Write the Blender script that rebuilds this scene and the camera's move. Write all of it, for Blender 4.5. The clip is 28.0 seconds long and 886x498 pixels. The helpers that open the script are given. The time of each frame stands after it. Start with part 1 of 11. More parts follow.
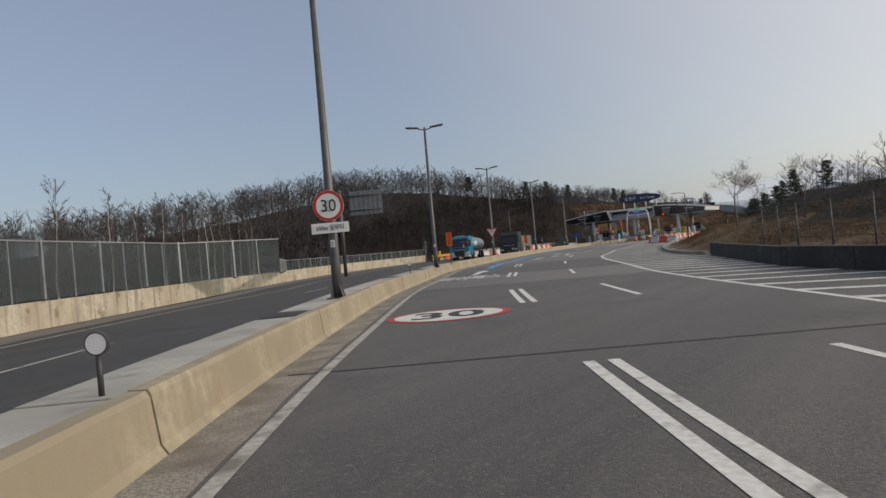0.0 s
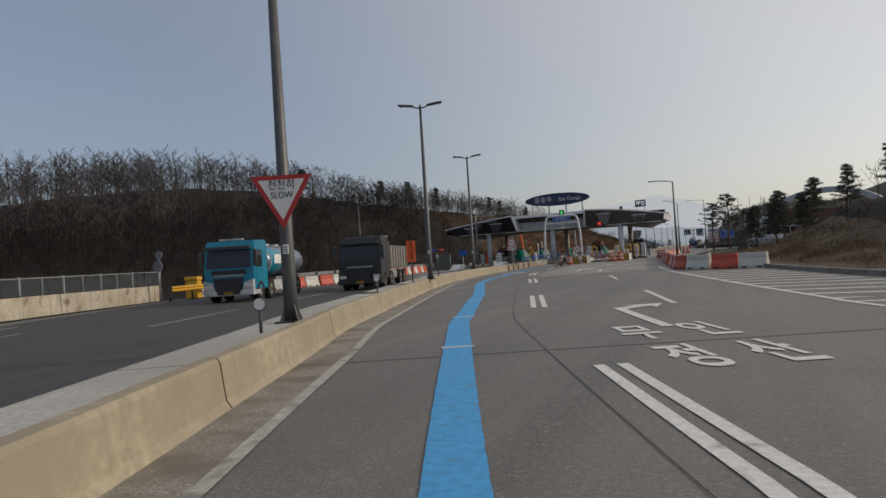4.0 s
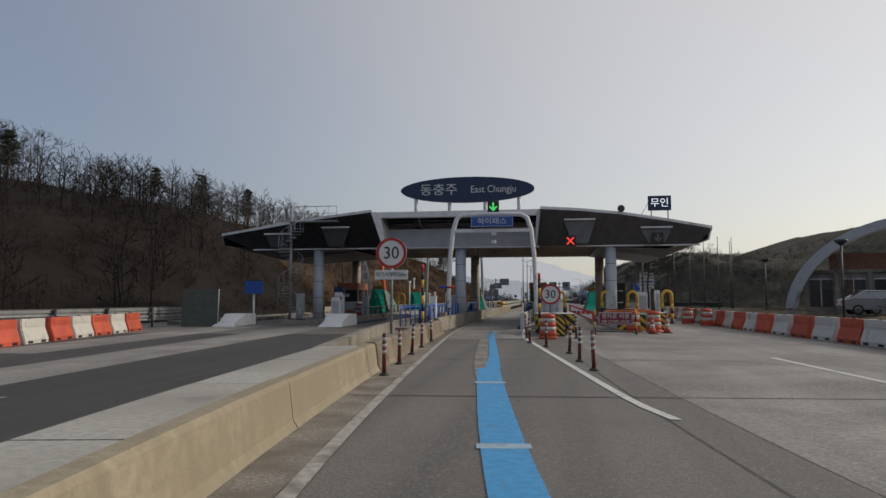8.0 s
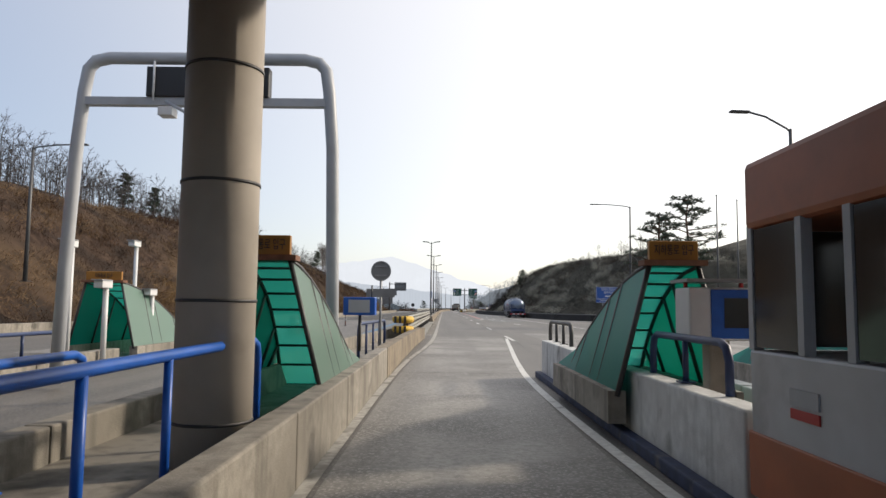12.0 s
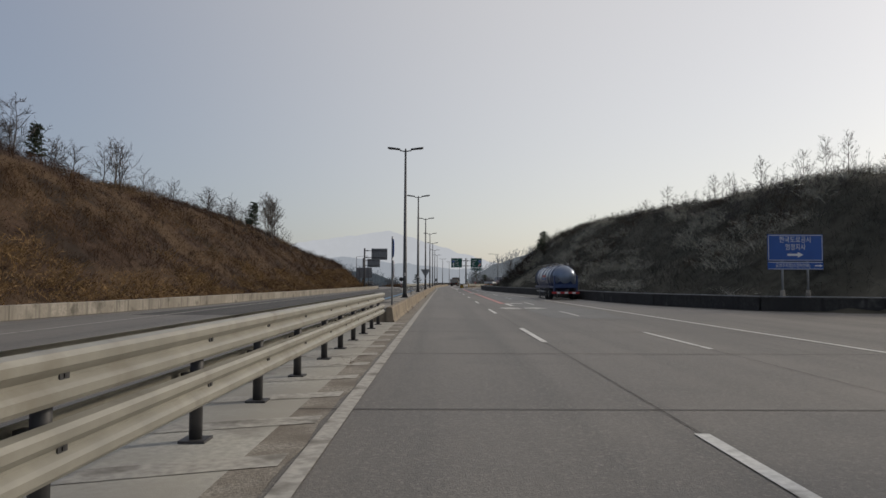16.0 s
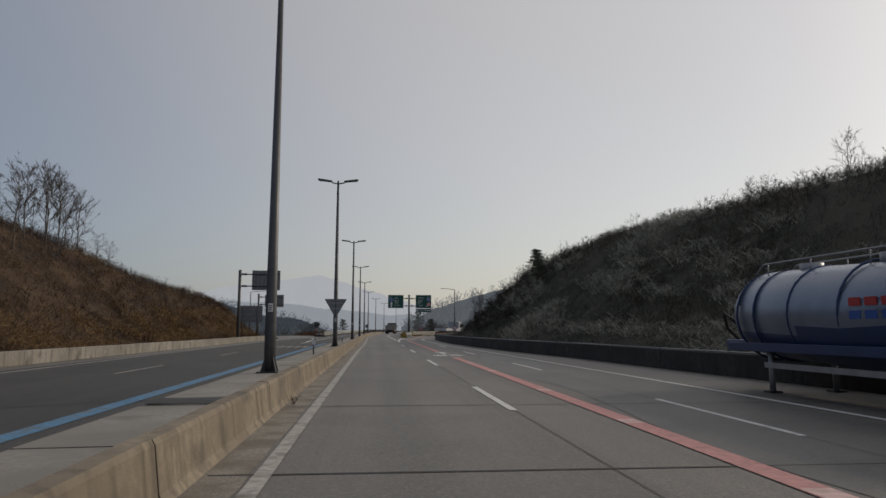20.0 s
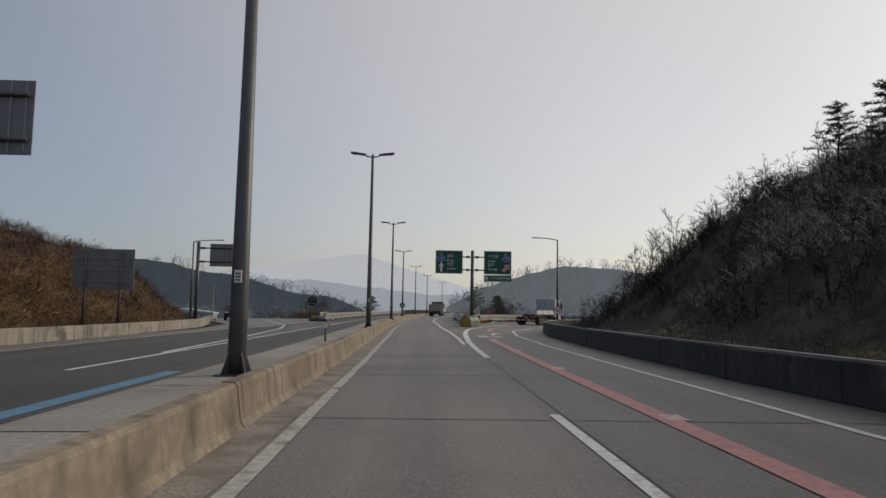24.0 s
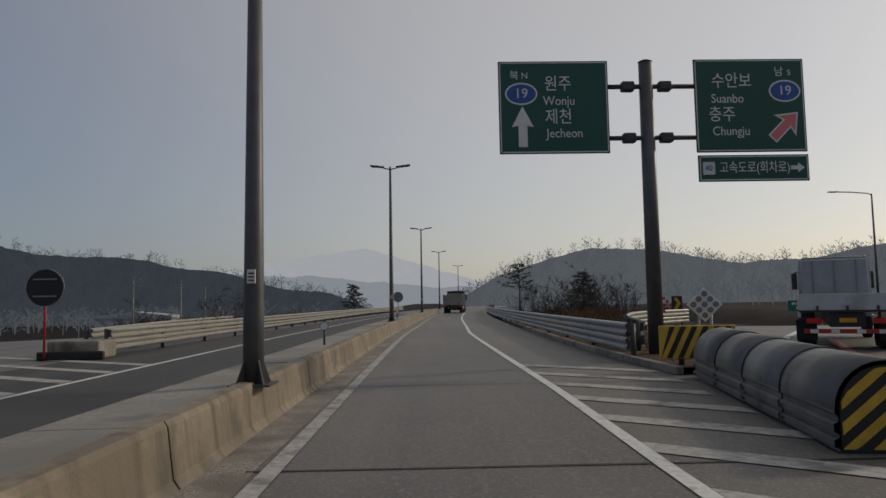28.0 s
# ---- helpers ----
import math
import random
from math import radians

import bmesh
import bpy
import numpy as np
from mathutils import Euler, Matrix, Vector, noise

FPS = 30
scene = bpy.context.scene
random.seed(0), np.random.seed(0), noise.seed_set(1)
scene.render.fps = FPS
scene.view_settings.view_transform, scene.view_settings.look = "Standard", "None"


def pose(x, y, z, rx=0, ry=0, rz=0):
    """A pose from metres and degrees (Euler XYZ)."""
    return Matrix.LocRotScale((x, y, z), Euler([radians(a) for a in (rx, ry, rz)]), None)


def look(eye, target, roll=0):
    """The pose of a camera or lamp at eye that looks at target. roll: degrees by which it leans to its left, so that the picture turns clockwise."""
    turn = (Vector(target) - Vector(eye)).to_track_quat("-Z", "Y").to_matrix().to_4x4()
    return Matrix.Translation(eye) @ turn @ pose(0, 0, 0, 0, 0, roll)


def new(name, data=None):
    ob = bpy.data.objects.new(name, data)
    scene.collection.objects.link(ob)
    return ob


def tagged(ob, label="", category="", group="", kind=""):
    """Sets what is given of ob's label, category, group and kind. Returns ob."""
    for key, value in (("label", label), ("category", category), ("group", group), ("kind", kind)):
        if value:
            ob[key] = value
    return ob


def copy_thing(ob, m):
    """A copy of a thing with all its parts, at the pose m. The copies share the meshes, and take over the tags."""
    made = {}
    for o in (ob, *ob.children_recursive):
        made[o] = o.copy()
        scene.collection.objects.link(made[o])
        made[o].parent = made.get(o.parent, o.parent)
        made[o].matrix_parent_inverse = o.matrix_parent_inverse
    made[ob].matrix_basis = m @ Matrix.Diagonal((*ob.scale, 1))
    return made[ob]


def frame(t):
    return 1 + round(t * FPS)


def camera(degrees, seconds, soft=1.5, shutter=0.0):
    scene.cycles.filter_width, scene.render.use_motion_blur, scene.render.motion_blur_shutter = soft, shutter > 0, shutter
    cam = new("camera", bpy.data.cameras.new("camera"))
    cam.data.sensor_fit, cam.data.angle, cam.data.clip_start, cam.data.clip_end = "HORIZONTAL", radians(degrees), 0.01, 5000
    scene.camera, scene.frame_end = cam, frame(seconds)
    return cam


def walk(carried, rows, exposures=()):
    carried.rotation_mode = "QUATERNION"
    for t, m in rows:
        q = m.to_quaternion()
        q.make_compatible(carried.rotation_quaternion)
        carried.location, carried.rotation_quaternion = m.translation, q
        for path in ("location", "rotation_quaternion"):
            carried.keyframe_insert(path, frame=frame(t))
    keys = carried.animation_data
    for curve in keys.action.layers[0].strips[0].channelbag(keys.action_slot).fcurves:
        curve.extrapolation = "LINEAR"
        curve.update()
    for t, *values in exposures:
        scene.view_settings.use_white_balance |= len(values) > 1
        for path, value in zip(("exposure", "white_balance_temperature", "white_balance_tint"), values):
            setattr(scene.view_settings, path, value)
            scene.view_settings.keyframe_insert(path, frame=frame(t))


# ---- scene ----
cam = camera(66.0, 28.0, soft=1.5)
# the camera opens up under the canopy
EXPOSURES = [(0, 0.25), (1.5, 0.15), (3, 0.05), (9.3, 0.0), (10.0, 0.35), (10.5, 1.1), (11.1, 1.55), (11.8, 1.15), (12.4, 0.4), (13.5, 0.15), (15, 0.08), (16.2, 0.03), (17, -0.08), (18, -0.25), (19.5, -0.25), (21, -0.17), (24, -0.05), (26, -0.12), (28, -0.4)]
PATH = [
    (0, (46.037, -126.940, 1.481), (44.876, -125.312, 1.484), -5.08),
    (0.5, (41.941, -121.510, 1.476), (40.807, -119.862, 1.483), -5.54),
    (1, (38.164, -116.091, 1.451), (37.086, -114.406, 1.461), -5.43),
    (1.5, (34.532, -110.415, 1.470), (33.511, -108.696, 1.479), -4.86),
    (2, (30.861, -104.509, 1.471), (29.898, -102.756, 1.488), -5.03),
    (2.5, (27.384, -98.521, 1.463), (26.475, -96.739, 1.487), -4.75),
    (3, (24.303, -92.619, 1.471), (23.440, -90.815, 1.498), -4.51),
    (3.5, (21.514, -86.576, 1.478), (20.693, -84.752, 1.508), -4.19),
    (4, (18.852, -80.432, 1.469), (18.087, -78.584, 1.498), -3.64),
    (4.5, (16.302, -74.298, 1.469), (15.626, -72.416, 1.503), -3.59),
    (5, (13.823, -68.286, 1.470), (13.224, -66.378, 1.515), -3.38),
    (5.5, (11.475, -62.361, 1.470), (10.941, -60.435, 1.531), -2.82),
    (6, (9.317, -56.489, 1.470), (8.838, -54.549, 1.549), -2.05),
    (6.5, (7.408, -50.634, 1.466), (6.977, -48.683, 1.562), -1.11),
    (7, (5.806, -44.761, 1.475), (5.419, -42.801, 1.585), -0.49),
    (7.5, (4.620, -39.064, 1.461), (4.271, -37.099, 1.586), -0.13),
    (8, (3.525, -33.162, 1.469), (3.214, -31.191, 1.612), -0.02),
    (8.5, (2.654, -27.245, 1.473), (2.379, -25.270, 1.625), 0.03),
    (9, (1.919, -21.498, 1.466), (1.673, -19.520, 1.627), -0.01),
    (9.5, (1.185, -15.898, 1.472), (0.991, -13.915, 1.645), -0.27),
    (10, (0.603, -10.408, 1.472), (0.461, -8.422, 1.657), -0.43),
    (10.5, (0.229, -5.117, 1.468), (0.137, -3.129, 1.663), -0.69),
    (11, (0.000, 0.000, 1.474), (-0.042, 1.990, 1.667), -0.52),
    (11.5, (-0.024, 5.136, 1.463), (-0.042, 7.128, 1.641), -0.07),
    (12, (-0.013, 10.257, 1.467), (-0.016, 12.250, 1.637), 0.60),
    (12.5, (0.026, 15.401, 1.469), (0.034, 17.394, 1.638), 0.17),
    (13, (0.151, 20.591, 1.470), (0.172, 22.584, 1.639), -0.23),
    (13.5, (0.320, 25.862, 1.470), (0.354, 27.855, 1.637), -0.33),
    (14, (0.493, 31.246, 1.470), (0.534, 33.239, 1.632), 0.13),
    (14.5, (0.628, 36.778, 1.471), (0.668, 38.772, 1.625), 1.34),
    (15, (0.685, 42.491, 1.469), (0.711, 44.486, 1.610), 0.85),
    (15.5, (0.714, 48.357, 1.462), (0.726, 50.354, 1.571), 0.47),
    (16, (0.686, 54.372, 1.470), (0.688, 56.369, 1.566), 0.17),
    (16.5, (0.690, 60.349, 1.462), (0.702, 62.348, 1.546), -0.05),
    (17, (0.692, 66.542, 1.475), (0.766, 68.536, 1.601), -0.30),
    (17.5, (0.616, 72.758, 1.462), (0.795, 74.741, 1.652), -0.64),
    (18, (0.577, 78.907, 1.482), (0.797, 80.884, 1.689), -1.12),
    (18.5, (0.526, 85.266, 1.479), (0.759, 87.241, 1.696), -1.50),
    (19, (0.533, 91.307, 1.471), (0.765, 93.282, 1.692), -1.25),
    (19.5, (0.565, 97.575, 1.469), (0.784, 99.550, 1.696), -0.65),
    (20, (0.685, 103.860, 1.467), (0.880, 105.837, 1.699), 0.14),
    (20.5, (0.835, 110.437, 1.483), (1.015, 112.415, 1.715), 0.04),
    (21, (0.953, 116.906, 1.464), (1.124, 118.885, 1.698), 1.14),
    (21.5, (1.076, 123.439, 1.459), (1.240, 125.419, 1.688), 2.02),
    (22, (1.110, 130.098, 1.470), (1.282, 132.076, 1.703), 1.86),
    (22.5, (1.095, 136.814, 1.470), (1.275, 138.791, 1.709), 1.55),
    (23, (1.072, 143.519, 1.470), (1.248, 145.497, 1.707), 1.30),
    (23.5, (1.082, 150.146, 1.476), (1.227, 152.129, 1.695), 1.10),
    (24, (1.165, 156.626, 1.469), (1.237, 158.617, 1.645), 0.95),
    (24.5, (1.200, 163.018, 1.459), (1.221, 165.013, 1.594), 0.38),
    (25, (1.131, 169.555, 1.477), (1.125, 171.551, 1.594), 0.01),
    (25.5, (1.181, 175.988, 1.470), (1.163, 177.984, 1.585), -0.12),
    (26, (1.222, 182.451, 1.469), (1.198, 184.448, 1.572), -0.27),
    (26.5, (1.199, 188.869, 1.469), (1.180, 190.866, 1.570), -0.24),
    (27, (1.105, 195.384, 1.469), (1.099, 197.381, 1.575), -0.49),
    (27.5, (1.039, 201.931, 1.470), (1.057, 203.928, 1.587), -0.54),
    (28, (1.002, 208.483, 1.470), (1.060, 210.476, 1.626), -1.00),
]
walk(cam, [(t, look(eye, target, roll)) for t, eye, target, roll in PATH], EXPOSURES)

# ---- light: hazy winter morning, low sun to the right and ahead ----
SUN_ELEV, SUN_AZ = radians(26), radians(66)      # azimuth clockwise from +y
sky_world = bpy.data.worlds.new("hazy_sky")
scene.world = sky_world
sky_world.use_nodes = True
wn = sky_world.node_tree
sky = wn.nodes.new("ShaderNodeTexSky")
sky.sky_type = "NISHITA"
sky.sun_disc = False
sky.sun_elevation, sky.sun_rotation = SUN_ELEV, SUN_AZ
sky.air_density, sky.dust_density, sky.ozone_density, sky.altitude = 1.0, 2.0, 2.0, 200
# ground haze lifts the clear sky and glows creamy towards the sun
haze = wn.nodes.new("ShaderNodeMix")
haze.data_type, haze.blend_type = "RGBA", "ADD"
haze.inputs[0].default_value = 1.0
co = wn.nodes.new("ShaderNodeTexCoord")
dot = wn.nodes.new("ShaderNodeVectorMath")
dot.operation = "DOT_PRODUCT"
dot.inputs[1].default_value = (math.sin(SUN_AZ) * math.cos(SUN_ELEV), math.cos(SUN_AZ) * math.cos(SUN_ELEV), math.sin(SUN_ELEV))
wn.links.new(co.outputs["Generated"], dot.inputs[0])
span = wn.nodes.new("ShaderNodeMapRange")
span.interpolation_type = "SMOOTHSTEP"
span.inputs[1].default_value, span.inputs[2].default_value = -0.22, 0.8
wn.links.new(dot.outputs["Value"], span.inputs[0])
tint = wn.nodes.new("ShaderNodeMix")
tint.data_type = "RGBA"
tint.inputs[6].default_value, tint.inputs[7].default_value = (3.15, 3.42, 4.15, 1), (10.15, 9.2, 8.0, 1)
wn.links.new(span.outputs[0], tint.inputs[0])
wn.links.new(tint.outputs[2], haze.inputs[7])
wn.links.new(sky.outputs["Color"], haze.inputs[6])
wn.nodes["Background"].inputs["Strength"].default_value = 0.05
wn.links.new(haze.outputs[2], wn.nodes["Background"].inputs["Color"])
sun_dir = Vector((math.sin(SUN_AZ) * math.cos(SUN_ELEV), math.cos(SUN_AZ) * math.cos(SUN_ELEV), math.sin(SUN_ELEV)))
sun_data = bpy.data.lights.new("sun", "SUN")
sun_data.energy, sun_data.angle, sun_data.color = 1.65, radians(4), (1.0, 0.87, 0.71)
sun = new("sun", sun_data)
sun.matrix_world = look((0, 0, 60), Vector((0, 0, 60)) - sun_dir)
scene.view_settings.exposure = 0.0

# ---- small builders ----
def smooth(u):
    u = max(0.0, min(1.0, u))
    return u * u * (3 - 2 * u)


def lerp(points, v):
    """Piecewise linear value of v from (v, value) pairs."""
    if v <= points[0][0]:
        return points[0][1]
    for (a, p), (b, q) in zip(points, points[1:]):
        if v <= b:
            return p + (q - p) * (v - a) / (b - a)
    return points[-1][1]


def mat(name, base, rough=0.7, metal=0.0, vary=0.15, grain=8.0, big=0.35, second=None, bump=0.0, bump_scale=60.0,
        emit=None, power=0.0, per_object=0.0, stain=None, stain_scale=0.6, stain_from=0.55, streak=None, speck=0.0, drip=0.0):
    """Procedural material: base colour varied at two scales, optional second colour, stains, relief."""
    m = bpy.data.materials.new(name)
    m.use_nodes = True
    nt = m.node_tree
    b = nt.nodes["Principled BSDF"]
    b.inputs["Roughness"].default_value = rough
    b.inputs["Metallic"].default_value = metal
    if rough >= 0.93:
        b.inputs["Specular IOR Level"].default_value = 0.1
    geo = nt.nodes.new("ShaderNodeNewGeometry")

    def noise_at(scale, detail=4.0):
        n = nt.nodes.new("ShaderNodeTexNoise")
        n.inputs["Scale"].default_value = scale
        n.inputs["Detail"].default_value = detail
        nt.links.new(geo.outputs["Position"], n.inputs["Vector"])
        return n.outputs["Fac"]

    def mixed(fac, a, c):
        mx = nt.nodes.new("ShaderNodeMix")
        mx.data_type = "RGBA"
        for socket, value in ((mx.inputs[0], fac), (mx.inputs[6], a), (mx.inputs[7], c)):
            if isinstance(value, (tuple, float, int)):
                socket.default_value = value if isinstance(value, (float, int)) else (*value[:3], 1)
            else:
                nt.links.new(value, socket)
        return mx.outputs[2]

    def ramp(fac, lo, hi):
        r = nt.nodes.new("ShaderNodeMapRange")
        r.inputs[1].default_value, r.inputs[2].default_value = lo, hi
        nt.links.new(fac, r.inputs[0])
        return r.outputs[0]

    dark = tuple(c * (1 - vary) for c in base)
    light = tuple(min(1.0, c * (1 + vary)) for c in base)
    colour = mixed(ramp(noise_at(grain, 6.0), 0.36, 0.64), dark, light)
    if second:
        colour = mixed(ramp(noise_at(big), 0.4, 0.62), colour, second)
    if stain:
        colour = mixed(ramp(noise_at(stain_scale, 8.0), stain_from, stain_from + 0.15), colour, stain)
    if streak:
        mp = nt.nodes.new("ShaderNodeMapping")
        mp.inputs["Scale"].default_value = (1.1, 0.02, 1)
        nt.links.new(geo.outputs["Position"], mp.inputs["Vector"])
        n = nt.nodes.new("ShaderNodeTexNoise")
        n.inputs["Scale"].default_value, n.inputs["Detail"].default_value = 1.0, 3.0
        nt.links.new(mp.outputs["Vector"], n.inputs["Vector"])
        colour = mixed(ramp(n.outputs["Fac"], 0.42, 0.72), colour, streak)
    if drip:
        # soot and rain run down the upright faces in narrow streaks
        mp = nt.nodes.new("ShaderNodeMapping")
        mp.inputs["Scale"].default_value = (2.6, 2.6, 0.22)
        nt.links.new(geo.outputs["Position"], mp.inputs["Vector"])
        n = nt.nodes.new("ShaderNodeTexNoise")
        n.inputs["Scale"].default_value, n.inputs["Detail"].default_value = 1.6, 5.0
        nt.links.new(mp.outputs["Vector"], n.inputs["Vector"])
        colour = mixed(ramp(n.outputs["Fac"], 0.52, 0.74), colour, tuple(c * (1 - drip) for c in base))
    if speck:
        # single stones and grit in the surface
        v = nt.nodes.new("ShaderNodeTexVoronoi")
        v.inputs["Scale"].default_value = 42.0
        nt.links.new(geo.outputs["Position"], v.inputs["Vector"])
        sep = nt.nodes.new("ShaderNodeSeparateColor")
        nt.links.new(v.outputs["Color"], sep.inputs[0])
        colour = mixed(ramp(sep.outputs[0], 0.72, 1.0), colour, tuple(min(1.0, c * (1 + 1.6 * speck)) for c in base))
        colour = mixed(ramp(sep.outputs[1], 0.72, 1.0), colour, tuple(c * (1 - 0.9 * speck) for c in base))
    if per_object:
        info = nt.nodes.new("ShaderNodeObjectInfo")
        colour = mixed(ramp(info.outputs["Random"], 0.0, 1.0 / per_object), colour, tuple(c * 0.6 for c in base))
    nt.links.new(colour, b.inputs["Base Color"])
    rr = nt.nodes.new("ShaderNodeMapRange")
    rr.inputs[3].default_value, rr.inputs[4].default_value = max(0.02, rough - 0.1), min(1.0, rough + 0.1)
    nt.links.new(noise_at(grain * 0.5), rr.inputs[0])
    nt.links.new(rr.outputs[0], b.inputs["Roughness"])
    if bump:
        bp = nt.nodes.new("ShaderNodeBump")
        bp.inputs["Strength"].default_value = bump
        bp.inputs["Distance"].default_value = 0.02
        nt.links.new(noise_at(bump_scale, 6.0), bp.inputs["Height"])
        nt.links.new(bp.outputs["Normal"], b.inputs["Normal"])
    if emit:
        b.inputs["Emission Color"].default_value = (*emit, 1)
        b.inputs["Emission Strength"].default_value = power
    return m


def mesh_of(name, bm, material):
    me = bpy.data.meshes.new(name)
    bm.to_mesh(me)
    bm.free()
    for one in material if isinstance(material, (list, tuple)) else [material]:
        me.materials.append(one)
    return me


def thing(name, bm, material, label="", category="", group="", kind="", m=None):
    ob = new(name, mesh_of(name, bm, material))
    if m is not None:
        ob.matrix_world = m
    return tagged(ob, label, category, group, kind)


def base(name, label, category, m, group="", kind=""):
    ob = new(name)
    ob.empty_display_size = 0.2
    ob.matrix_world = m
    return tagged(ob, label, category, group, kind)


def part(name, bm, material, parent, label=""):
    ob = new(name, mesh_of(name, bm, material))
    ob.parent = parent
    return tagged(ob, label)


def box(bm, x0, x1, y0, y1, z0, z1, bevel=0.0, m=None):
    vs = [bm.verts.new(p) for p in ((x0, y0, z0), (x1, y0, z0), (x1, y1, z0), (x0, y1, z0), (x0, y0, z1), (x1, y0, z1), (x1, y1, z1), (x0, y1, z1))]
    fs = [bm.faces.new([vs[i] for i in f]) for f in ((3, 2, 1, 0), (4, 5, 6, 7), (0, 1, 5, 4), (1, 2, 6, 5), (2, 3, 7, 6), (3, 0, 4, 7))]
    if bevel:
        es = list({e for f in fs for e in f.edges})
        r = bmesh.ops.bevel(bm, geom=es, offset=bevel, segments=2, affect="EDGES", profile=0.5)
        vs = list({v for f in r["faces"] for v in f.verts} | {v for v in vs if v.is_valid})
    if m is not None:
        bmesh.ops.transform(bm, matrix=m, verts=[v for v in vs if v.is_valid])
    return bm


def boxed(*a, **k):
    return box(bmesh.new(), *a, **k)


def tube(bm, points, radii, sides=10, caps=True):
    """A round bar along points; radii one number or one a point."""
    pts = [Vector(p) for p in points]
    rs = radii if isinstance(radii, (list, tuple)) else [radii] * len(pts)
    rings = []
    ref = None
    for i, p in enumerate(pts):
        d = (pts[min(i + 1, len(pts) - 1)] - pts[max(i - 1, 0)]).normalized()
        if ref is None:
            ref = d.orthogonal().normalized()
        side = (ref - d * ref.dot(d)).normalized()
        ref = side
        up = d.cross(side)
        rings.append([bm.verts.new(p + rs[i] * (math.cos(a) * side + math.sin(a) * up)) for a in (2 * math.pi * k / sides for k in range(sides))])
    for a, b in zip(rings, rings[1:]):
        for k in range(sides):
            f = bm.faces.new((a[k], a[(k + 1) % sides], b[(k + 1) % sides], b[k]))
            f.smooth = True
    if caps:
        bm.faces.new(list(reversed(rings[0])))
        bm.faces.new(rings[-1])
    return bm


def tubed(points, radii, sides=10):
    return tube(bmesh.new(), points, radii, sides)


def prism(bm, outline, y0, y1, m=None):
    """An outline in x, z pushed from y0 to y1."""
    a = [bm.verts.new((x, y0, z)) for x, z in outline]
    b = [bm.verts.new((x, y1, z)) for x, z in outline]
    n = len(outline)
    bm.faces.new(a)
    bm.faces.new(list(reversed(b)))
    for k in range(n):
        bm.faces.new((a[k], b[k], b[(k + 1) % n], a[(k + 1) % n]))
    bmesh.ops.recalc_face_normals(bm, faces=bm.faces)
    if m is not None:
        bmesh.ops.transform(bm, matrix=m, verts=a + b)
    return bm


def disc(bm, cx, cz, r, y0, y1, sides=32):
    return prism(bm, [(cx + r * math.cos(2 * math.pi * k / sides), cz + r * math.sin(2 * math.pi * k / sides)) for k in range(sides)], y0, y1)


def strip(bm, rows, close=False):
    """Quads between successive rows of points."""
    vr = [[bm.verts.new(p) for p in row] for row in rows]
    for a, b in zip(vr, vr[1:]):
        n = len(a)
        for k in range(n if close else n - 1):
            bm.faces.new((a[k], a[(k + 1) % n], b[(k + 1) % n], b[k]))
    return bm


def writing(text, size, material, parent, m, label="", squeeze=1.0, depth=0.004, name="lettering"):
    """Flat letters in x, z facing -y, centred on m."""
    cu = bpy.data.curves.new(name, "FONT")
    cu.body, cu.size, cu.align_x, cu.align_y, cu.extrude, cu.resolution_u = text, size, "CENTER", "CENTER", depth, 3
    tmp = bpy.data.objects.new(name, cu)
    me = bpy.data.meshes.new_from_object(tmp)
    bpy.data.objects.remove(tmp)
    me.transform(m @ pose(0, 0, 0, 90) @ Matrix.Diagonal((squeeze, 1, 1, 1)))
    me.materials.clear()
    me.materials.append(material)
    ob = new(name, me)
    ob.parent = parent
    return tagged(ob, label)


# ---- the line of the carriageway: the inner edge line beside the median ----
KNOTS = [(72, -166), (52.5, -138.5), (42.0, -124.2), (37.0, -117.0), (30.3, -106.7), (24.9, -96.7), (18.7, -85.4), (12.1, -70.0), (9.7, -63.1),
         (5.0, -46.1), (3.0, -37.0), (1.5, -27.5), (0.3, -15), (-0.5, -5), (-1.0, 6), (-1.1, 18), (-1.0, 28), (-0.62, 36), (-0.43, 46), (-0.42, 80),
         (-0.4, 120), (-0.38, 160), (-0.3, 180), (-0.15, 205), (0.25, 235), (0.75, 249), (2.0, 276), (4.8, 311), (9.4, 349), (17, 400), (25, 440)]


def dense_curve(knots, step=1.0):
    pts = [Vector(k) for k in knots]
    ext = [2 * pts[0] - pts[1]] + pts + [2 * pts[-1] - pts[-2]]
    out = []
    for i in range(1, len(ext) - 2):
        a, b, c, d = ext[i - 1:i + 3]
        n = max(2, int((c - b).length / step))
        for k in range(n):
            u = k / n
            out.append(0.5 * (2 * b + (c - a) * u + (2 * a - 5 * b + 4 * c - d) * u * u + (3 * b - a - 3 * c + d) * u ** 3))
    out.append(pts[-1])
    return out


LINE = dense_curve(KNOTS)
LINE_Y = [p.y for p in LINE]


def on_line(y, off=0.0, z=0.0):
    """The point at a given y of the line, pushed off metres to the right of it."""
    i = min(max(int(np.searchsorted(LINE_Y, y)), 1), len(LINE) - 1)
    a, b = LINE[i - 1], LINE[i]
    p = a + (b - a) * ((y - a.y) / (b.y - a.y))
    d = (b - a).normalized()
    return Vector((p.x + d.y * off, p.y - d.x * off, z))


def heading(y):
    """Degrees about z by which the line at y turns from +y."""
    d = on_line(y + 1) - on_line(y - 1)
    return math.degrees(math.atan2(-d.x, d.y))


def steps(y0, y1, step=1.0):
    n = max(1, round((y1 - y0) / step))
    return [y0 + (y1 - y0) * k / n for k in range(n + 1)]


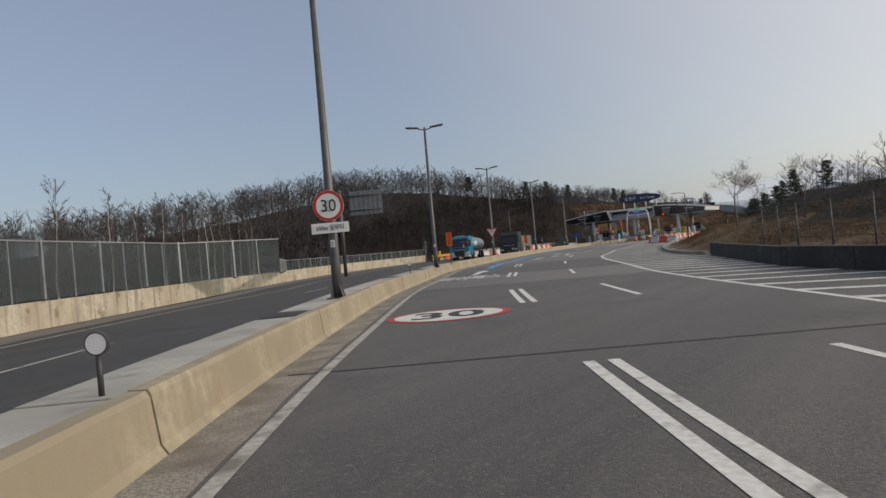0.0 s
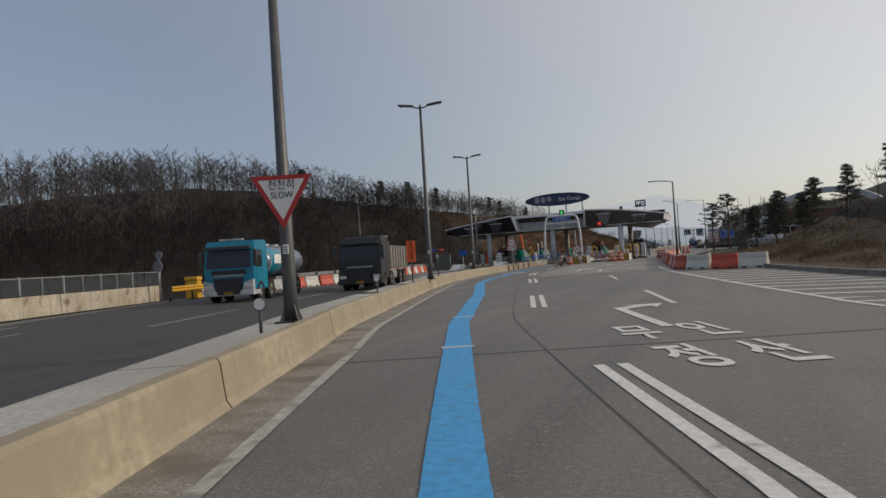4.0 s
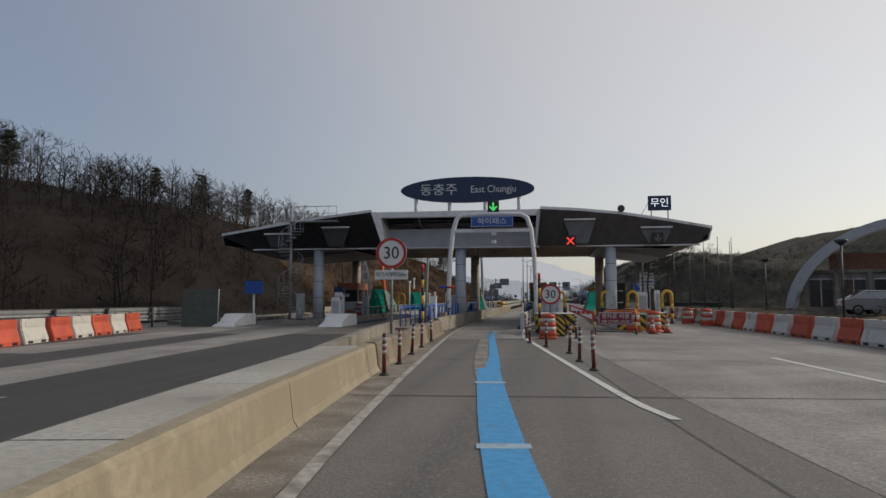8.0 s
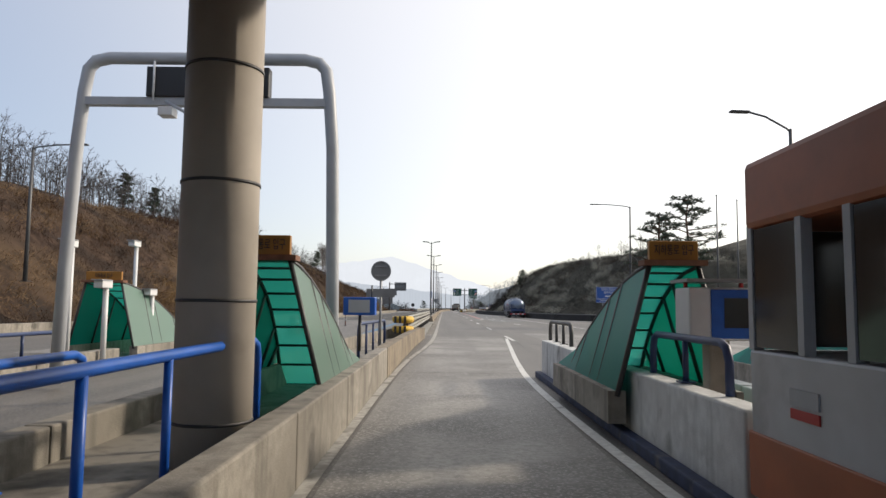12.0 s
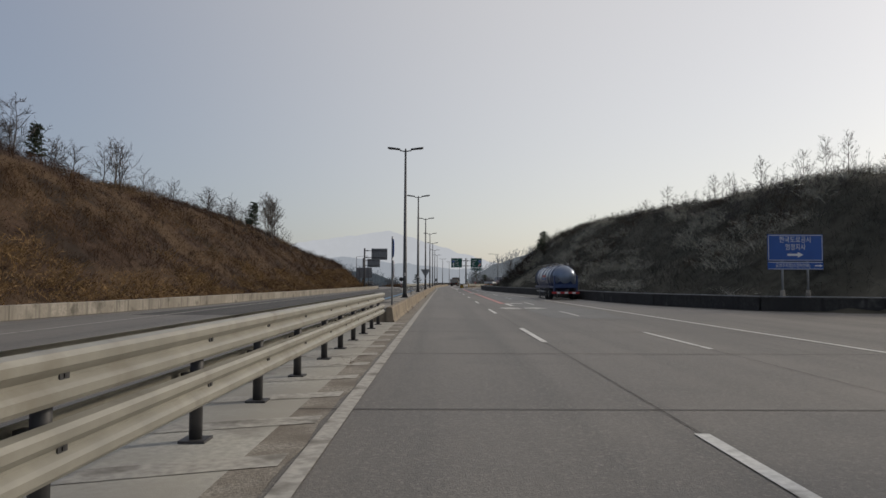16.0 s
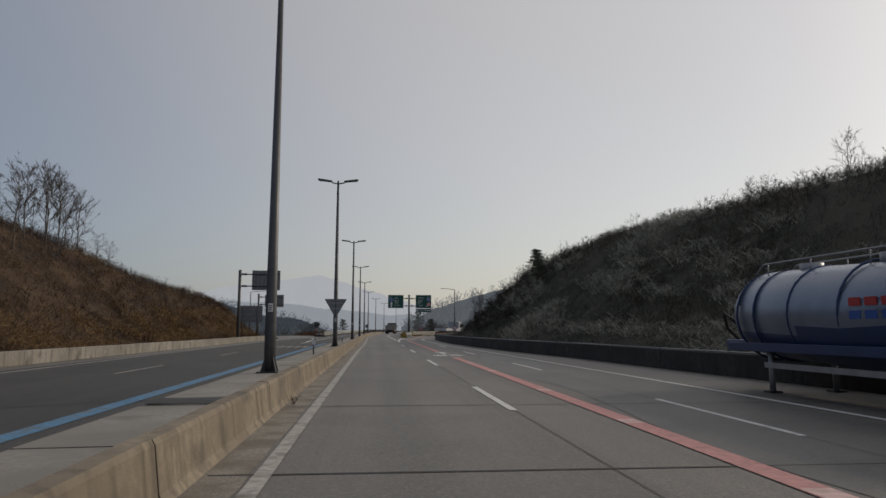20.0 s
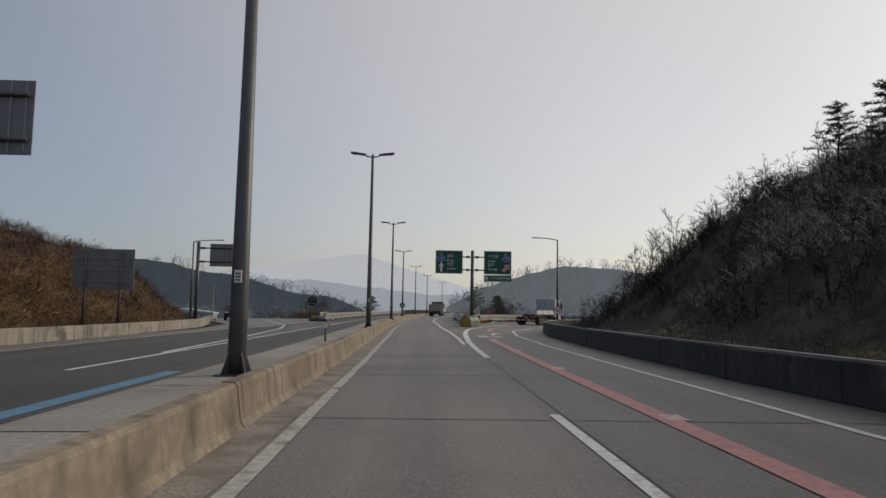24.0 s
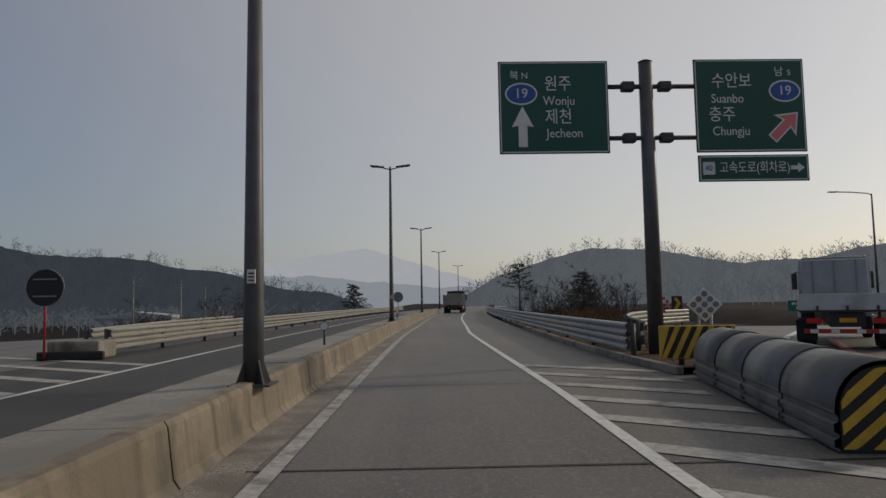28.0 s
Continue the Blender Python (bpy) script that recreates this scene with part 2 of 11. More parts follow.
def ribbon(bm, y0, y1, a, b, z, step=1.0):
    """A flat band on the road between offsets a and b (numbers or functions of y)."""
    fa, fb = (f if callable(f) else (lambda y, v=f: v) for f in (a, b))
    return strip(bm, [[on_line(y, fa(y), z), on_line(y, fb(y), z)] for y in steps(y0, y1, step)])


# the median swings a little about the line of the lane in the entry bend
SWING = [(-160, -0.05), (-124, -0.09), (-115, -0.18), (-105, -0.2), (-97, -0.42), (-94, -0.48), (-89, -0.33), (-83.7, 0.07), (-77, 0.44), (-70.7, 0.58), (-63, 0.48), (-54, 0.2), (-46, 0.0), (150, 0.0), (163, 0.1), (176, 0.06), (195, -0.12), (207, -0.33), (225, -0.3), (260, -0.2)]


def on_median(y, off=0.0, z=0.0):
    return on_line(y, off + lerp(SWING, y), z)


def profile_run(bm, y0, y1, outline, step=1.0, caps=True):
    """A closed outline of (offset, z) swept along the median."""
    rows = [[on_median(y, o, z) for o, z in outline] for y in steps(y0, y1, step)]
    vr = [[bm.verts.new(p) for p in row] for row in rows]
    n = len(outline)
    for a, b in zip(vr, vr[1:]):
        for k in range(n):
            bm.faces.new((a[k], a[(k + 1) % n], b[(k + 1) % n], b[k]))
    if caps:
        bm.faces.new(vr[0])
        bm.faces.new(list(reversed(vr[-1])))
    bmesh.ops.recalc_face_normals(bm, faces=bm.faces)
    return bm


# ---- materials ----
ASPHALT = mat("asphalt", (0.1, 0.093, 0.082), 0.62, vary=0.75, grain=30, second=(0.115, 0.109, 0.1), big=0.12, bump=0.7, bump_scale=70, stain=(0.066, 0.063, 0.059), stain_scale=0.5, streak=(0.066, 0.063, 0.059), speck=0.26)
# darker base than ASPHALT, with stains and paler streaks
ASPHALT_ONCOMING = mat("dark_oncoming_asphalt", (0.04, 0.039, 0.037), 0.72, vary=0.6, grain=28, second=(0.054, 0.052, 0.048), big=0.12, bump=0.6, bump_scale=70, stain=(0.03, 0.029, 0.028), stain_scale=0.4, streak=(0.07, 0.067, 0.061), speck=0.2)
CONCRETE_ROAD = mat("concrete_road", (0.156, 0.144, 0.126), 0.58, vary=0.32, grain=28, second=(0.118, 0.11, 0.1), big=0.1, bump=0.4, bump_scale=60, stain=(0.1, 0.094, 0.086), stain_scale=0.3, streak=(0.083, 0.079, 0.072), speck=0.16)
DUSTY_ROAD = mat("dusty_road", (0.29, 0.28, 0.26), 0.7, vary=0.25, grain=11, second=(0.17, 0.163, 0.15), big=0.25, stain=(0.13, 0.124, 0.115), stain_scale=0.5, stain_from=0.5, streak=(0.14, 0.134, 0.125), speck=0.1)
TAR = mat("tar_joint", (0.03, 0.028, 0.026), 0.7, vary=0.3, grain=6)
BARRIER = mat("weathered_barrier_concrete", (0.335, 0.29, 0.207), 0.85, vary=0.14, grain=9, second=(0.275, 0.235, 0.165), big=0.8, bump=0.3, bump_scale=40, stain=(0.27, 0.215, 0.15), stain_scale=1.3, stain_from=0.62, drip=0.22)
BARRIER_GREY = mat("greyed_barrier_concrete", (0.25, 0.208, 0.152), 0.85, vary=0.18, grain=8, second=(0.185, 0.152, 0.112), big=0.7, bump=0.3, bump_scale=40, stain=(0.12, 0.104, 0.082), stain_scale=1.4, stain_from=0.56, drip=0.6)
SLAB = mat("pale_median_slab", (0.4, 0.395, 0.36), 0.85, vary=0.14, grain=14, second=(0.32, 0.312, 0.28), big=0.5, bump=0.2, stain=(0.22, 0.21, 0.19), stain_scale=1.2, stain_from=0.6)
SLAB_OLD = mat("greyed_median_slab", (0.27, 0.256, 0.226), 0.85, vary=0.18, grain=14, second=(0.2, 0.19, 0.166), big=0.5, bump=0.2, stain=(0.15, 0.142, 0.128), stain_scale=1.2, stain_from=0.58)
SIDE_WALL = mat("streaked_side_wall", (0.47, 0.425, 0.34), 0.85, vary=0.14, grain=8, second=(0.38, 0.33, 0.245), big=0.7, bump=0.3, bump_scale=40, stain=(0.2, 0.16, 0.11), stain_scale=1.8, stain_from=0.57, drip=0.6)
KERB_DARK = mat("worn_dark_kerb_paint", (0.022, 0.034, 0.08), 0.75, vary=0.3, grain=8, stain=(0.12, 0.118, 0.115), stain_scale=2.5, stain_from=0.58)
GREY_CONC = mat("grey_concrete", (0.29, 0.268, 0.23), 0.85, vary=0.16, grain=9, second=(0.21, 0.192, 0.162), big=0.6, bump=0.25, stain=(0.1, 0.092, 0.077), stain_scale=1.3, stain_from=0.55, drip=0.6)
PALE_WALL = mat("pale_painted_concrete", (0.62, 0.63, 0.62), 0.8, vary=0.12, grain=7, second=(0.5, 0.5, 0.49), big=0.6, bump=0.2, stain=(0.16, 0.155, 0.145), stain_scale=1.9, stain_from=0.6, drip=0.5)
# near-black base with paler stain patches and darker drips
DARK_WALL = mat("dark_wall_concrete", (0.045, 0.043, 0.04), 0.9, vary=0.3, grain=6, second=(0.03, 0.029, 0.028), big=0.5, bump=0.3, stain=(0.13, 0.125, 0.115), stain_scale=1.2, stain_from=0.64, drip=0.5)
BLUE_KERB = mat("blue_kerb_paint", (0.022, 0.05, 0.125), 0.7, vary=0.2, grain=8, stain=(0.15, 0.15, 0.15), stain_scale=2.5, stain_from=0.62)
LINE_WHITE = mat("worn_white_paint", (0.6, 0.6, 0.57), 0.7, vary=0.12, grain=14, stain=(0.28, 0.27, 0.25), stain_scale=3.0, stain_from=0.58)
LINE_WORN = mat("faded_white_paint", (0.36, 0.35, 0.32), 0.8, vary=0.2, grain=10, stain=(0.17, 0.16, 0.14), stain_scale=2.2, stain_from=0.52)
LINE_BLUE = mat("blue_guide_paint", (0.05, 0.29, 0.58), 0.7, vary=0.12, grain=9, stain=(0.09, 0.2, 0.33), stain_scale=3.0, stain_from=0.62)
LINE_BLUE_WORN = mat("worn_blue_guide_paint", (0.08, 0.2, 0.33), 0.75, vary=0.2, grain=9, stain=(0.12, 0.13, 0.13), stain_scale=2.5, stain_from=0.52)
LINE_RED = mat("pink_guide_paint", (0.47, 0.225, 0.21), 0.7, vary=0.14, grain=9, stain=(0.3, 0.17, 0.155), stain_scale=3.0, stain_from=0.58)
RED_MARK = mat("red_marking", (0.38, 0.05, 0.045), 0.75, vary=0.15, grain=9)
BLACK_MARK = mat("dark_marking", (0.035, 0.035, 0.035), 0.8, vary=0.2, grain=9)
STEEL = mat("galvanised_steel", (0.3, 0.31, 0.32), 0.5, 0.5, vary=0.1, grain=3, stain=(0.2, 0.19, 0.18), stain_scale=2.0, stain_from=0.6)
POLE = mat("weathered_pole_steel", (0.095, 0.097, 0.1), 0.5, 0.4, vary=0.12, grain=4, stain=(0.09, 0.088, 0.085), stain_scale=3.0)
DARK_STEEL = mat("dark_steel", (0.06, 0.06, 0.063), 0.55, 0.3, vary=0.12, grain=4)
CREAM_STEEL = mat("cream_guardrail", (0.28, 0.272, 0.235), 0.45, 0.2, vary=0.1, grain=3, stain=(0.2, 0.185, 0.15), stain_scale=1.8, stain_from=0.56)
WHITE = mat("white_metal", (0.68, 0.69, 0.7), 0.5, vary=0.06, grain=2, stain=(0.42, 0.42, 0.41), stain_scale=1.2, stain_from=0.6)
PALE_GREY = mat("pale_grey_panel", (0.4, 0.42, 0.45), 0.45, vary=0.06, grain=2, stain=(0.3, 0.31, 0.32), stain_scale=1.0, stain_from=0.6)
COLUMN = mat("column_cladding", (0.5, 0.545, 0.61), 0.6, vary=0.06, grain=2, stain=(0.33, 0.34, 0.35), stain_scale=1.5, stain_from=0.6)
COLUMN_TAUPE = mat("dusty_taupe_column", (0.4, 0.36, 0.31), 0.7, vary=0.08, grain=2, stain=(0.28, 0.25, 0.21), stain_scale=1.5, stain_from=0.58)
# canopy metal in two tones; on the wings they follow the light
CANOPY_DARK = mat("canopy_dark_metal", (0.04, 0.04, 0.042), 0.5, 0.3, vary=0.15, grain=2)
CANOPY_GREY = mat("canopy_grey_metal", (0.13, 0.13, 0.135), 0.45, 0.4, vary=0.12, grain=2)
DECK_BROWN = mat("rusty_deck_underside", (0.34, 0.28, 0.21), 0.8, vary=0.25, grain=5, second=(0.24, 0.19, 0.14), big=0.5, stain=(0.1, 0.055, 0.04), stain_scale=1.2)
BEAM_TAUPE = mat("dusty_beam_steel", (0.6, 0.54, 0.46), 0.75, vary=0.12, grain=5, second=(0.42, 0.37, 0.31), big=0.5)
RAFTER_WEB = mat("dark_rafter_steel", (0.2, 0.17, 0.14), 0.75, vary=0.2, grain=5, second=(0.13, 0.11, 0.09), big=0.5)
SIGN_BLUE = mat("sign_blue", (0.02, 0.085, 0.33), 0.4, vary=0.06, grain=2)
SIGN_NAVY = mat("sign_navy", (0.02, 0.035, 0.09), 0.45, vary=0.06, grain=2)
SIGN_GREEN = mat("sign_green", (0.006, 0.075, 0.055), 0.45, vary=0.06, grain=2)
SIGN_WHITE = mat("sign_white", (0.7, 0.7, 0.69), 0.5, vary=0.05, grain=3)
SIGN_RED = mat("sign_red", (0.42, 0.03, 0.03), 0.5, vary=0.06, grain=3)
SIGN_BLACK = mat("sign_black", (0.02, 0.02, 0.022), 0.5, vary=0.1, grain=3)
SIGN_ORANGE = mat("sign_orange", (0.75, 0.12, 0.02), 0.5, vary=0.08, grain=3)
SIGN_YELLOW = mat("sign_yellow", (0.6, 0.33, 0.02), 0.5, vary=0.08, grain=3)
OCHRE = mat("dull_ochre_board", (0.33, 0.15, 0.02), 0.55, vary=0.1, grain=3)
SIGN_BACK = mat("bare_sign_back", (0.2, 0.205, 0.21), 0.55, 0.4, vary=0.1, grain=2)
HAZ_YELLOW = mat("hazard_yellow", (0.6, 0.38, 0.04), 0.6, vary=0.12, grain=5, stain=(0.25, 0.17, 0.05), stain_scale=2.5, stain_from=0.62)
PLASTIC_RED = mat("faded_red_plastic", (0.55, 0.095, 0.05), 0.6, vary=0.15, grain=2, per_object=0.5, stain=(0.3, 0.08, 0.05), stain_scale=2.0, stain_from=0.62)
PLASTIC_WHITE = mat("dusty_white_plastic", (0.55, 0.54, 0.5), 0.6, vary=0.08, grain=2, stain=(0.36, 0.34, 0.3), stain_scale=2.0, stain_from=0.58)
RUBBER = mat("tyre_rubber", (0.02, 0.02, 0.02), 0.9, vary=0.2, grain=9)
RAIL_BLUE = mat("rail_blue_paint", (0.012, 0.1, 0.46), 0.4, vary=0.1, grain=5, stain=(0.03, 0.06, 0.2), stain_scale=3.0, stain_from=0.64)
RAIL_NAVY = mat("rail_dark_blue", (0.025, 0.045, 0.12), 0.45, vary=0.1, grain=5)
BOOTH_ORANGE = mat("booth_orange_panel", (0.4, 0.125, 0.055), 0.5, vary=0.1, grain=3, stain=(0.25, 0.1, 0.06), stain_scale=1.5, stain_from=0.6)
BRICK_BROWN = mat("brown_brick", (0.2, 0.095, 0.06), 0.85, vary=0.2, grain=6)
TEAL_PAINT = mat("teal_paint", (0.01, 0.19, 0.3), 0.35, vary=0.06, grain=2)
SILVER_TANK = mat("silver_tank", (0.19, 0.23, 0.3), 0.3, 0.5, vary=0.08, grain=1, stain=(0.15, 0.18, 0.23), stain_scale=0.8, stain_from=0.55)
NAVY_TANK = mat("navy_tank", (0.03, 0.055, 0.14), 0.4, 0.2, vary=0.1, grain=2)
TRUCK_DARK = mat("dark_truck_paint", (0.025, 0.026, 0.028), 0.4, vary=0.1, grain=2)
TRUCK_GREY = mat("dusty_truck_steel", (0.23, 0.22, 0.2), 0.6, 0.2, vary=0.15, grain=3)
TRUCK_WHITE = mat("truck_white", (0.48, 0.5, 0.52), 0.45, vary=0.08, grain=2, stain=(0.3, 0.31, 0.32), stain_scale=1.5, stain_from=0.55)
BARK = mat("grey_bark", (0.12, 0.105, 0.09), 0.95, vary=0.3, grain=10)
TWIG = mat("bare_twigs", (0.1, 0.085, 0.075), 0.95, vary=0.3, grain=4)
PINE = mat("pine_needles", (0.03, 0.045, 0.028), 0.9, vary=0.4, grain=3)
PINE_BARK = mat("pine_bark", (0.1, 0.065, 0.045), 0.95, vary=0.3, grain=8)
SHRUB = mat("brown_brush", (0.085, 0.05, 0.03), 0.95, vary=0.4, grain=1.2, second=(0.14, 0.095, 0.052), big=0.12)
SHRUB_DARK = mat("dark_brush", (0.07, 0.07, 0.06), 0.95, vary=0.45, grain=1.2, second=(0.115, 0.108, 0.09), big=0.15)
STRAW = mat("straw_grass", (0.25, 0.165, 0.08), 0.95, vary=0.3, grain=2)
HEDGE = mat("dark_evergreen", (0.018, 0.026, 0.014), 0.9, vary=0.4, grain=3)
FABRIC = mat("banner_cloth", (0.66, 0.65, 0.63), 0.8, vary=0.06, grain=3)
BAG = mat("woven_bag", (0.52, 0.53, 0.54), 0.8, vary=0.1, grain=8, bump=0.3, bump_scale=10)
LAMP_RED = mat("red_lens", (0.5, 0.02, 0.02), 0.25, vary=0.05)
LAMP_BLUE = mat("blue_lens", (0.02, 0.05, 0.5), 0.25, vary=0.05)
LED_RED = mat("lit_red_cross", (0.6, 0.03, 0.02), 0.5, vary=0.02, emit=(1.0, 0.06, 0.03), power=0.9)
LED_WHITE = mat("lit_white_letters", (0.8, 0.8, 0.8), 0.5, vary=0.02, emit=(0.9, 0.95, 1.0), power=0.7)
LED_GREEN = mat("lit_green_arrow", (0.05, 0.6, 0.1), 0.5, vary=0.02, emit=(0.1, 1.0, 0.2), power=0.5)
HEADLIGHT = mat("headlight_glass", (0.5, 0.5, 0.5), 0.15, vary=0.02)


def clear(name, tint, rough=0.05, mix=0.5):
    """Tinted see-through sheet: part glass, part coloured sheet that lets light pass."""
    m = bpy.data.materials.new(name)
    m.use_nodes = True
    nt = m.node_tree
    b = nt.nodes["Principled BSDF"]
    b.inputs["Base Color"].default_value = (*tint, 1)
    b.inputs["Roughness"].default_value = rough
    t = nt.nodes.new("ShaderNodeBsdfTransparent")
    t.inputs["Color"].default_value = (*[min(1, c * 1.6 + 0.25) for c in tint], 1)
    l = nt.nodes.new("ShaderNodeBsdfTranslucent")
    l.inputs["Color"].default_value = (*tint, 1)
    a = nt.nodes.new("ShaderNodeMixShader")
    c = nt.nodes.new("ShaderNodeMixShader")
    a.inputs[0].default_value = 0.5
    c.inputs[0].default_value = mix
    nt.links.new(b.outputs[0], a.inputs[1])
    nt.links.new(l.outputs[0], a.inputs[2])
    nt.links.new(t.outputs[0], c.inputs[1])
    nt.links.new(a.outputs[0], c.inputs[2])
    nt.links.new(c.outputs[0], nt.nodes["Material Output"].inputs["Surface"])
    return m


PANEL_GLASS = clear("noise_panel", (0.3, 0.33, 0.33), 0.1, 0.2)
# one green sheet; teal and pale copies are toned by how light meets them
HOOD_GREEN = clear("green_polycarbonate", (0.02, 0.34, 0.27), 0.25, 0.8)
HOOD_TEAL = clear("dull_teal_polycarbonate", (0.02, 0.32, 0.28), 0.35, 0.85)
HOOD_SKYLIT = clear("skylit_polycarbonate", (0.33, 0.46, 0.4), 0.3, 0.85)
DARK_GLASS = mat("dark_window", (0.02, 0.024, 0.028), 0.12, vary=0.05, grain=1)

# ---- ground ----
def hill(x, y):
    h = 12.2 * math.exp(-((x + 103) / 53) ** 2 - ((y - 21) / 121) ** 2) * smooth((-19 - x) / 26)
    lh = lerp([(-50, 0), (-10, 2.3), (40, 9.6), (70, 9.8), (95, 10.6), (120, 10.2), (150, 10.9), (172, 10.0), (190, 6.4), (214, 5.2), (226, 3.4), (234, 0)], y)
    h += lh * smooth((lerp([(50, -18.5), (80, -16.4), (96, -15.0), (130, -14.2), (190, -14.2), (205, -15.2), (220, -18.8), (234, -23)], y) - x) / lerp([(170, 18.2), (195, 10.5), (220, 7)], y)) * (1 - 0.75 * smooth((-x - 40) / 40) * smooth((y - 60) / 60))
    rh = lerp([(66, 0), (84, 6.0), (105, 9.6), (150, 11.2), (172, 11.4), (185, 10.8), (200, 8.8), (212, 4.0), (222, 1.2), (232, 0)], y)
    h += rh * smooth((x - lerp([(60, 40), (82, 34), (87.8, 23), (90.2, 18), (98, 14.8), (106, 13.6), (121, 12.9), (130, 12), (148, 10.2), (165, 9.6), (195, 9.6), (212, 12.5), (230, 18)], y)) / lerp([(66, 12), (90, 16), (110, 19), (145, 20), (172, 17), (190, 15), (215, 12)], y))
    # low grass mound behind the kerb, a brushy rise behind that
    kerb_x = lerp([(-130, 54), (-112, 47.5), (-95, 38.5), (-80, 31.6), (-60, 25.2), (-40, 21.0), (0, 18.5), (30, 19)], y)
    h += lerp([(-115, 0.2), (-92, 1.0), (-60, 1.25), (-40, 0.8), (-20, 1.0), (10, 0.6), (30, 0)], y) * smooth((x - kerb_x - 0.3) / 5)
    rise = lerp([(-200, 0.9), (-110, 1.0), (-7, 1.0), (-1, 0.7), (4, 0.0)], y)
    h += rise * (lerp([(-75, 2.4), (-48, 3.3), (-7, 3.8)], y) * smooth((x - kerb_x - lerp([(-75, 6), (-48, 4), (-7, 3)], y)) / 10) + 2.6 * smooth((x - kerb_x - 16) / 22))
    bh = lerp([(30, 0), (60, 3), (90, 7)], y)
    h += bh * smooth((x - 45) / 30)
    return h


def ground_height(x, y):
    drop = 8.0 * smooth((y - 232) / 60) * smooth((abs(x - 3) - 14) / 22)
    return hill(x, y) - 0.08 - drop


bm = bmesh.new()
gx = [-2600, -1400, -800, -450, -280, -200] + list(range(-150, -60, 6)) + list(range(-60, 60, 2)) + list(range(60, 150, 6)) + [150, 200, 280, 450, 800, 1400, 2600]
gy = [-2600, -1300, -700, -400, -280, -220] + list(range(-180, 300, 3)) + [300, 320, 350, 400, 500, 700, 1100, 1800, 3200]


def ground_at(x, y):
    h = hill(x, y)
    return ground_height(x, y) + (min(1.0, h) * (0.5 * noise.noise((x * 0.12, y * 0.12, 0)) + 0.25 * noise.noise((x * 0.5, y * 0.5, 5))) if h > 0.2 else 0)


BANK = mat("dry_bank", (0.048, 0.032, 0.024), 0.95, vary=0.45, grain=1.3, second=(0.085, 0.058, 0.037), big=0.16, bump=0.8, bump_scale=4, stain=(0.033, 0.025, 0.02), stain_scale=0.3, stain_from=0.5)
# litter colour lowered for the shade that dense twigs keep on it
FOREST_FLOOR = mat("shaded_leaf_litter", (0.015, 0.0125, 0.011), 0.95, vary=0.4, grain=1.0, second=(0.023, 0.018, 0.015), big=0.08, bump=0.8, bump_scale=3)
GREEN_BANK = mat("brushy_bank", (0.045, 0.045, 0.036), 0.95, vary=0.5, grain=1.3, second=(0.075, 0.07, 0.055), big=0.2, bump=0.8, bump_scale=4, stain=(0.13, 0.122, 0.095), stain_scale=0.4, stain_from=0.6)
LAWN = mat("dry_lawn", (0.15, 0.112, 0.072), 0.95, vary=0.4, grain=3, second=(0.085, 0.07, 0.05), big=0.35, bump=0.7, bump_scale=8, stain=(0.045, 0.038, 0.028), stain_scale=0.5, stain_from=0.52)


def cover(x, y):
    """Which ground cover grows at a place."""
    if y > 236:
        return 1
    if x > 12 and y > 10 + 8 * noise.noise((x * 0.1, 0, 1)):
        return 2
    if x > 0:
        kerb_x = lerp([(-130, 54), (-112, 47.5), (-95, 38.5), (-80, 31.6), (-60, 25.2), (-40, 21.0), (0, 18.5), (30, 19)], y)
        return 3 if x < kerb_x + 8 + 3 * noise.noise((x * 0.1, y * 0.1, 2)) else 1
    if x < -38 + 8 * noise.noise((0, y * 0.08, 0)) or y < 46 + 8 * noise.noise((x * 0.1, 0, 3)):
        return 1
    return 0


vr = [[bm.verts.new((x, y, ground_at(x, y))) for x in gx] for y in gy]
for j, (a, b) in enumerate(zip(vr, vr[1:])):
    for k in range(len(gx) - 1):
        f = bm.faces.new((a[k], a[k + 1], b[k + 1], b[k]))
        f.smooth = True
        f.material_index = cover((gx[k] + gx[k + 1]) / 2, (gy[j] + gy[j + 1]) / 2)
thing("ground", bm, [BANK, FOREST_FLOOR, GREEN_BANK, LAWN], "dry brown winter ground with wooded slopes", "ground", kind="structure")

# ---- road surface ----
LEFT_EDGE = [(-164, -11.6), (-118, -11.8), (-100, -13), (-80, -16), (-45, -17.5), (0, -19), (40, -18), (60, -17), (80, -14.8), (96, -13.6), (130, -12.8), (200, -12.4), (212, -14), (235, -24), (250, -10), (300, -9.4), (440, -9.4)]
RIGHT_EDGE = [(-164, 16), (-112, 16.5), (-96, 15.5), (-60, 16), (-44, 17), (-30, 16), (60, 17), (78, 22), (83, 28), (87.8, 22.9), (90.2, 18), (98, 14.9), (106, 13.7), (121, 12.9), (130, 11.8), (140, 11.1), (150, 10.1), (168, 9.4), (195, 9.6), (205, 11), (216, 20), (240, 34), (246, 5.6), (440, 5.6)]
bm = bmesh.new()
for y in (0,):
    rows = []
    for s in steps(-164, 438, 1.0):
        a, b = lerp(LEFT_EDGE, s), lerp(RIGHT_EDGE, s)
        rows.append([on_line(s, a + (b - a) * k / 6, 0) for k in range(7)])
    strip(bm, rows)
thing("road", bm, CONCRETE_ROAD, "worn grey brown concrete carriageway with faint tyre tracks", "road", kind="structure")

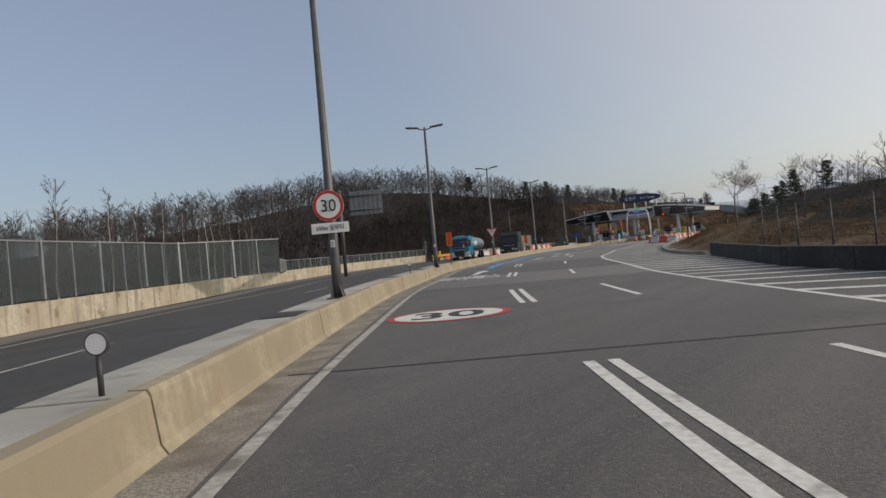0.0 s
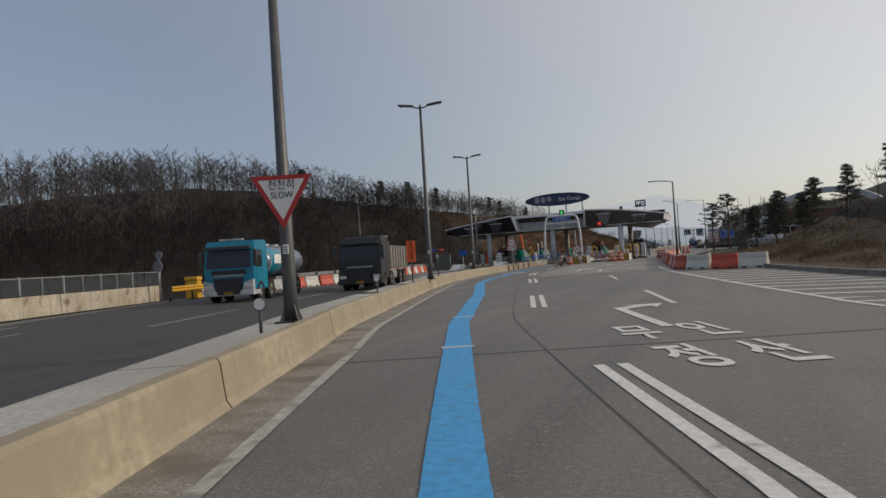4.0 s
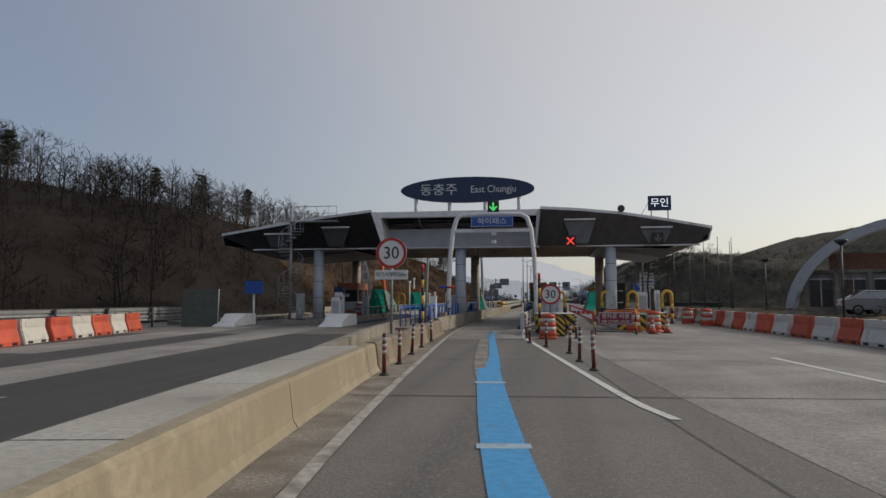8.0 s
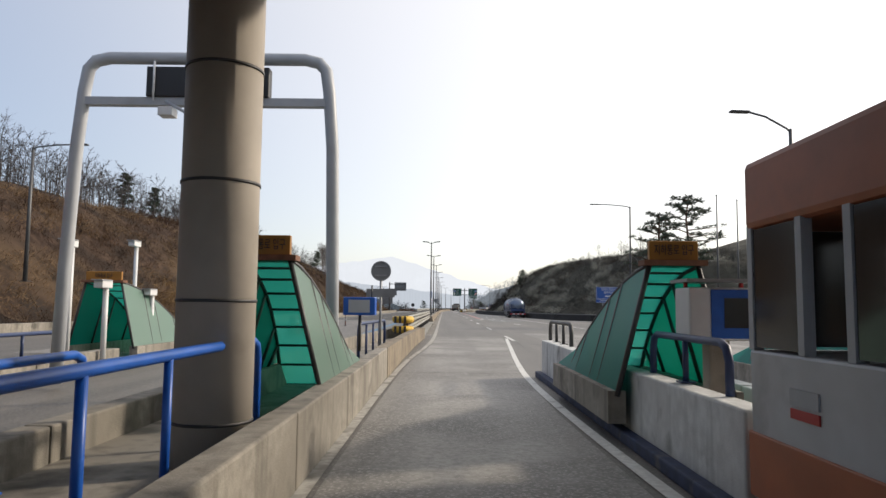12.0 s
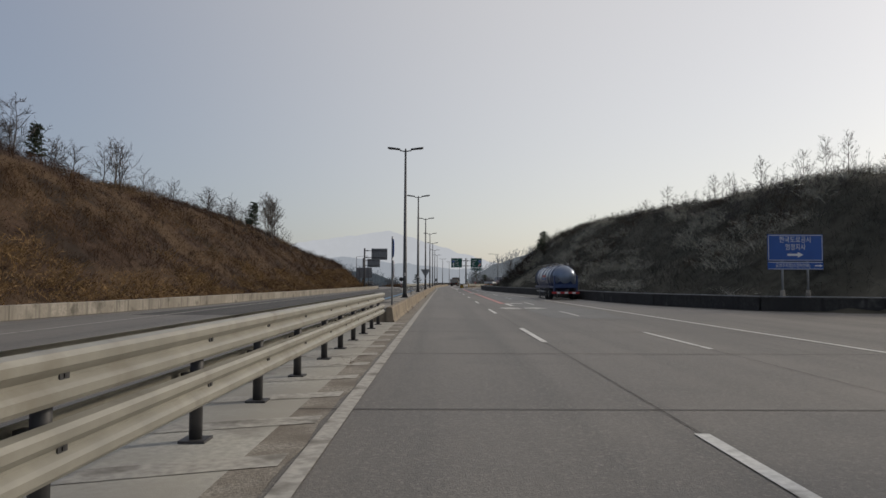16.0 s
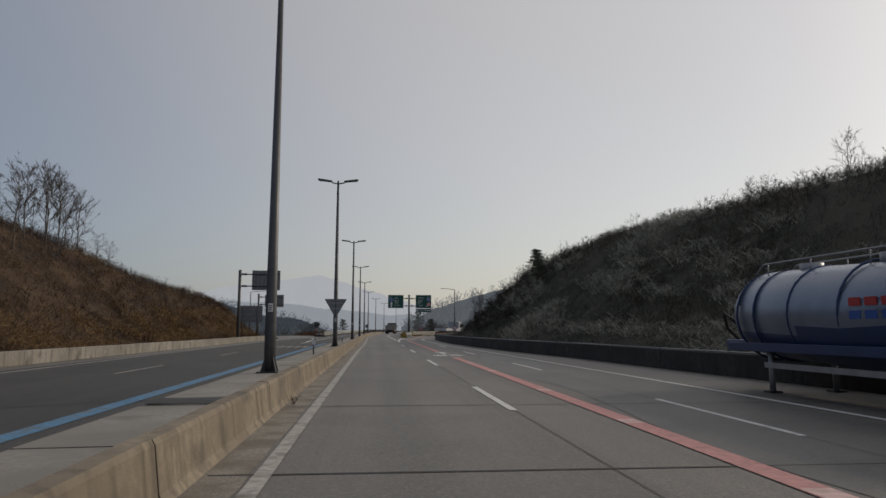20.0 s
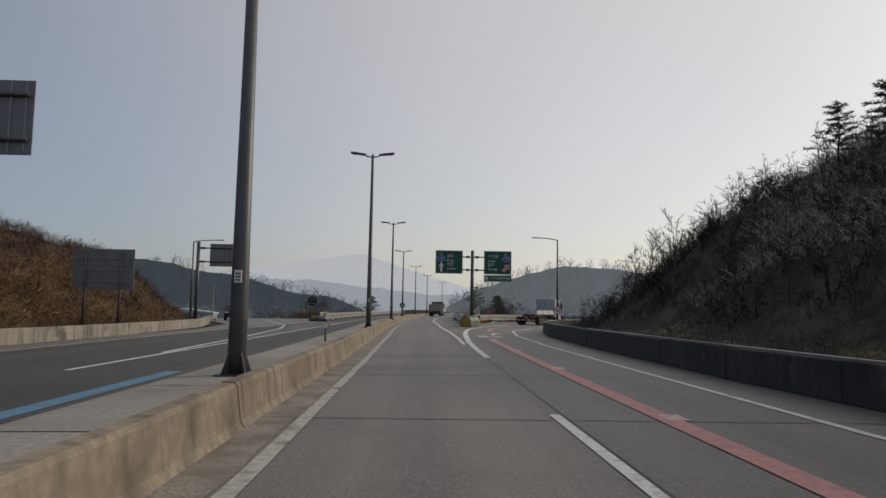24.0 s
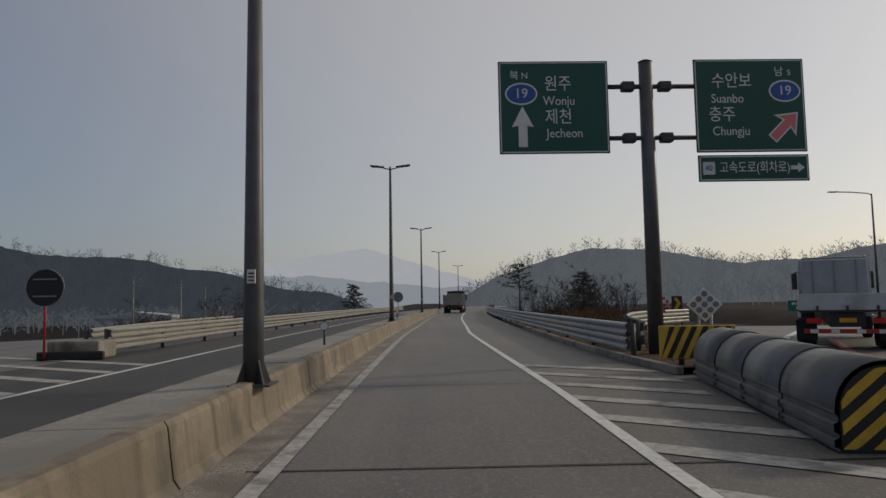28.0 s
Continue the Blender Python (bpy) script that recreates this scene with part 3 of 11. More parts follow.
bm = bmesh.new()
ribbon(bm, -164, -106.5, -0.58, 16, 0.004)
ribbon(bm, -98.3, -86.5, -0.58, 15, 0.004)
UNDER = bmesh.new()
ribbon(UNDER, -164, -6, lambda y: lerp(LEFT_EDGE, y) + lerp([(-60, 1.6), (-45, 0.8), (-6, 3.0)], y), lambda y: -1.9 + lerp(SWING, y), 0.004)
ribbon(UNDER, 84, 300, lambda y: lerp([(84, -12.4), (130, -11.6), (165, -10.9), (200, -10.5), (206, -9.5), (300, -8)], y), -1.9, 0.004)
thing("oncoming_asphalt", UNDER, ASPHALT_ONCOMING, "dark streaked asphalt of the oncoming carriageway", "road", kind="structure")
thing("road_asphalt", bm, ASPHALT, "dark coarse asphalt resurfaced stretches of the carriageway", "road", kind="structure")

bm = bmesh.new()
ribbon(bm, -40, 30, 4.4, 12.6, 0.004)
ribbon(bm, 30.05, 50, 5.0, 13.0, 0.004)
ribbon(bm, -26, 2, -8.6, -6.6, 0.006)
ribbon(bm, -16, 2, -12.6, -10.4, 0.006)
ribbon(bm, 30, 61.9, -11.8, -7.6, 0.004)
ribbon(bm, -9, 44, 0.1, lambda y: lerp([(-9, 3.2), (0, 2.9), (20, 2.7), (30, 2.9), (44, 3.3)], y), 0.005)
thing("road_dust", bm, DUSTY_ROAD, "pale dust covered concrete in the toll plaza lanes", "road", kind="structure")

# joints across and along the slabs
bm = bmesh.new()
for k, s in enumerate(steps(-84, 300, 6.1)):
    if -14 < s < 34 and k % 2:
        continue
    w = 0.012 + 0.012 * random.random()
    ribbon(bm, s, s + w * 2, -0.55, lerp([(-84, 12), (60, 12), (200, 9), (230, 5)], s), 0.008)
for y0, y1, o in ((-84, -16, 3.72), (36, 178, 3.62), (36, 140, 7.0)):
    ribbon(bm, y0, y1, o - 0.007, o + 0.007, 0.009)
for s, b in ((-106.6, 16), (-98.2, 16), (-86.6, 13), (-120.6, 16), (-5.2, 3.2), (-1.8, 3.2)):
    ribbon(bm, s, s + 0.07, -0.5, b, 0.009)
thing("slab_joints", bm, TAR, "dark tar filled joints between the concrete slabs", "joint", kind="structure")

# darker ribbon with uneven edges on the outer lane beside the tanker
bm = bmesh.new()
ribbon(bm, 82, 150, lambda y: 5.6 + 0.5 * noise.noise((y * 0.12, 0, 8)) + 1.8 * smooth((y - 126) / 24), lambda y: 9.0 + 0.6 * noise.noise((y * 0.15, 4, 8)) - lerp([(120, 0), (150, 1.5)], y), 0.006, 0.5)
thing("damp_lane", bm, mat("dark_lane_surface", (0.085, 0.084, 0.077), 0.5, vary=0.3, grain=24, second=(0.115, 0.111, 0.1), big=0.3, bump=0.4, bump_scale=60, stain=(0.07, 0.069, 0.064), stain_scale=0.4, stain_from=0.5, speck=0.15), "dark surface of the outer lane", "road surface", kind="structure")

# gritty gutter along the median
bm = bmesh.new()
ribbon(bm, -164, -12, lambda y: -0.75 + lerp(SWING, y), lambda y: lerp([(-164, -0.1), (-97, -0.1), (-92, 0.0), (-54, 0.0), (-46, -0.1)], y) + lerp(SWING, y) * lerp([(-100, 0.5), (-93, 1)], y) + 0.04 * noise.noise((y * 0.9, 0, 0)), 0.005, 0.5)
ribbon(bm, 46, 300, lambda y: -0.62 + lerp(SWING, y), lambda y: -0.15 + lerp(SWING, y) + 0.08 * noise.noise((y * 0.9, 3, 0)), 0.005, 0.5)
GRIT = mat("gutter_grit", (0.25, 0.232, 0.2), 0.84, vary=0.35, grain=30, second=(0.16, 0.14, 0.115), big=1.5, bump=0.5, bump_scale=60)
thing("gutter_grit", bm, GRIT, "gritty sand collected along the median barrier", "gutter", kind="structure")

# ---- painted lines ----
bm = bmesh.new()
ribbon(bm, -160, -112, -0.09, 0.06, 0.010)
ribbon(bm, -112, -46, lambda y: lerp(SWING, y) * lerp([(-112, 0), (-90, 1)], y) + lerp([(-97, -0.09), (-92, -0.01), (-54, -0.01), (-46, -0.09)], y), lambda y: lerp(SWING, y) * lerp([(-112, 0), (-90, 1)], y) + lerp([(-97, 0.06), (-92, 0.14), (-54, 0.14), (-46, 0.06)], y), 0.010)
ribbon(bm, -46, -22, -0.09, 0.06, 0.010)
ribbon(bm, -22, 37, -0.08, 0.05, 0.010)
ribbon(bm, 37, 300, lambda y: -0.1 + lerp(SWING, y), lambda y: 0.08 + lerp(SWING, y), 0.010)
thing("edge_line", bm, LINE_WORN, "worn white edge line beside the median", "road marking", kind="structure")

GATE_RIGHT = [(5.0, -24.5), (4.6, -22.7), (3.8, -17), (2.85, -10), (2.5, -7), (2.3, -1.3), (2.0, 10), (1.75, 18), (1.75, 24), (2.0, 29), (2.5, 36), (3.0, 43)]
gr = dense_curve(GATE_RIGHT, 0.5)
bm = strip(bmesh.new(), [[(p.x - 0.07, p.y, 0.010), (p.x + 0.07, p.y, 0.010)] for p in gr])
thing("gate_right_line", bm, LINE_WHITE, "white edge line along the toll island", "road marking", kind="structure")

DBL = [(-160, 3.2), (-121, 3.25), (-109, 3.3), (-98, 3.15), (-86, 3.5), (-77.5, 4.04), (-72, 4.1), (-60, 4.25), (-46, 4.2), (-35, 3.6), (-20, 3.6)]
for y0, y1 in ((-139, -134.5), (-125.6, -121.3), (-114, -109.6), (-101.6, -97.8), (-90.3, -86.4), (-78.6, -73.3), (-63.8, -58.7), (-48.7, -43.6), (-37.1, -31.9)):
    pair = base("double_lane_dash", "pair of short parallel white lane dashes", "road marking", Matrix(), group="double lane dashes", kind="structure")
    for d in (0, 0.3):
        part("stripe", ribbon(bmesh.new(), y0, y1, lambda y: lerp(DBL, y) + d - 0.02, lambda y: lerp(DBL, y) + d + 0.13, 0.010), LINE_WHITE, pair)


def dash(y0, y1, off, width=0.15, material=LINE_WHITE, label="white painted lane dash", z=0.010):
    f = off if callable(off) else (lambda y: off)
    bm = ribbon(bmesh.new(), y0, y1, lambda y: f(y) - width / 2, lambda y: f(y) + width / 2, z)
    return thing("lane_dash", bm, material, label + " on the carriageway", "road marking", kind="structure")


RDASH = [(-125, 6.1), (-99, 6.15), (-88, 6.75), (-74, 7.2), (-60, 8.0), (-45, 8.5), (-32, 8.35), (-16, 8.5)]
for y0, y1 in ((-126, -121.5), (-114.3, -110.2), (-103, -99.3), (-92, -88), (-79.6, -74.7), (-64.7, -59.2), (-49.9, -45), (-37.2, -32), (-21.9, -16)):
    dash(y0, y1, lambda y: lerp(RDASH, y))
for k in range(9):
    if 41.5 + 15.1 * k < 180:
        dash(41.0 + 15.05 * k, 46.0 + 15.05 * k, lambda y: lerp([(40, 3.62), (120, 3.6), (165, 3.5)], y))
for y0, y1 in ((69.5, 74.5), (84, 89), (98.5, 103.5), (113, 118), (128, 133), (143, 148), (158, 163)):
    dash(y0, y1, lambda y: lerp([(60, 7.05), (130, 7.0), (165, 6.5)], y), 0.12)
for y0, y1, o in ((-121, -115, -6.4), (-101, -97.5, -6.7), (-78.3, -71.5, -7.9), (-63, -57, -7.1), (-52.3, -47, -6.8), (-40.3, -34.5, -5.7), (-29.1, -23.5, -5.6), (-69, -63, -11.2), (-28, -22, -9.2)):
    dash(y0, y1, o, 0.14, LINE_WORN, "faded white dash of the oncoming lanes")
for k in range(8):
    dash(52 + 15 * k, 57 + 15 * k, -7.2, 0.12, LINE_WORN, "faded white dash of the oncoming lanes")
bm = bmesh.new()
ribbon(bm, -160, -95, -9.9, -9.75, 0.010)
ribbon(bm, -95, -60, lambda y: lerp([(-95, -9.9), (-60, -14)], y), lambda y: lerp([(-95, -9.75), (-60, -13.85)], y), 0.010)
ribbon(bm, 44, 203, -11.0, -10.85, 0.010)
thing("oncoming_edge_line", bm, LINE_WORN, "faded white edge line of the oncoming lanes", "road marking", kind="structure")

# blue guide line of the electronic toll lane, with paler lap joints
BLUE_MID = [(-90, 1.76), (-84, 1.85), (-79, 2.2), (-70, 2.42), (-65, 2.5), (-56, 2.3), (-45, 1.5), (-40, 1.55), (-36, 1.8), (-22, 1.62), (-10, 1.45), (-4, 1.6)]
bm = bmesh.new()
ribbon(bm, -90, -19, lambda y: lerp(BLUE_MID, y) - 0.23 + 0.012 * noise.noise((y * 3, 0, 0)), lambda y: lerp(BLUE_MID, y) + 0.23 + 0.012 * noise.noise((y * 3, 9, 0)), 0.012, 0.25)
ribbon(bm, -19, -4, lambda y: lerp([(-19, 1.5), (-16, 1.59), (-9, 1.57), (-4, 1.68)], y) + 0.03 * noise.noise((y * 2.5, 4, 0)), lambda y: lerp([(-19, 1.84), (-12, 1.82), (-8, 1.78), (-4, 1.74)], y) + 0.015 * noise.noise((y * 3, 9, 0)), 0.012, 0.25)
thing("blue_guide_line", bm, LINE_BLUE, "bright blue painted lane guide line", "road marking", kind="structure")
bm = bmesh.new()
ribbon(bm, -9, -3.2, lambda y: 1.45 + 0.06 * noise.noise((y * 2, 1, 0)), lambda y: 1.6 + 0.05 * noise.noise((y * 2, 5, 0)), 0.011, 0.25)
ribbon(bm, 34, 172, -3.98, -3.62, 0.012)
thing("blue_guide_line_worn", bm, LINE_BLUE_WORN, "rubbed blue painted lane guide line", "road marking", kind="structure")
bm = bmesh.new()
ribbon(bm, -21.5, -3.5, lambda y: lerp([(-21.5, 1.4), (-19, 1.27), (-16, 1.22), (-3.5, 1.3)], y) + 0.05 * noise.noise((y * 2, 2, 0)), lambda y: 1.56 + 0.04 * noise.noise((y * 2, 7, 0)), 0.010, 0.25)
thing("ground_off_strip", bm, mat("ground_off_paint", (0.24, 0.225, 0.2), 0.8, vary=0.3, grain=6, second=(0.15, 0.14, 0.125), big=1.1), "pale rubbed strip where the guide line was ground off", "road marking", kind="structure")
bm = bmesh.new()
for s in (-84.6, -79.0, -70.9, -65.4, -59.5, -41.2, -35.6, -21.4, -26.5, -46.3):
    m = lerp(BLUE_MID, s)
    ribbon(bm, s - 0.12, s + 0.12, m - 0.27, m + 0.27, 0.014)
LAP = mat("paint_lap", (0.3, 0.42, 0.52), 0.7, vary=0.2, grain=6)
thing("guide_line_laps", bm, LAP, "pale lapped joints across the blue guide line", "road marking", kind="structure")
# pink guide line towards the exit ramp, with paler laps
bm = bmesh.new()
for y in (104, 109.5, 114.4, 120, 127.5, 133, 151, 158.5, 166, 174, 181.5, 189):
    ribbon(bm, y, y + 0.5, 5.0, 5.3, 0.014)
for a in (4.9, 5.06):
    ribbon(bm, 178, 190.5, a, a + 0.05, 0.014)
thing("pink_line_laps", bm, mat("pink_paint_lap", (0.55, 0.38, 0.36), 0.7, vary=0.2, grain=6), "pale lapped joints on the pink guide line", "road marking", kind="structure")
bm = bmesh.new()
ribbon(bm, 100.5, 139, 4.98, 5.32, 0.012)
PINK_MID = [(147, 5.05), (180, 5.0), (190, 5.15), (198, 5.65), (205, 6.4), (211, 7.2), (219, 9.2), (226, 11.8), (232, 14.8)]
for y0, y1 in ((147, 192.2), (203, 232)):
    ribbon(bm, y0, y1, lambda y: lerp(PINK_MID, y) - 0.17, lambda y: lerp(PINK_MID, y) + 0.17, 0.012)
thing("pink_guide_line", bm, LINE_RED, "faded pink painted guide line towards the exit", "road marking", kind="structure")


def road_text(name, text, y, off, width, length, material, label, z=0.012, turn=0.0, bold=0.022):
    """Flat stretched writing on the road, read along the way of travel."""
    cu = bpy.data.curves.new(name, "FONT")
    cu.body, cu.size, cu.align_x, cu.align_y, cu.resolution_u, cu.offset = text, 1.0, "CENTER", "CENTER", 3, bold
    tmp = bpy.data.objects.new(name, cu)
    me = bpy.data.meshes.new_from_object(tmp)
    bpy.data.objects.remove(tmp)
    xs = [v.co.x for v in me.vertices]
    ys = [v.co.y for v in me.vertices]
    cx, cy = (max(xs) + min(xs)) / 2, (max(ys) + min(ys)) / 2
    sx, sy = width / (max(xs) - min(xs)), length / (max(ys) - min(ys))
    p = on_line(y, off, z)
    me.transform(pose(p.x, p.y, p.z, 0, 0, heading(y) + turn) @ Matrix.Diagonal((sx, sy, 1, 1)) @ Matrix.Translation((-cx, -cy, 0)))
    me.materials.clear()
    me.materials.append(material)
    return tagged(new(name, me), label, "road marking", kind="structure")


def flat_shape(name, outline, y, off, material, label, z=0.012, turn=0.0):
    p = on_line(y, off, z)
    bm = bmesh.new()
    bm.faces.new([bm.verts.new((a, b, 0)) for a, b in outline])
    return thing(name, bm, material, label, "road marking", kind="structure", m=pose(p.x, p.y, p.z, 0, 0, heading(y) + turn))


def ellipse(a, b, n=40):
    return [(a * math.cos(2 * math.pi * k / n), b * math.sin(2 * math.pi * k / n)) for k in range(n)]


for y, off, a, b in ((-115.2, 1.52, 1.42, 1.35), (-29.55, 1.72, 1.08, 1.08)):
    flat_shape("speed_marking_ring", ellipse(a, b), y, off, RED_MARK, "red ring of a painted speed limit", 0.012)
    flat_shape("speed_marking_disc", ellipse(a * 0.87, b * 0.87), y, off, LINE_WHITE, "white disc of a painted speed limit", 0.016)
    road_text("speed_marking_digits", "30", y, off, a * 1.15, b * 1.05, BLACK_MARK, "black painted speed limit digits on road", 0.020)
road_text("lane_name_marking", "하이패스", -99.6, 1.32, 3.0, 3.5, LINE_WHITE, "stretched white lane name painted on road", bold=0.02)
flat_shape("straight_arrow", [(-0.15, -2.5), (0.15, -2.5), (0.15, 0.9), (0.47, 0.9), (0, 3.0), (-0.47, 0.9), (-0.15, 0.9)], -95.2, 1.38, LINE_WHITE, "white painted straight arrow on road", turn=-4)
for y, o in ((-70.4, 6.05), (-36, 7.2)):
    for k, word in enumerate(("무  인", "정  산")):
        road_text("lane_name_marking", word, y - 2.55 * k, o - 0.05 * k, 1.75 if y < -40 else 2.4, 2.0, LINE_WORN if y > -40 else LINE_WHITE, "stretched white lane name painted on road")
for y, o in ((-67, 6.3), (-31, 6.9)):
    flat_shape("bend_arrow", [(-0.12, -3.0), (0.1, -3.0), (0.1, 0.9), (0.85, 1.5), (0.85, 1.0), (1.25, 2.0), (0.2, 2.0), (0.5, 1.75), (-0.12, 1.3)], y, o, LINE_WHITE, "white painted bend arrow on road")
flat_shape("exit_arrow", [(-0.14, -3), (0.12, -3), (0.12, 1.0), (0.8, 1.6), (0.8, 1.1), (1.3, 2.1), (0.15, 2.1), (0.45, 1.85), (-0.14, 1.3)], 99.1, 5.4, LINE_WHITE, "white painted right turn arrow on road")
road_text("place_marking", "충주", 92.5, 5.6, 2.6, 2.4, LINE_WHITE, "stretched white place name painted on road")
road_text("place_marking", "충주", 141.5, 5.1, 1.7, 2.2, LINE_WHITE, "stretched white place name painted on road")
flat_shape("exit_arrow", [(-0.12, -2), (0.12, -2), (0.12, 0.6), (0.5, 0.6), (0.1, 2), (-0.4, 0.9), (-0.12, 0.6)], 145, 5.1, LINE_WHITE, "white painted slanting arrow on road")

road_text("place_marking", "충주", 194.3, 5.45, 1.5, 2.3, LINE_WHITE, "stretched white place name painted on road", turn=-4)
flat_shape("exit_arrow", [(-0.1, -1.9), (0.1, -1.9), (0.1, 0.6), (0.38, 0.55), (0.05, 1.9), (-0.38, 0.7), (-0.1, 0.65)], 198.2, 6.05, LINE_WHITE, "white painted slanting arrow on road", turn=-9)

# hatched area of the entry bend
HATCH = [(-164, 8.6), (-112, 8.7), (-95, 8.9), (-83, 9.4), (-76, 10.2), (-66, 10.9), (-52, 11.5), (-32, 12.3)]
bm = bmesh.new()
ribbon(bm, -140, -34, lambda y: lerp(HATCH, y), lambda y: lerp(HATCH, y) + 0.17, 0.010)
thing("hatch_border", bm, LINE_WHITE, "white border line of the hatched area", "road marking", kind="structure")
for k, s in enumerate(steps(-118, -47, 1.75)):
    a = lerp(HATCH, s) + 0.17
    b = lerp([(-118, 15.5), (-96, 14.8), (-80, 13.8), (-60, 15.0), (-47, 15.5)], s)
    n = max(2, int(b - a))
    rows = [[on_line(s - 0.38 * (o - a), o, 0.010), on_line(s + 0.33 - 0.38 * (o - a), o, 0.010)] for o in steps(a, b, 1.0)]
    thing("hatch_stripe", strip(bmesh.new(), rows), LINE_WHITE, "slanting white stripe of the hatched area", "road marking", group="hatch stripes", kind="structure")

# gore between main road and exit ramp
RAMP_LEFT = [(176, 3.56), (182, 3.58), (188, 3.68), (192, 3.86), (198, 4.15), (204, 4.6), (209, 5.2), (214, 6.4), (220, 8.0), (227, 10.5), (233, 13.6), (240, 18)]
MAIN_R = [(176, 3.42), (187, 3.46), (191.5, 3.52), (200, 3.48), (207, 3.3), (214, 3.15), (220, 3.16), (242, 2.75), (300, 2.7)]
bm = bmesh.new()
ribbon(bm, 185.5, 300, lambda y: lerp(MAIN_R, y) - 0.08, lambda y: lerp(MAIN_R, y) + 0.08, 0.010)
thing("main_right_line", bm, LINE_WHITE, "solid white line of the main lane", "road marking", kind="structure")
bm = bmesh.new()
ribbon(bm, 177.7, 240, lambda y: lerp(RAMP_LEFT, y), lambda y: lerp(RAMP_LEFT, y) + lerp([(178, 0.2), (195, 0.28)], y), 0.010)
thing("ramp_left_line", bm, LINE_WHITE, "broad white line of the exit ramp", "road marking", kind="structure")
bm = bmesh.new()
RIGHT_IN = [(60, 10.6), (120, 9.2), (150, 8.0), (165, 7.1), (185, 6.85), (196, 7.1), (205, 8.0), (214, 10.8), (222, 14.5), (232, 21)]
ribbon(bm, 60, 232, lambda y: lerp(RIGHT_IN, y), lambda y: lerp(RIGHT_IN, y) + 0.15, 0.010)
thing("right_edge_line", bm, LINE_WHITE, "white edge line by the right wall", "road marking", kind="structure")
for s in steps(192, 224, 1.75):
    a = lerp(MAIN_R, s) + 0.08
    c = lerp(RAMP_LEFT, s)
    mid = a + (c - a) * lerp([(186, 0.55), (214, 0.5), (224, 0.4)], s)
    rows = [[on_line(s, a, 0.010), on_line(s + 0.5, a, 0.010)], [on_line(s - 0.75 * (mid - a), mid, 0.010), on_line(s + 0.5 - 0.75 * (mid - a), mid, 0.010)]]
    if s < 207:
        rows.append([on_line(s - 0.75 * (mid - a) + 0.6 * (c - mid), c, 0.010), on_line(s + 0.5 - 0.75 * (mid - a) + 0.6 * (c - mid), c, 0.010)])
    thing("hatch_stripe", strip(bmesh.new(), rows), LINE_WORN, "worn white stripe of the gore hatching", "road marking", group="gore stripes", kind="structure")
# oncoming gore hatching and lines
bm = bmesh.new()
OG_B = [(176, -6.3), (190, -6.9), (203, -7.9), (211.5, -9.3), (229.6, -15)]
ribbon(bm, 172, 300, lambda y: lerp([(172, -6.2), (205, -6.1), (300, -6.3)], y), lambda y: lerp([(172, -6.05), (205, -5.95), (300, -6.15)], y), 0.010)
ribbon(bm, 178, 229.6, lambda y: lerp(OG_B, y), lambda y: lerp(OG_B, y) + 0.16, 0.010)
thing("oncoming_gore_lines", bm, LINE_WHITE, "white border lines of oncoming gore", "road marking", kind="structure")
for s in steps(186, 226, 1.9):
    a, b = -6.2, lerp(OG_B, s) + 0.16
    thing("hatch_stripe", strip(bmesh.new(), [[on_line(s, a, 0.010), on_line(s + 0.45, a, 0.010)], [on_line(s + 0.6 * (a - b), b, 0.010), on_line(s + 0.45 + 0.6 * (a - b), b, 0.010)]]), LINE_WORN, "worn white stripe of the gore hatching", "road marking", group="gore stripes", kind="structure")
for k in range(7):
    dash(157.5 + 0.02 * k, 161.5, -3.2 - 0.62 * k, 0.28, LINE_WORN, "white rumble bar across oncoming lane")

# ---- median: barrier units, slabs on top ----
def barrier_run(name, y0, y1, material, slab, step=6.1, left=-1.85):
    owner = base(name, "low weathered concrete median barrier in cast lengths", "barrier", Matrix(), kind="structure")
    ys = steps(y0, y1, step)
    for a, b in zip(ys, ys[1:]):
        j = 0.012 + 0.01 * random.random()
        h = 0.55 + random.uniform(-0.008, 0.008)
        bm = profile_run(bmesh.new(), a + j, b - j, [(-0.6, 0), (-0.66, 0.09), (-0.71, h - 0.05), (-0.74, h), (-0.9, h + 0.005), (-0.93, h - 0.03), (-0.93, 0)], 1.5)
        part("barrier_unit", bm, material, owner)
    for a, b in zip(steps(y0, y1, 3.05), steps(y0, y1, 3.05)[1:]):
        j = 0.01 + 0.008 * random.random()
        h = 0.5 + random.uniform(-0.006, 0.006)
        part("top_slab", profile_run(bmesh.new(), a + j, b - j, [(-0.935, h - 0.04), (-0.935, h), (left, h - 0.01), (left - 0.03, h - 0.05), (left - 0.03, h - 0.12), (-0.935, h - 0.12)], 1.5), slab, owner)
    part("kerb_core", profile_run(bmesh.new(), y0 + 0.05, y1 - 0.05, [(-0.935, 0), (-0.935, 0.37), (left, 0.37), (left - 0.04, 0.2), (left - 0.06, 0)], 2.0), material, owner)
    return owner


barrier_run("median_barrier_south", -160, -19.5, BARRIER, SLAB)
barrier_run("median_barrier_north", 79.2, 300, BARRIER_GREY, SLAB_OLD)
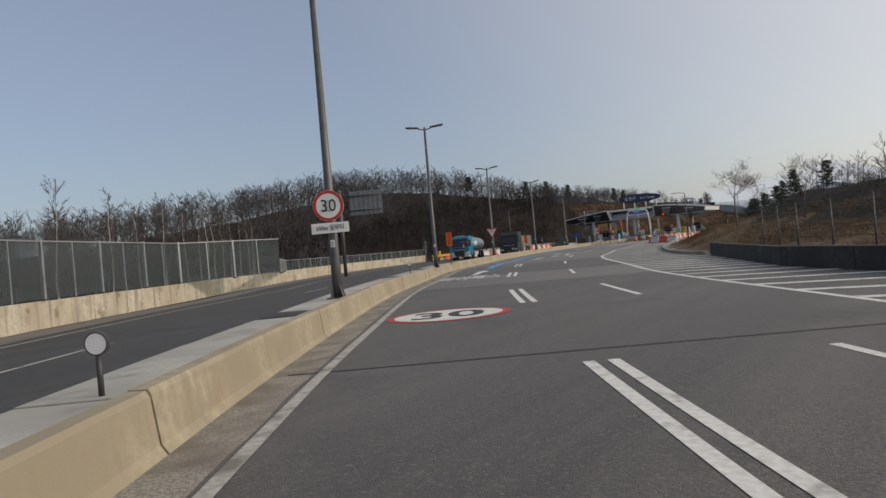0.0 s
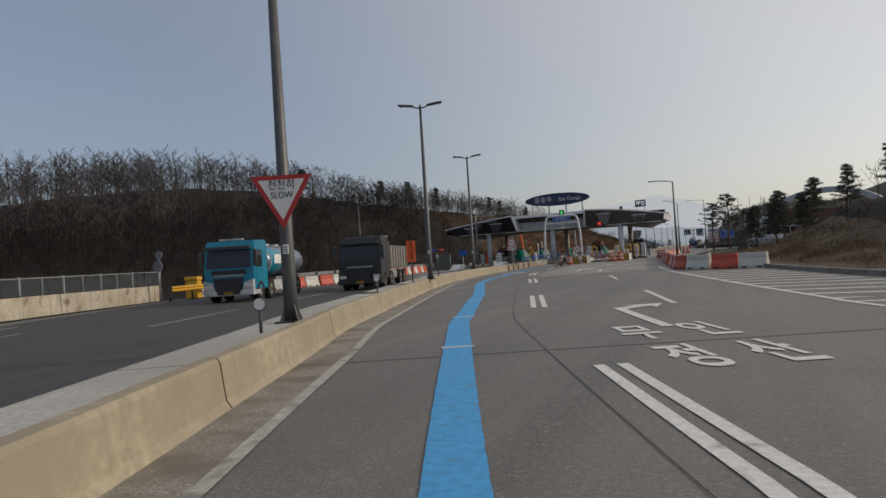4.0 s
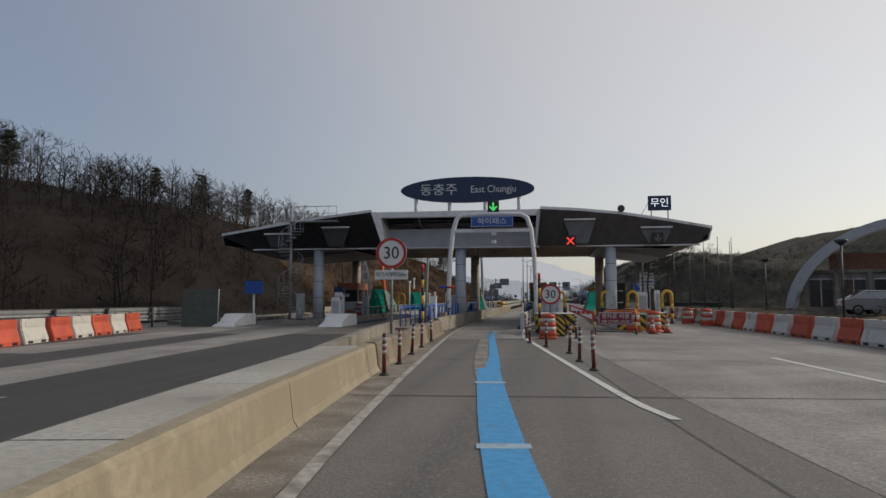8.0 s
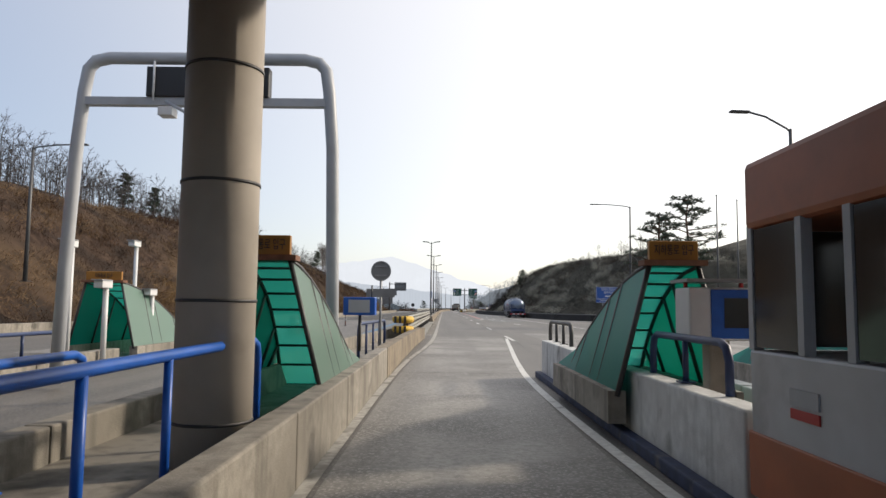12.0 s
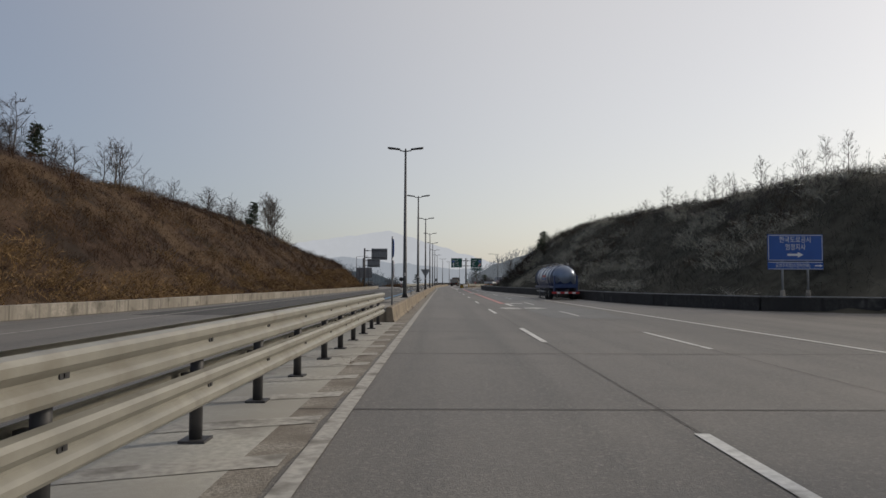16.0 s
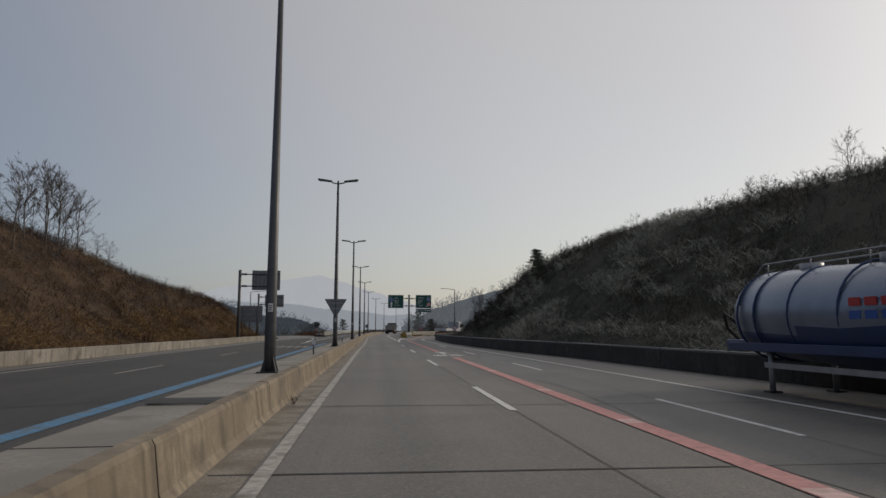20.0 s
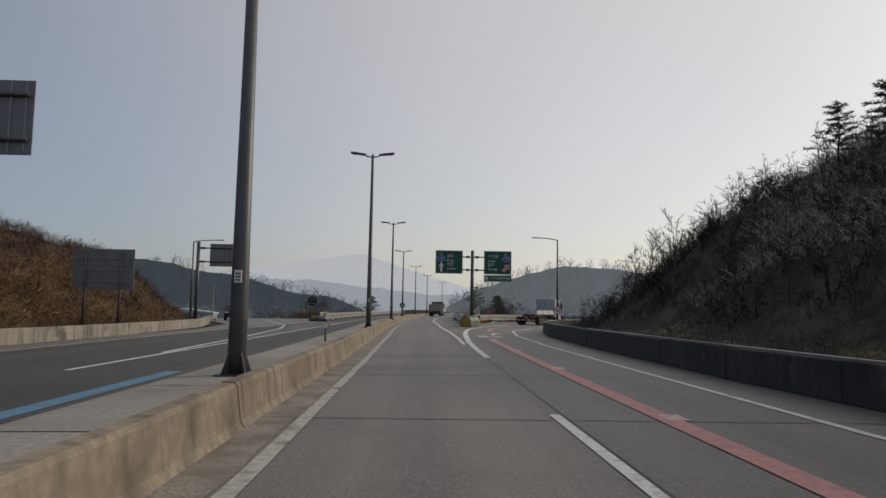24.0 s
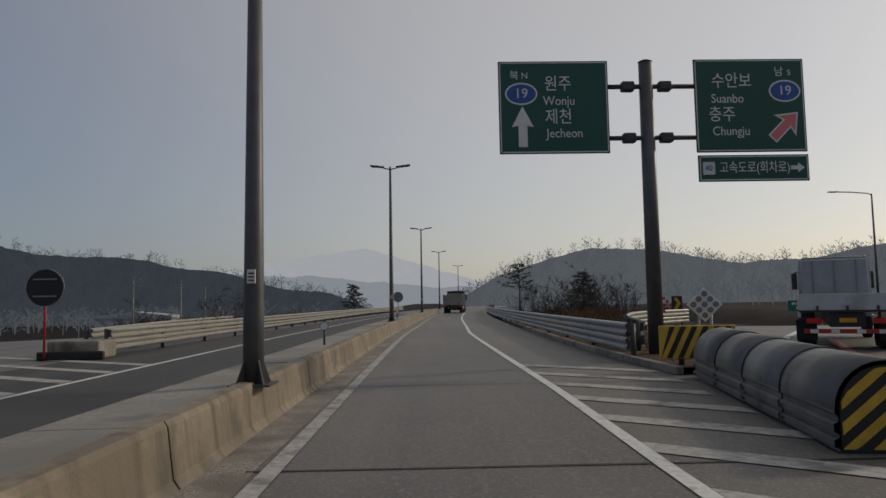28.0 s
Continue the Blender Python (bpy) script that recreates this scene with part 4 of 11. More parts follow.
# the barrier runs on alone beside the wider island before the toll gate
owner = base("median_barrier_gate", "tan concrete barrier with chipped foot before the toll island", "barrier", Matrix(), kind="structure")
ys = steps(-19.4, -5.2, 4.73)
for a, b in zip(ys, ys[1:]):
    f = lambda y: lerp([(-19.4, 0), (-12, 0.15), (-5, 0.28)], y)
    rows = [[on_line(y, o + f(y), z) for o, z in [(-0.6, 0), (-0.66, 0.09), (-0.71, 0.52), (-0.75, 0.56), (-0.92, 0.56), (-0.95, 0.5), (-0.95, 0)]] for y in steps(a + 0.012, b - 0.012, 1.5)]
    bm = strip(bmesh.new(), rows, True)
    bm.verts.ensure_lookup_table()
    bm.faces.new(bm.verts[:7])
    bm.faces.new(bm.verts[-7:])
    bmesh.ops.recalc_face_normals(bm, faces=bm.faces)
    part("barrier_unit", bm, BARRIER_GREY, owner)
# inner strip and the oncoming kerb wall
bm = bmesh.new()
ribbon(bm, -19.4, -5, -0.9, lambda y: lerp([(-19.4, -1.85), (-12, -2.3), (-5, -2.55)], y), 0.12)
thing("median_infill", bm, GREY_CONC, "stained concrete infill between the two barriers", "pavement", kind="structure")
bm = bmesh.new()
rows = [[on_line(y, lerp([(-19.4, -1.9), (-12, -2.35), (-5, -2.6)], y) + o, z) for o, z in ((0.1, 0), (0.1, 0.45), (-0.16, 0.45), (-0.2, 0))] for y in steps(-19.4, -4.6, 1.0)]
strip(bm, rows, True)
bm.verts.ensure_lookup_table()
bm.faces.new(bm.verts[:4])
bm.faces.new(bm.verts[-4:])
bmesh.ops.recalc_face_normals(bm, faces=bm.faces)
thing("oncoming_kerb_wall", bm, GREY_CONC, "low grey concrete kerb wall with drip stains", "kerb", kind="structure")

# broken and patched slab pieces on the median
bm = bmesh.new()
for s, l in ((-117.6, 1.0), (-104.0, 0.9), (-96.2, 1.1), (-84.8, 1.2), (-60.5, 0.9), (-54.6, 0.8), (86.0, 1.3), (113.0, 0.8)):
    rows = [[on_median(y, o, 0.512 + 0.03 * noise.noise((y, o, 1))) for o in (-0.95, -1.25, -1.55, -1.82)] for y in steps(s, s + l, 0.25)]
    strip(bm, rows)
thing("median_cracks", bm, TAR, "dark broken patches in the median slabs", "damage", kind="structure")

# ---- left side wall with clear panels (entry bend) ----
def wall_units(name, run, h, thick, material, label, unit=3.0, z0=0.0):
    """A wall along a polyline of (x, y), cast in units."""
    owner = base(name, label, "wall", Matrix(), kind="structure")
    for (x0, y0), (x1, y1) in zip(run, run[1:]):
        d = Vector((x1 - x0, y1 - y0))
        n = max(1, round(d.length / unit))
        ang = math.degrees(math.atan2(d.y, d.x))
        l = d.length / n
        for k in range(n):
            p = Vector((x0, y0)) + d * (k / n)
            bm = boxed(0.008, l - 0.008, -thick / 2, thick / 2, z0, h + random.uniform(-0.01, 0.01), 0.02)
            bmesh.ops.transform(bm, matrix=pose(p.x, p.y, 0, 0, 0, ang), verts=bm.verts)
            part("wall_unit", bm, material, owner)
    return owner


WALL_L = [tuple(on_line(s, lerp([(-160, -11.9), (-118, -12.1), (-104, -13), (-88, -15.2), (-70, -17.6), (-44, -18.4)], s))[:2]) for s in (-160, -140, -128, -118, -109, -100, -91, -82, -73, -64, -55, -44)]
wall_units("left_wall", WALL_L, 0.95, 0.3, SIDE_WALL, "low tan concrete side wall with rust stains")


def panel_fence(name, run, z0, h, bay, label):
    owner = base(name, label, "fence", Matrix(), kind="structure")
    for (x0, y0), (x1, y1) in zip(run, run[1:]):
        d = Vector((x1 - x0, y1 - y0))
        n = max(1, round(d.length / bay))
        ang = math.degrees(math.atan2(d.y, d.x))
        l = d.length / n
        for k in range(n):
            p = Vector((x0, y0)) + d * (k / n)
            m = pose(p.x, p.y, z0, 0, 0, ang)
            part("post", boxed(-0.05, 0.05, -0.06, 0.06, 0, h + 0.04, 0.01, m), STEEL, owner)
            part("panel", boxed(0.06, l / 2 - 0.03, -0.01, 0.01, 0.06, h - 0.05, 0, m), PANEL_GLASS, owner)
            part("panel", boxed(l / 2 + 0.03, l - 0.06, -0.01, 0.01, 0.06, h - 0.05, 0, m), PANEL_GLASS, owner)
            part("mullion", boxed(l / 2 - 0.025, l / 2 + 0.025, -0.03, 0.03, 0.03, h, 0, m), STEEL, owner)
            part("top_rail", boxed(0.0, l, -0.035, 0.035, h - 0.05, h, 0, m), STEEL, owner)
            part("foot", boxed(-0.1, 0.1, -0.1, 0.1, -0.005, 0.06, 0, m), DARK_STEEL, owner)
    return owner


panel_fence("noise_fence_tall", [p for p in WALL_L if p[1] < -101] + [(14.3, -99.3)], 0.95, 2.1, 3.4, "tall clear noise barrier panels in steel frame")
panel_fence("noise_fence_low", [(14.3, -99.3)] + [p for p in WALL_L if p[1] > -97], 0.95, 0.85, 3.4, "low clear railing panels on concrete wall")

# ---- side walls beyond the gate ----
wall_units("left_wall_north", [(-19.5, 34), (-17.4, 56), (-15.3, 79.4), (-14.05, 95.6), (-13.3, 120), (-13.1, 145), (-12.9, 170), (-12.8, 190), (-13.4, 203), (-15.3, 211), (-17.6, 219)], 0.56, 0.35, GREY_CONC, "low weathered concrete wall below the brown bank", 4.0)
RIGHT_WALL = [(31, 83.5), (22.3, 87.8), (17.4, 90.2), (14.3, 98), (13.1, 106), (12.5, 118), (11.6, 129), (11.0, 138), (9.7, 149), (8.8, 160), (8.35, 172), (8.4, 185), (8.9, 196), (9.9, 203), (12.2, 210), (16, 218), (22, 227)]
wall_units("right_wall_north", RIGHT_WALL, 0.72, 0.35, DARK_WALL, "dark concrete wall below the bank", 4.0)
bm = bmesh.new()
for (x0, y0), (x1, y1) in zip(RIGHT_WALL, RIGHT_WALL[1:]):
    tube(bm, [(x0 - 0.1, y0, 0.76), (x1 - 0.1, y1, 0.76)], 0.025, 6)
thing("wall_cable", bm, STEEL, "thin pale conduit along the wall top", "conduit", kind="structure")

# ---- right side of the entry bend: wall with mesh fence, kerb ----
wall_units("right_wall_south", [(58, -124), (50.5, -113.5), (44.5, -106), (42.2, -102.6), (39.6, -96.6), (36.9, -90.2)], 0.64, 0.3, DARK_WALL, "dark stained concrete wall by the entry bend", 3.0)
mesh = base("wall_fence", "thin wire fence on dark posts above the wall", "fence", Matrix(), kind="structure")
for (x0, y0), (x1, y1) in zip([(58, -124), (50.5, -113.5), (44.5, -106), (42.2, -102.6)], [(50.5, -113.5), (44.5, -106), (42.2, -102.6), (39.6, -96.6)]):
    n = max(2, round(math.hypot(x1 - x0, y1 - y0) / 2.0))
    for k in range(n):
        u = k / n
        part("post", tubed([(x0 + (x1 - x0) * u + 0.4, y0 + (y1 - y0) * u, 0), (x0 + (x1 - x0) * u + 0.4, y0 + (y1 - y0) * u, 2.0)], 0.03, 6), DARK_STEEL, mesh)
    for z in (0.9, 1.15, 1.4, 1.65, 1.95):
        part("wire", tubed([(x0 + 0.4, y0, z), (x1 + 0.4, y1, z)], 0.012, 4), DARK_STEEL, mesh)
KERB_R = [(36.4, -89.6), (34.0, -85.8), (31.0, -79), (27.6, -69), (25.2, -60), (22.4, -50), (20.6, -42), (18.2, -32), (17, -18), (17, 12)]
owner = base("right_kerb", "grey stone kerb along the grass mound", "kerb", Matrix(), kind="structure")
dk = dense_curve(KERB_R, 1.5)
for a, b in zip(dk, dk[1:]):
    d = b - a
    part("kerb_stone", boxed(0.006, d.length - 0.006, -0.1, 0.1, -0.1, 0.2, 0.02, pose(a.x, a.y, 0, 0, 0, math.degrees(math.atan2(d.y, d.x)))), GREY_CONC, owner)
# ---- toll gate ----
CAN_TOP = [(-16.4, 5.36), (-12.3, 5.86), (-9.5, 6.18), (-6.6, 6.45), (3.0, 6.45), (5.2, 6.33), (7.4, 6.12), (10, 5.75), (12.3, 5.36)]
CAN_FRONT = [(-16.4, 6.0), (-11, 5.0), (-6.6, 4.5), (3.0, 4.5), (7.5, 5.0), (12.3, 5.9)]
canopy = base("toll_canopy", "wide grey steel toll canopy with winged ends on round columns", "toll canopy", Matrix())


def wing(x0, x1, xb0, xb1, material):
    """Slanting front panel of the canopy with standing ribs; top edge x0..x1, lip xb0..xb1."""
    bm = bmesh.new()
    rows = []
    for k in range(25):
        u = k / 24
        x, xb = x0 + (x1 - x0) * u, xb0 + (xb1 - xb0) * u
        rows.append([(x, lerp(CAN_FRONT, x), lerp(CAN_TOP, x) - 0.1), (xb, 6.15, 4.42)])
    strip(bm, rows)
    r = bmesh.ops.extrude_face_region(bm, geom=bm.faces[:])
    bmesh.ops.translate(bm, vec=(0, 0.06, 0.03), verts=[v for v in r["geom"] if isinstance(v, bmesh.types.BMVert)])
    bmesh.ops.recalc_face_normals(bm, faces=bm.faces)
    p = part("front_panel", bm, material, canopy)
    rib = bmesh.new()
    for k in range(0, 49):
        u = k / 48
        x, xb = x0 + (x1 - x0) * u, xb0 + (xb1 - xb0) * u
        a, b = Vector((x, lerp(CAN_FRONT, x) - 0.015, lerp(CAN_TOP, x) - 0.12)), Vector((xb, 6.13, 4.43))
        d = Vector((0.02, 0, 0))
        n = Vector((0, -0.03, -0.02))
        vs = [rib.verts.new(q) for q in (a - d, a + d, a + d * 0.5 + n, a - d * 0.5 + n, b - d, b + d, b + d * 0.5 + n, b - d * 0.5 + n)]
        for f in ((0, 3, 7, 4), (3, 2, 6, 7), (2, 1, 5, 6)):
            rib.faces.new([vs[i] for i in f])
    ob = part("panel_ribs", rib, material, p)
    tagged(ob, kind="stuff")
    return p


# same cladding both sides: left toned darker, right paler, as the light falls
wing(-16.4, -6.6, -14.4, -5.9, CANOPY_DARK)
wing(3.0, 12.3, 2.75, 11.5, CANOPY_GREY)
for x0, x1 in ((-16.4, -6.6), (3.0, 12.3)):
    bm = bmesh.new()
    rows = [[(x, lerp(CAN_FRONT, x) - 0.03, lerp(CAN_TOP, x) - 0.1), (x, lerp(CAN_FRONT, x) - 0.03, lerp(CAN_TOP, x) + 0.05), (x, lerp(CAN_FRONT, x) + 0.12, lerp(CAN_TOP, x) + 0.05), (x, lerp(CAN_FRONT, x) + 0.12, lerp(CAN_TOP, x) - 0.1)] for x in steps(x0, x1, 0.5)]
    strip(bm, rows, True)
    bmesh.ops.recalc_face_normals(bm, faces=bm.faces)
    part("edge_trim", bm, WHITE, canopy, "pale metal edge trim")
    part("lip", boxed(max(x0 + 2.0, -14.4), x1 - 0.6 if x1 > 5 else x1 + 0.7, 6.08, 6.24, 4.36, 4.44), WHITE, canopy, "pale lower lip")
# hood recesses and tube lights in the panels
for x, z in ((-12.6, 5.25), (-8.9, 5.55), (5.15, 5.75), (9.3, 5.3)):
    y = lerp(CAN_FRONT, x)
    f = (lerp(CAN_TOP, x) - 0.1 - z) / (lerp(CAN_TOP, x) - 0.1 - 4.42)
    y = y + (6.15 - y) * f
    part("light_strip", boxed(x - 0.85, x + 0.85, y - 0.16, y - 0.02, z, z + 0.09, 0.01), WHITE, canopy, "slim pale light strip")
    bm = prism(bmesh.new(), [(x - 0.85, z), (x + 0.85, z), (x + 0.45, 4.5), (x - 0.45, 4.5)], y - 0.02, 6.1)
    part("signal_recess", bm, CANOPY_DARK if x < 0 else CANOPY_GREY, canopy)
# folded side faces beside the white middle
bm = prism(bmesh.new(), [(-6.62, 6.42), (-6.05, 6.2), (-5.75, 4.42), (-5.92, 4.42)], 4.5, 6.2)
part("return_panel", bm, WHITE, canopy, "white folded return panel")
bm = prism(bmesh.new(), [(3.02, 6.42), (2.8, 6.2), (2.7, 4.42), (2.78, 4.42)], 4.5, 6.2)
part("return_panel", bm, PALE_GREY, canopy)
# white middle girder, top bar, louvre rods, brackets
part("middle_girder", boxed(-5.95, 2.85, 6.05, 6.4, 4.42, 5.5, 0.01), PALE_GREY, canopy, "pale grey smooth girder face")
part("girder_lip", boxed(-6.0, 2.9, 5.98, 6.46, 4.36, 4.43), WHITE, canopy)
part("top_bar", boxed(-6.3, 2.9, 4.55, 4.95, 6.02, 6.36, 0.02), WHITE, canopy, "white box bar along the top")
for k, z in enumerate((5.62, 5.75, 5.88)):
    part("louvre_rod", tubed([(-6.0, 5.75 - 0.25 * k, z), (2.8, 5.75 - 0.25 * k, z)], 0.03, 6), CANOPY_GREY, canopy)
part("bracket", tubed([(-0.9, 6.0, 5.3), (-0.9, 4.9, 6.05)], 0.05, 6), DARK_STEEL, canopy)
for x in (-3.9, 1.4):
    part("bracket", tubed([(x, 6.0, 5.45), (x, 4.9, 6.05)], 0.025, 6), WHITE, canopy)
# roof deck, under it trapezoid sheeting
bm = bmesh.new()
rows = [[(x, lerp(CAN_FRONT, x) + 0.1, lerp(CAN_TOP, x)), (x, 11, lerp(CAN_TOP, x) + 0.25), (x, 17.3, lerp(CAN_TOP, x)), (x, 17.3, lerp(CAN_TOP, x) - 0.12), (x, 11, lerp(CAN_TOP, x) + 0.1), (x, lerp(CAN_FRONT, x) + 0.1, lerp(CAN_TOP, x) - 0.12)] for x in steps(-16.35, -6.7, 0.8)]
strip(bm, rows, True)
rows = [[(x, 4.9, 6.36), (x, 11, 6.6), (x, 17.3, 6.36), (x, 17.3, 6.2), (x, 11, 6.45), (x, 4.9, 6.2)] for x in steps(-6.7, 3.0, 0.8)]
strip(bm, [[(p[0], p[1] if p[1] > 5 else 4.6, p[2]) for p in r] for r in rows], True)
rows = [[(x, lerp(CAN_FRONT, x) + 0.1, lerp(CAN_TOP, x)), (x, 11, lerp(CAN_TOP, x) + 0.25), (x, 17.3, lerp(CAN_TOP, x)), (x, 17.3, lerp(CAN_TOP, x) - 0.12), (x, 11, lerp(CAN_TOP, x) + 0.1), (x, lerp(CAN_FRONT, x) + 0.1, lerp(CAN_TOP, x) - 0.12)] for x in steps(3.0, 12.25, 0.8)]
strip(bm, rows, True)
bmesh.ops.recalc_face_normals(bm, faces=bm.faces)
tagged(part("roof", bm, CANOPY_GREY, canopy, "grey metal roof deck"), "grey metal roof deck", kind="stuff")
bm = bmesh.new()
for k in range(40):
    y = 6.7 + k * 0.24
    rows = []
    for x in (-15.5, -12, -9, -6.5, 3, 5, 7.4, 9.5, 11.6):
        z = lerp(CAN_TOP, x) - 0.55
        rows.append([(x, y, z), (x, y + 0.07, z - 0.075), (x, y + 0.17, z - 0.075), (x, y + 0.24, z)])
    strip(bm, rows)
tagged(part("deck_sheeting", bm, DECK_BROWN, canopy, "rusty ribbed deck sheeting underneath"), "rusty ribbed deck sheeting underneath", kind="stuff")
for x in (-14.2, -11.9, -9.4, -6.9, -4.3, -1.85, 0.6, 3.0, 5.5, 7.6, 9.9):
    z = lerp(CAN_TOP, x) - 0.72
    bm = bmesh.new()
    strip(bm, [[(x - 0.09, y, z - d), (x + 0.09, y, z - d), (x + 0.09, y, z), (x - 0.09, y, z)] for y, d in ((6.4, 0.45), (8.5, 0.3), (11, 0.25), (13.5, 0.3), (16.0, 0.5))], True)
    bmesh.ops.recalc_face_normals(bm, faces=bm.faces)
    # web in a darker brown than the flange below it
    web = part("rafter", bm, RAFTER_WEB, canopy)
    part("flange", strip(bmesh.new(), [[(x - 0.13, y, z - d - 0.02), (x + 0.13, y, z - d - 0.02), (x + 0.13, y, z - d + 0.012), (x - 0.13, y, z - d + 0.012)] for y, d in ((6.7, 0.44), (8.5, 0.3), (11, 0.25), (13.5, 0.3), (15.6, 0.48))], True), BEAM_TAUPE, web, "pale lower flange")
for x in (-10.7, -1.85, 6.9):
    part("knee_brace", tubed([(x + 0.05, 15.7, 4.5), (x + 0.05, 13.8, 5.45)], 0.09, 6), BEAM_TAUPE, canopy)
for y in (9.9, 11.0, 12.4):
    for x0, x1 in ((-13.8, -9.6), (-6.6, 2.8), (3.2, 9.4)):
        part("purlin", boxed(x0, x1, y, y + 0.12, lerp(CAN_TOP, (x0 + x1) / 2) - 0.85, lerp(CAN_TOP, (x0 + x1) / 2) - 0.74), BEAM_TAUPE, canopy)
for x in (-10.6, -5.6, -3.0, -0.6, 1.8):
    part("hatch_frame", boxed(x - 0.14, x + 0.14, 9.9, 11.1, lerp(CAN_TOP, x) - 0.9, lerp(CAN_TOP, x) - 0.86), WHITE, canopy)
part("front_beam", boxed(-14.2, 11.3, 6.42, 6.62, 4.4, 5.35), BEAM_TAUPE, canopy)
bm = bmesh.new()
strip(bm, [[(x, 15.75, 4.44), (x, 16.05, 4.44), (x, 16.05, lerp([(-16, 5.0), (-6, 5.5), (3, 5.5), (12, 5.0)], x)), (x, 15.75, lerp([(-16, 5.0), (-6, 5.5), (3, 5.5), (12, 5.0)], x))] for x in steps(-15.6, 11.6, 1.0)], True)
bmesh.ops.recalc_face_normals(bm, faces=bm.faces)
part("rear_beam", bm, BEAM_TAUPE, canopy, "dusty brown rear box beam")
part("rear_filler", boxed(-15.6, 11.6, 15.78, 16.02, 5.0, 6.25), CANOPY_DARK, canopy)
part("rear_beam_flange", boxed(-15.6, 11.6, 15.68, 16.12, 4.38, 4.44), WHITE, canopy)
# drooping undersides of the wings
for s, (xa, za), (xb, zb), (xc, zc) in ((-1, (-16.3, 4.75), (-13.2, 3.85), (-8.4, 4.36)), (1, (12.1, 4.7), (9.9, 3.8), (6.2, 4.36))):
    bm = bmesh.new()
    rows = []
    for x, z in ((xa, za + 0.45), (xa, za), (xb, zb), (xc, zc)):
        y0 = 6.2 if abs(x) < abs(xa) else 6.1
        rows.append([(x, y0, z + (0.4 if x == xb else 0)), (x, 8.0, z), (x, 14.0, z), (x, 16.0, z + (0.4 if x == xb else 0))])
    strip(bm, rows)
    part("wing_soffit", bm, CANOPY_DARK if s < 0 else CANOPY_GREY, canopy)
# end faces
part("end_face", prism(bmesh.new(), [(-16.42, 5.38), (-16.34, 5.38), (-16.26, 4.7), (-16.34, 4.7)], 6.0, 16.5), CANOPY_GREY, canopy)
part("end_face", prism(bmesh.new(), [(12.32, 5.38), (12.24, 5.38), (12.06, 4.65), (12.14, 4.65)], 5.9, 16.5), WHITE, canopy)
for x, y in ((-10.35, 6.5), (-1.68, 6.5), (6.9, 6.5), (-10.7, 15.8), (-1.85, 15.8), (6.9, 15.8)):
    col = part("column", tubed([(x, y, 0.1), (x, y, 4.42)], 0.31, 28), COLUMN if y < 10 else COLUMN_TAUPE, canopy, "round clad column")
    for z in (0.55, 1.5, 2.45, 3.4):
        part("joint_ring", tubed([(x, y, z - 0.012), (x, y, z + 0.012)], 0.318, 28), DARK_STEEL, col)
# roof sign
name_sign = base("name_sign", "long navy oval roof sign with white lettering", "sign", pose(-1.85, 10.8, 8.55))
part("plate", prism(bmesh.new(), [(4.4 * math.cos(2 * math.pi * k / 64), 0.84 * math.sin(2 * math.pi * k / 64)) for k in range(64)], 0, 0.35), SIGN_NAVY, name_sign)
writing("동충주", 0.82, SIGN_WHITE, name_sign, pose(-1.85, -0.012, -0.02), "white lettering", 1.12)
writing("East Chungju", 0.66, SIGN_WHITE, name_sign, pose(1.75, -0.012, -0.02), "white lettering", 0.86)
for x in (-3.4, -1.15, 1.2, 3.4):
    part("leg", tubed([(x, 0.2, -2.2), (x, 0.2, -0.25)], 0.12, 10), WHITE, name_sign)
# small roof sign and horn
sign = base("roof_sign", "small dark roof sign with white lettering", "sign", pose(9.55, 5.9, 6.72))
part("plate", boxed(-0.62, 0.62, 0, 0.12, -0.4, 0.42, 0.01), SIGN_NAVY, sign)
writing("무인", 0.55, LED_WHITE, sign, pose(0, -0.012, 0), "white lettering")
for x in (-0.45, 0.45):
    part("leg", tubed([(x, 0.06, -1.1), (x, 0.06, -0.38)], 0.03, 6), DARK_STEEL, sign)
part("stay", tubed([(-0.5, 0.06, 0.2), (-1.0, 0.8, -0.7)], 0.015, 5), DARK_STEEL, sign)
horn = base("roof_horn", "dark round loudspeaker horn on the roof edge", "loudspeaker", pose(7.36, 5.05, 6.28))
part("bell", tubed([(0, -0.2, 0.05), (0, -0.05, 0.05), (0, 0.25, 0.05)], [0.2, 0.12, 0.05], 16), DARK_STEEL, horn)
part("bracket", tubed([(0, 0.1, -0.24), (0, 0.1, 0.03)], 0.03, 6), DARK_STEEL, horn)
# lane signals
def lane_signal(x, y, z, lit, label):
    s = base("lane_signal", label, "lane signal", pose(x, y, z))
    part("housing", boxed(-0.3, 0.3, 0, 0.18, -0.3, 0.3, 0.02), SIGN_BLACK, s)
    if lit == "cross":
        for a in (45, -45):
            part("lit_bar", boxed(-0.27, 0.27, -0.012, -0.004, -0.04, 0.04, 0, pose(0, 0 if a > 0 else -0.004, 0, 0, a, 0)), LED_RED, s)
    elif lit:
        material = LED_GREEN if lit == "arrow" else CANOPY_GREY
        part("lit_arrow", prism(bmesh.new(), [(-0.05, 0.22), (0.05, 0.22), (0.05, -0.05), (0.2, 0.06), (0.2, -0.04), (0, -0.24), (-0.2, -0.04), (-0.2, 0.06), (-0.05, -0.05)], -0.012, -0.004), material, s)
    return s


lane_signal(4.62, 4.9, 4.6, "cross", "dark lane signal with a lit red cross")
lane_signal(9.3, 5.1, 4.72, "dull", "dark lane signal that is switched off")

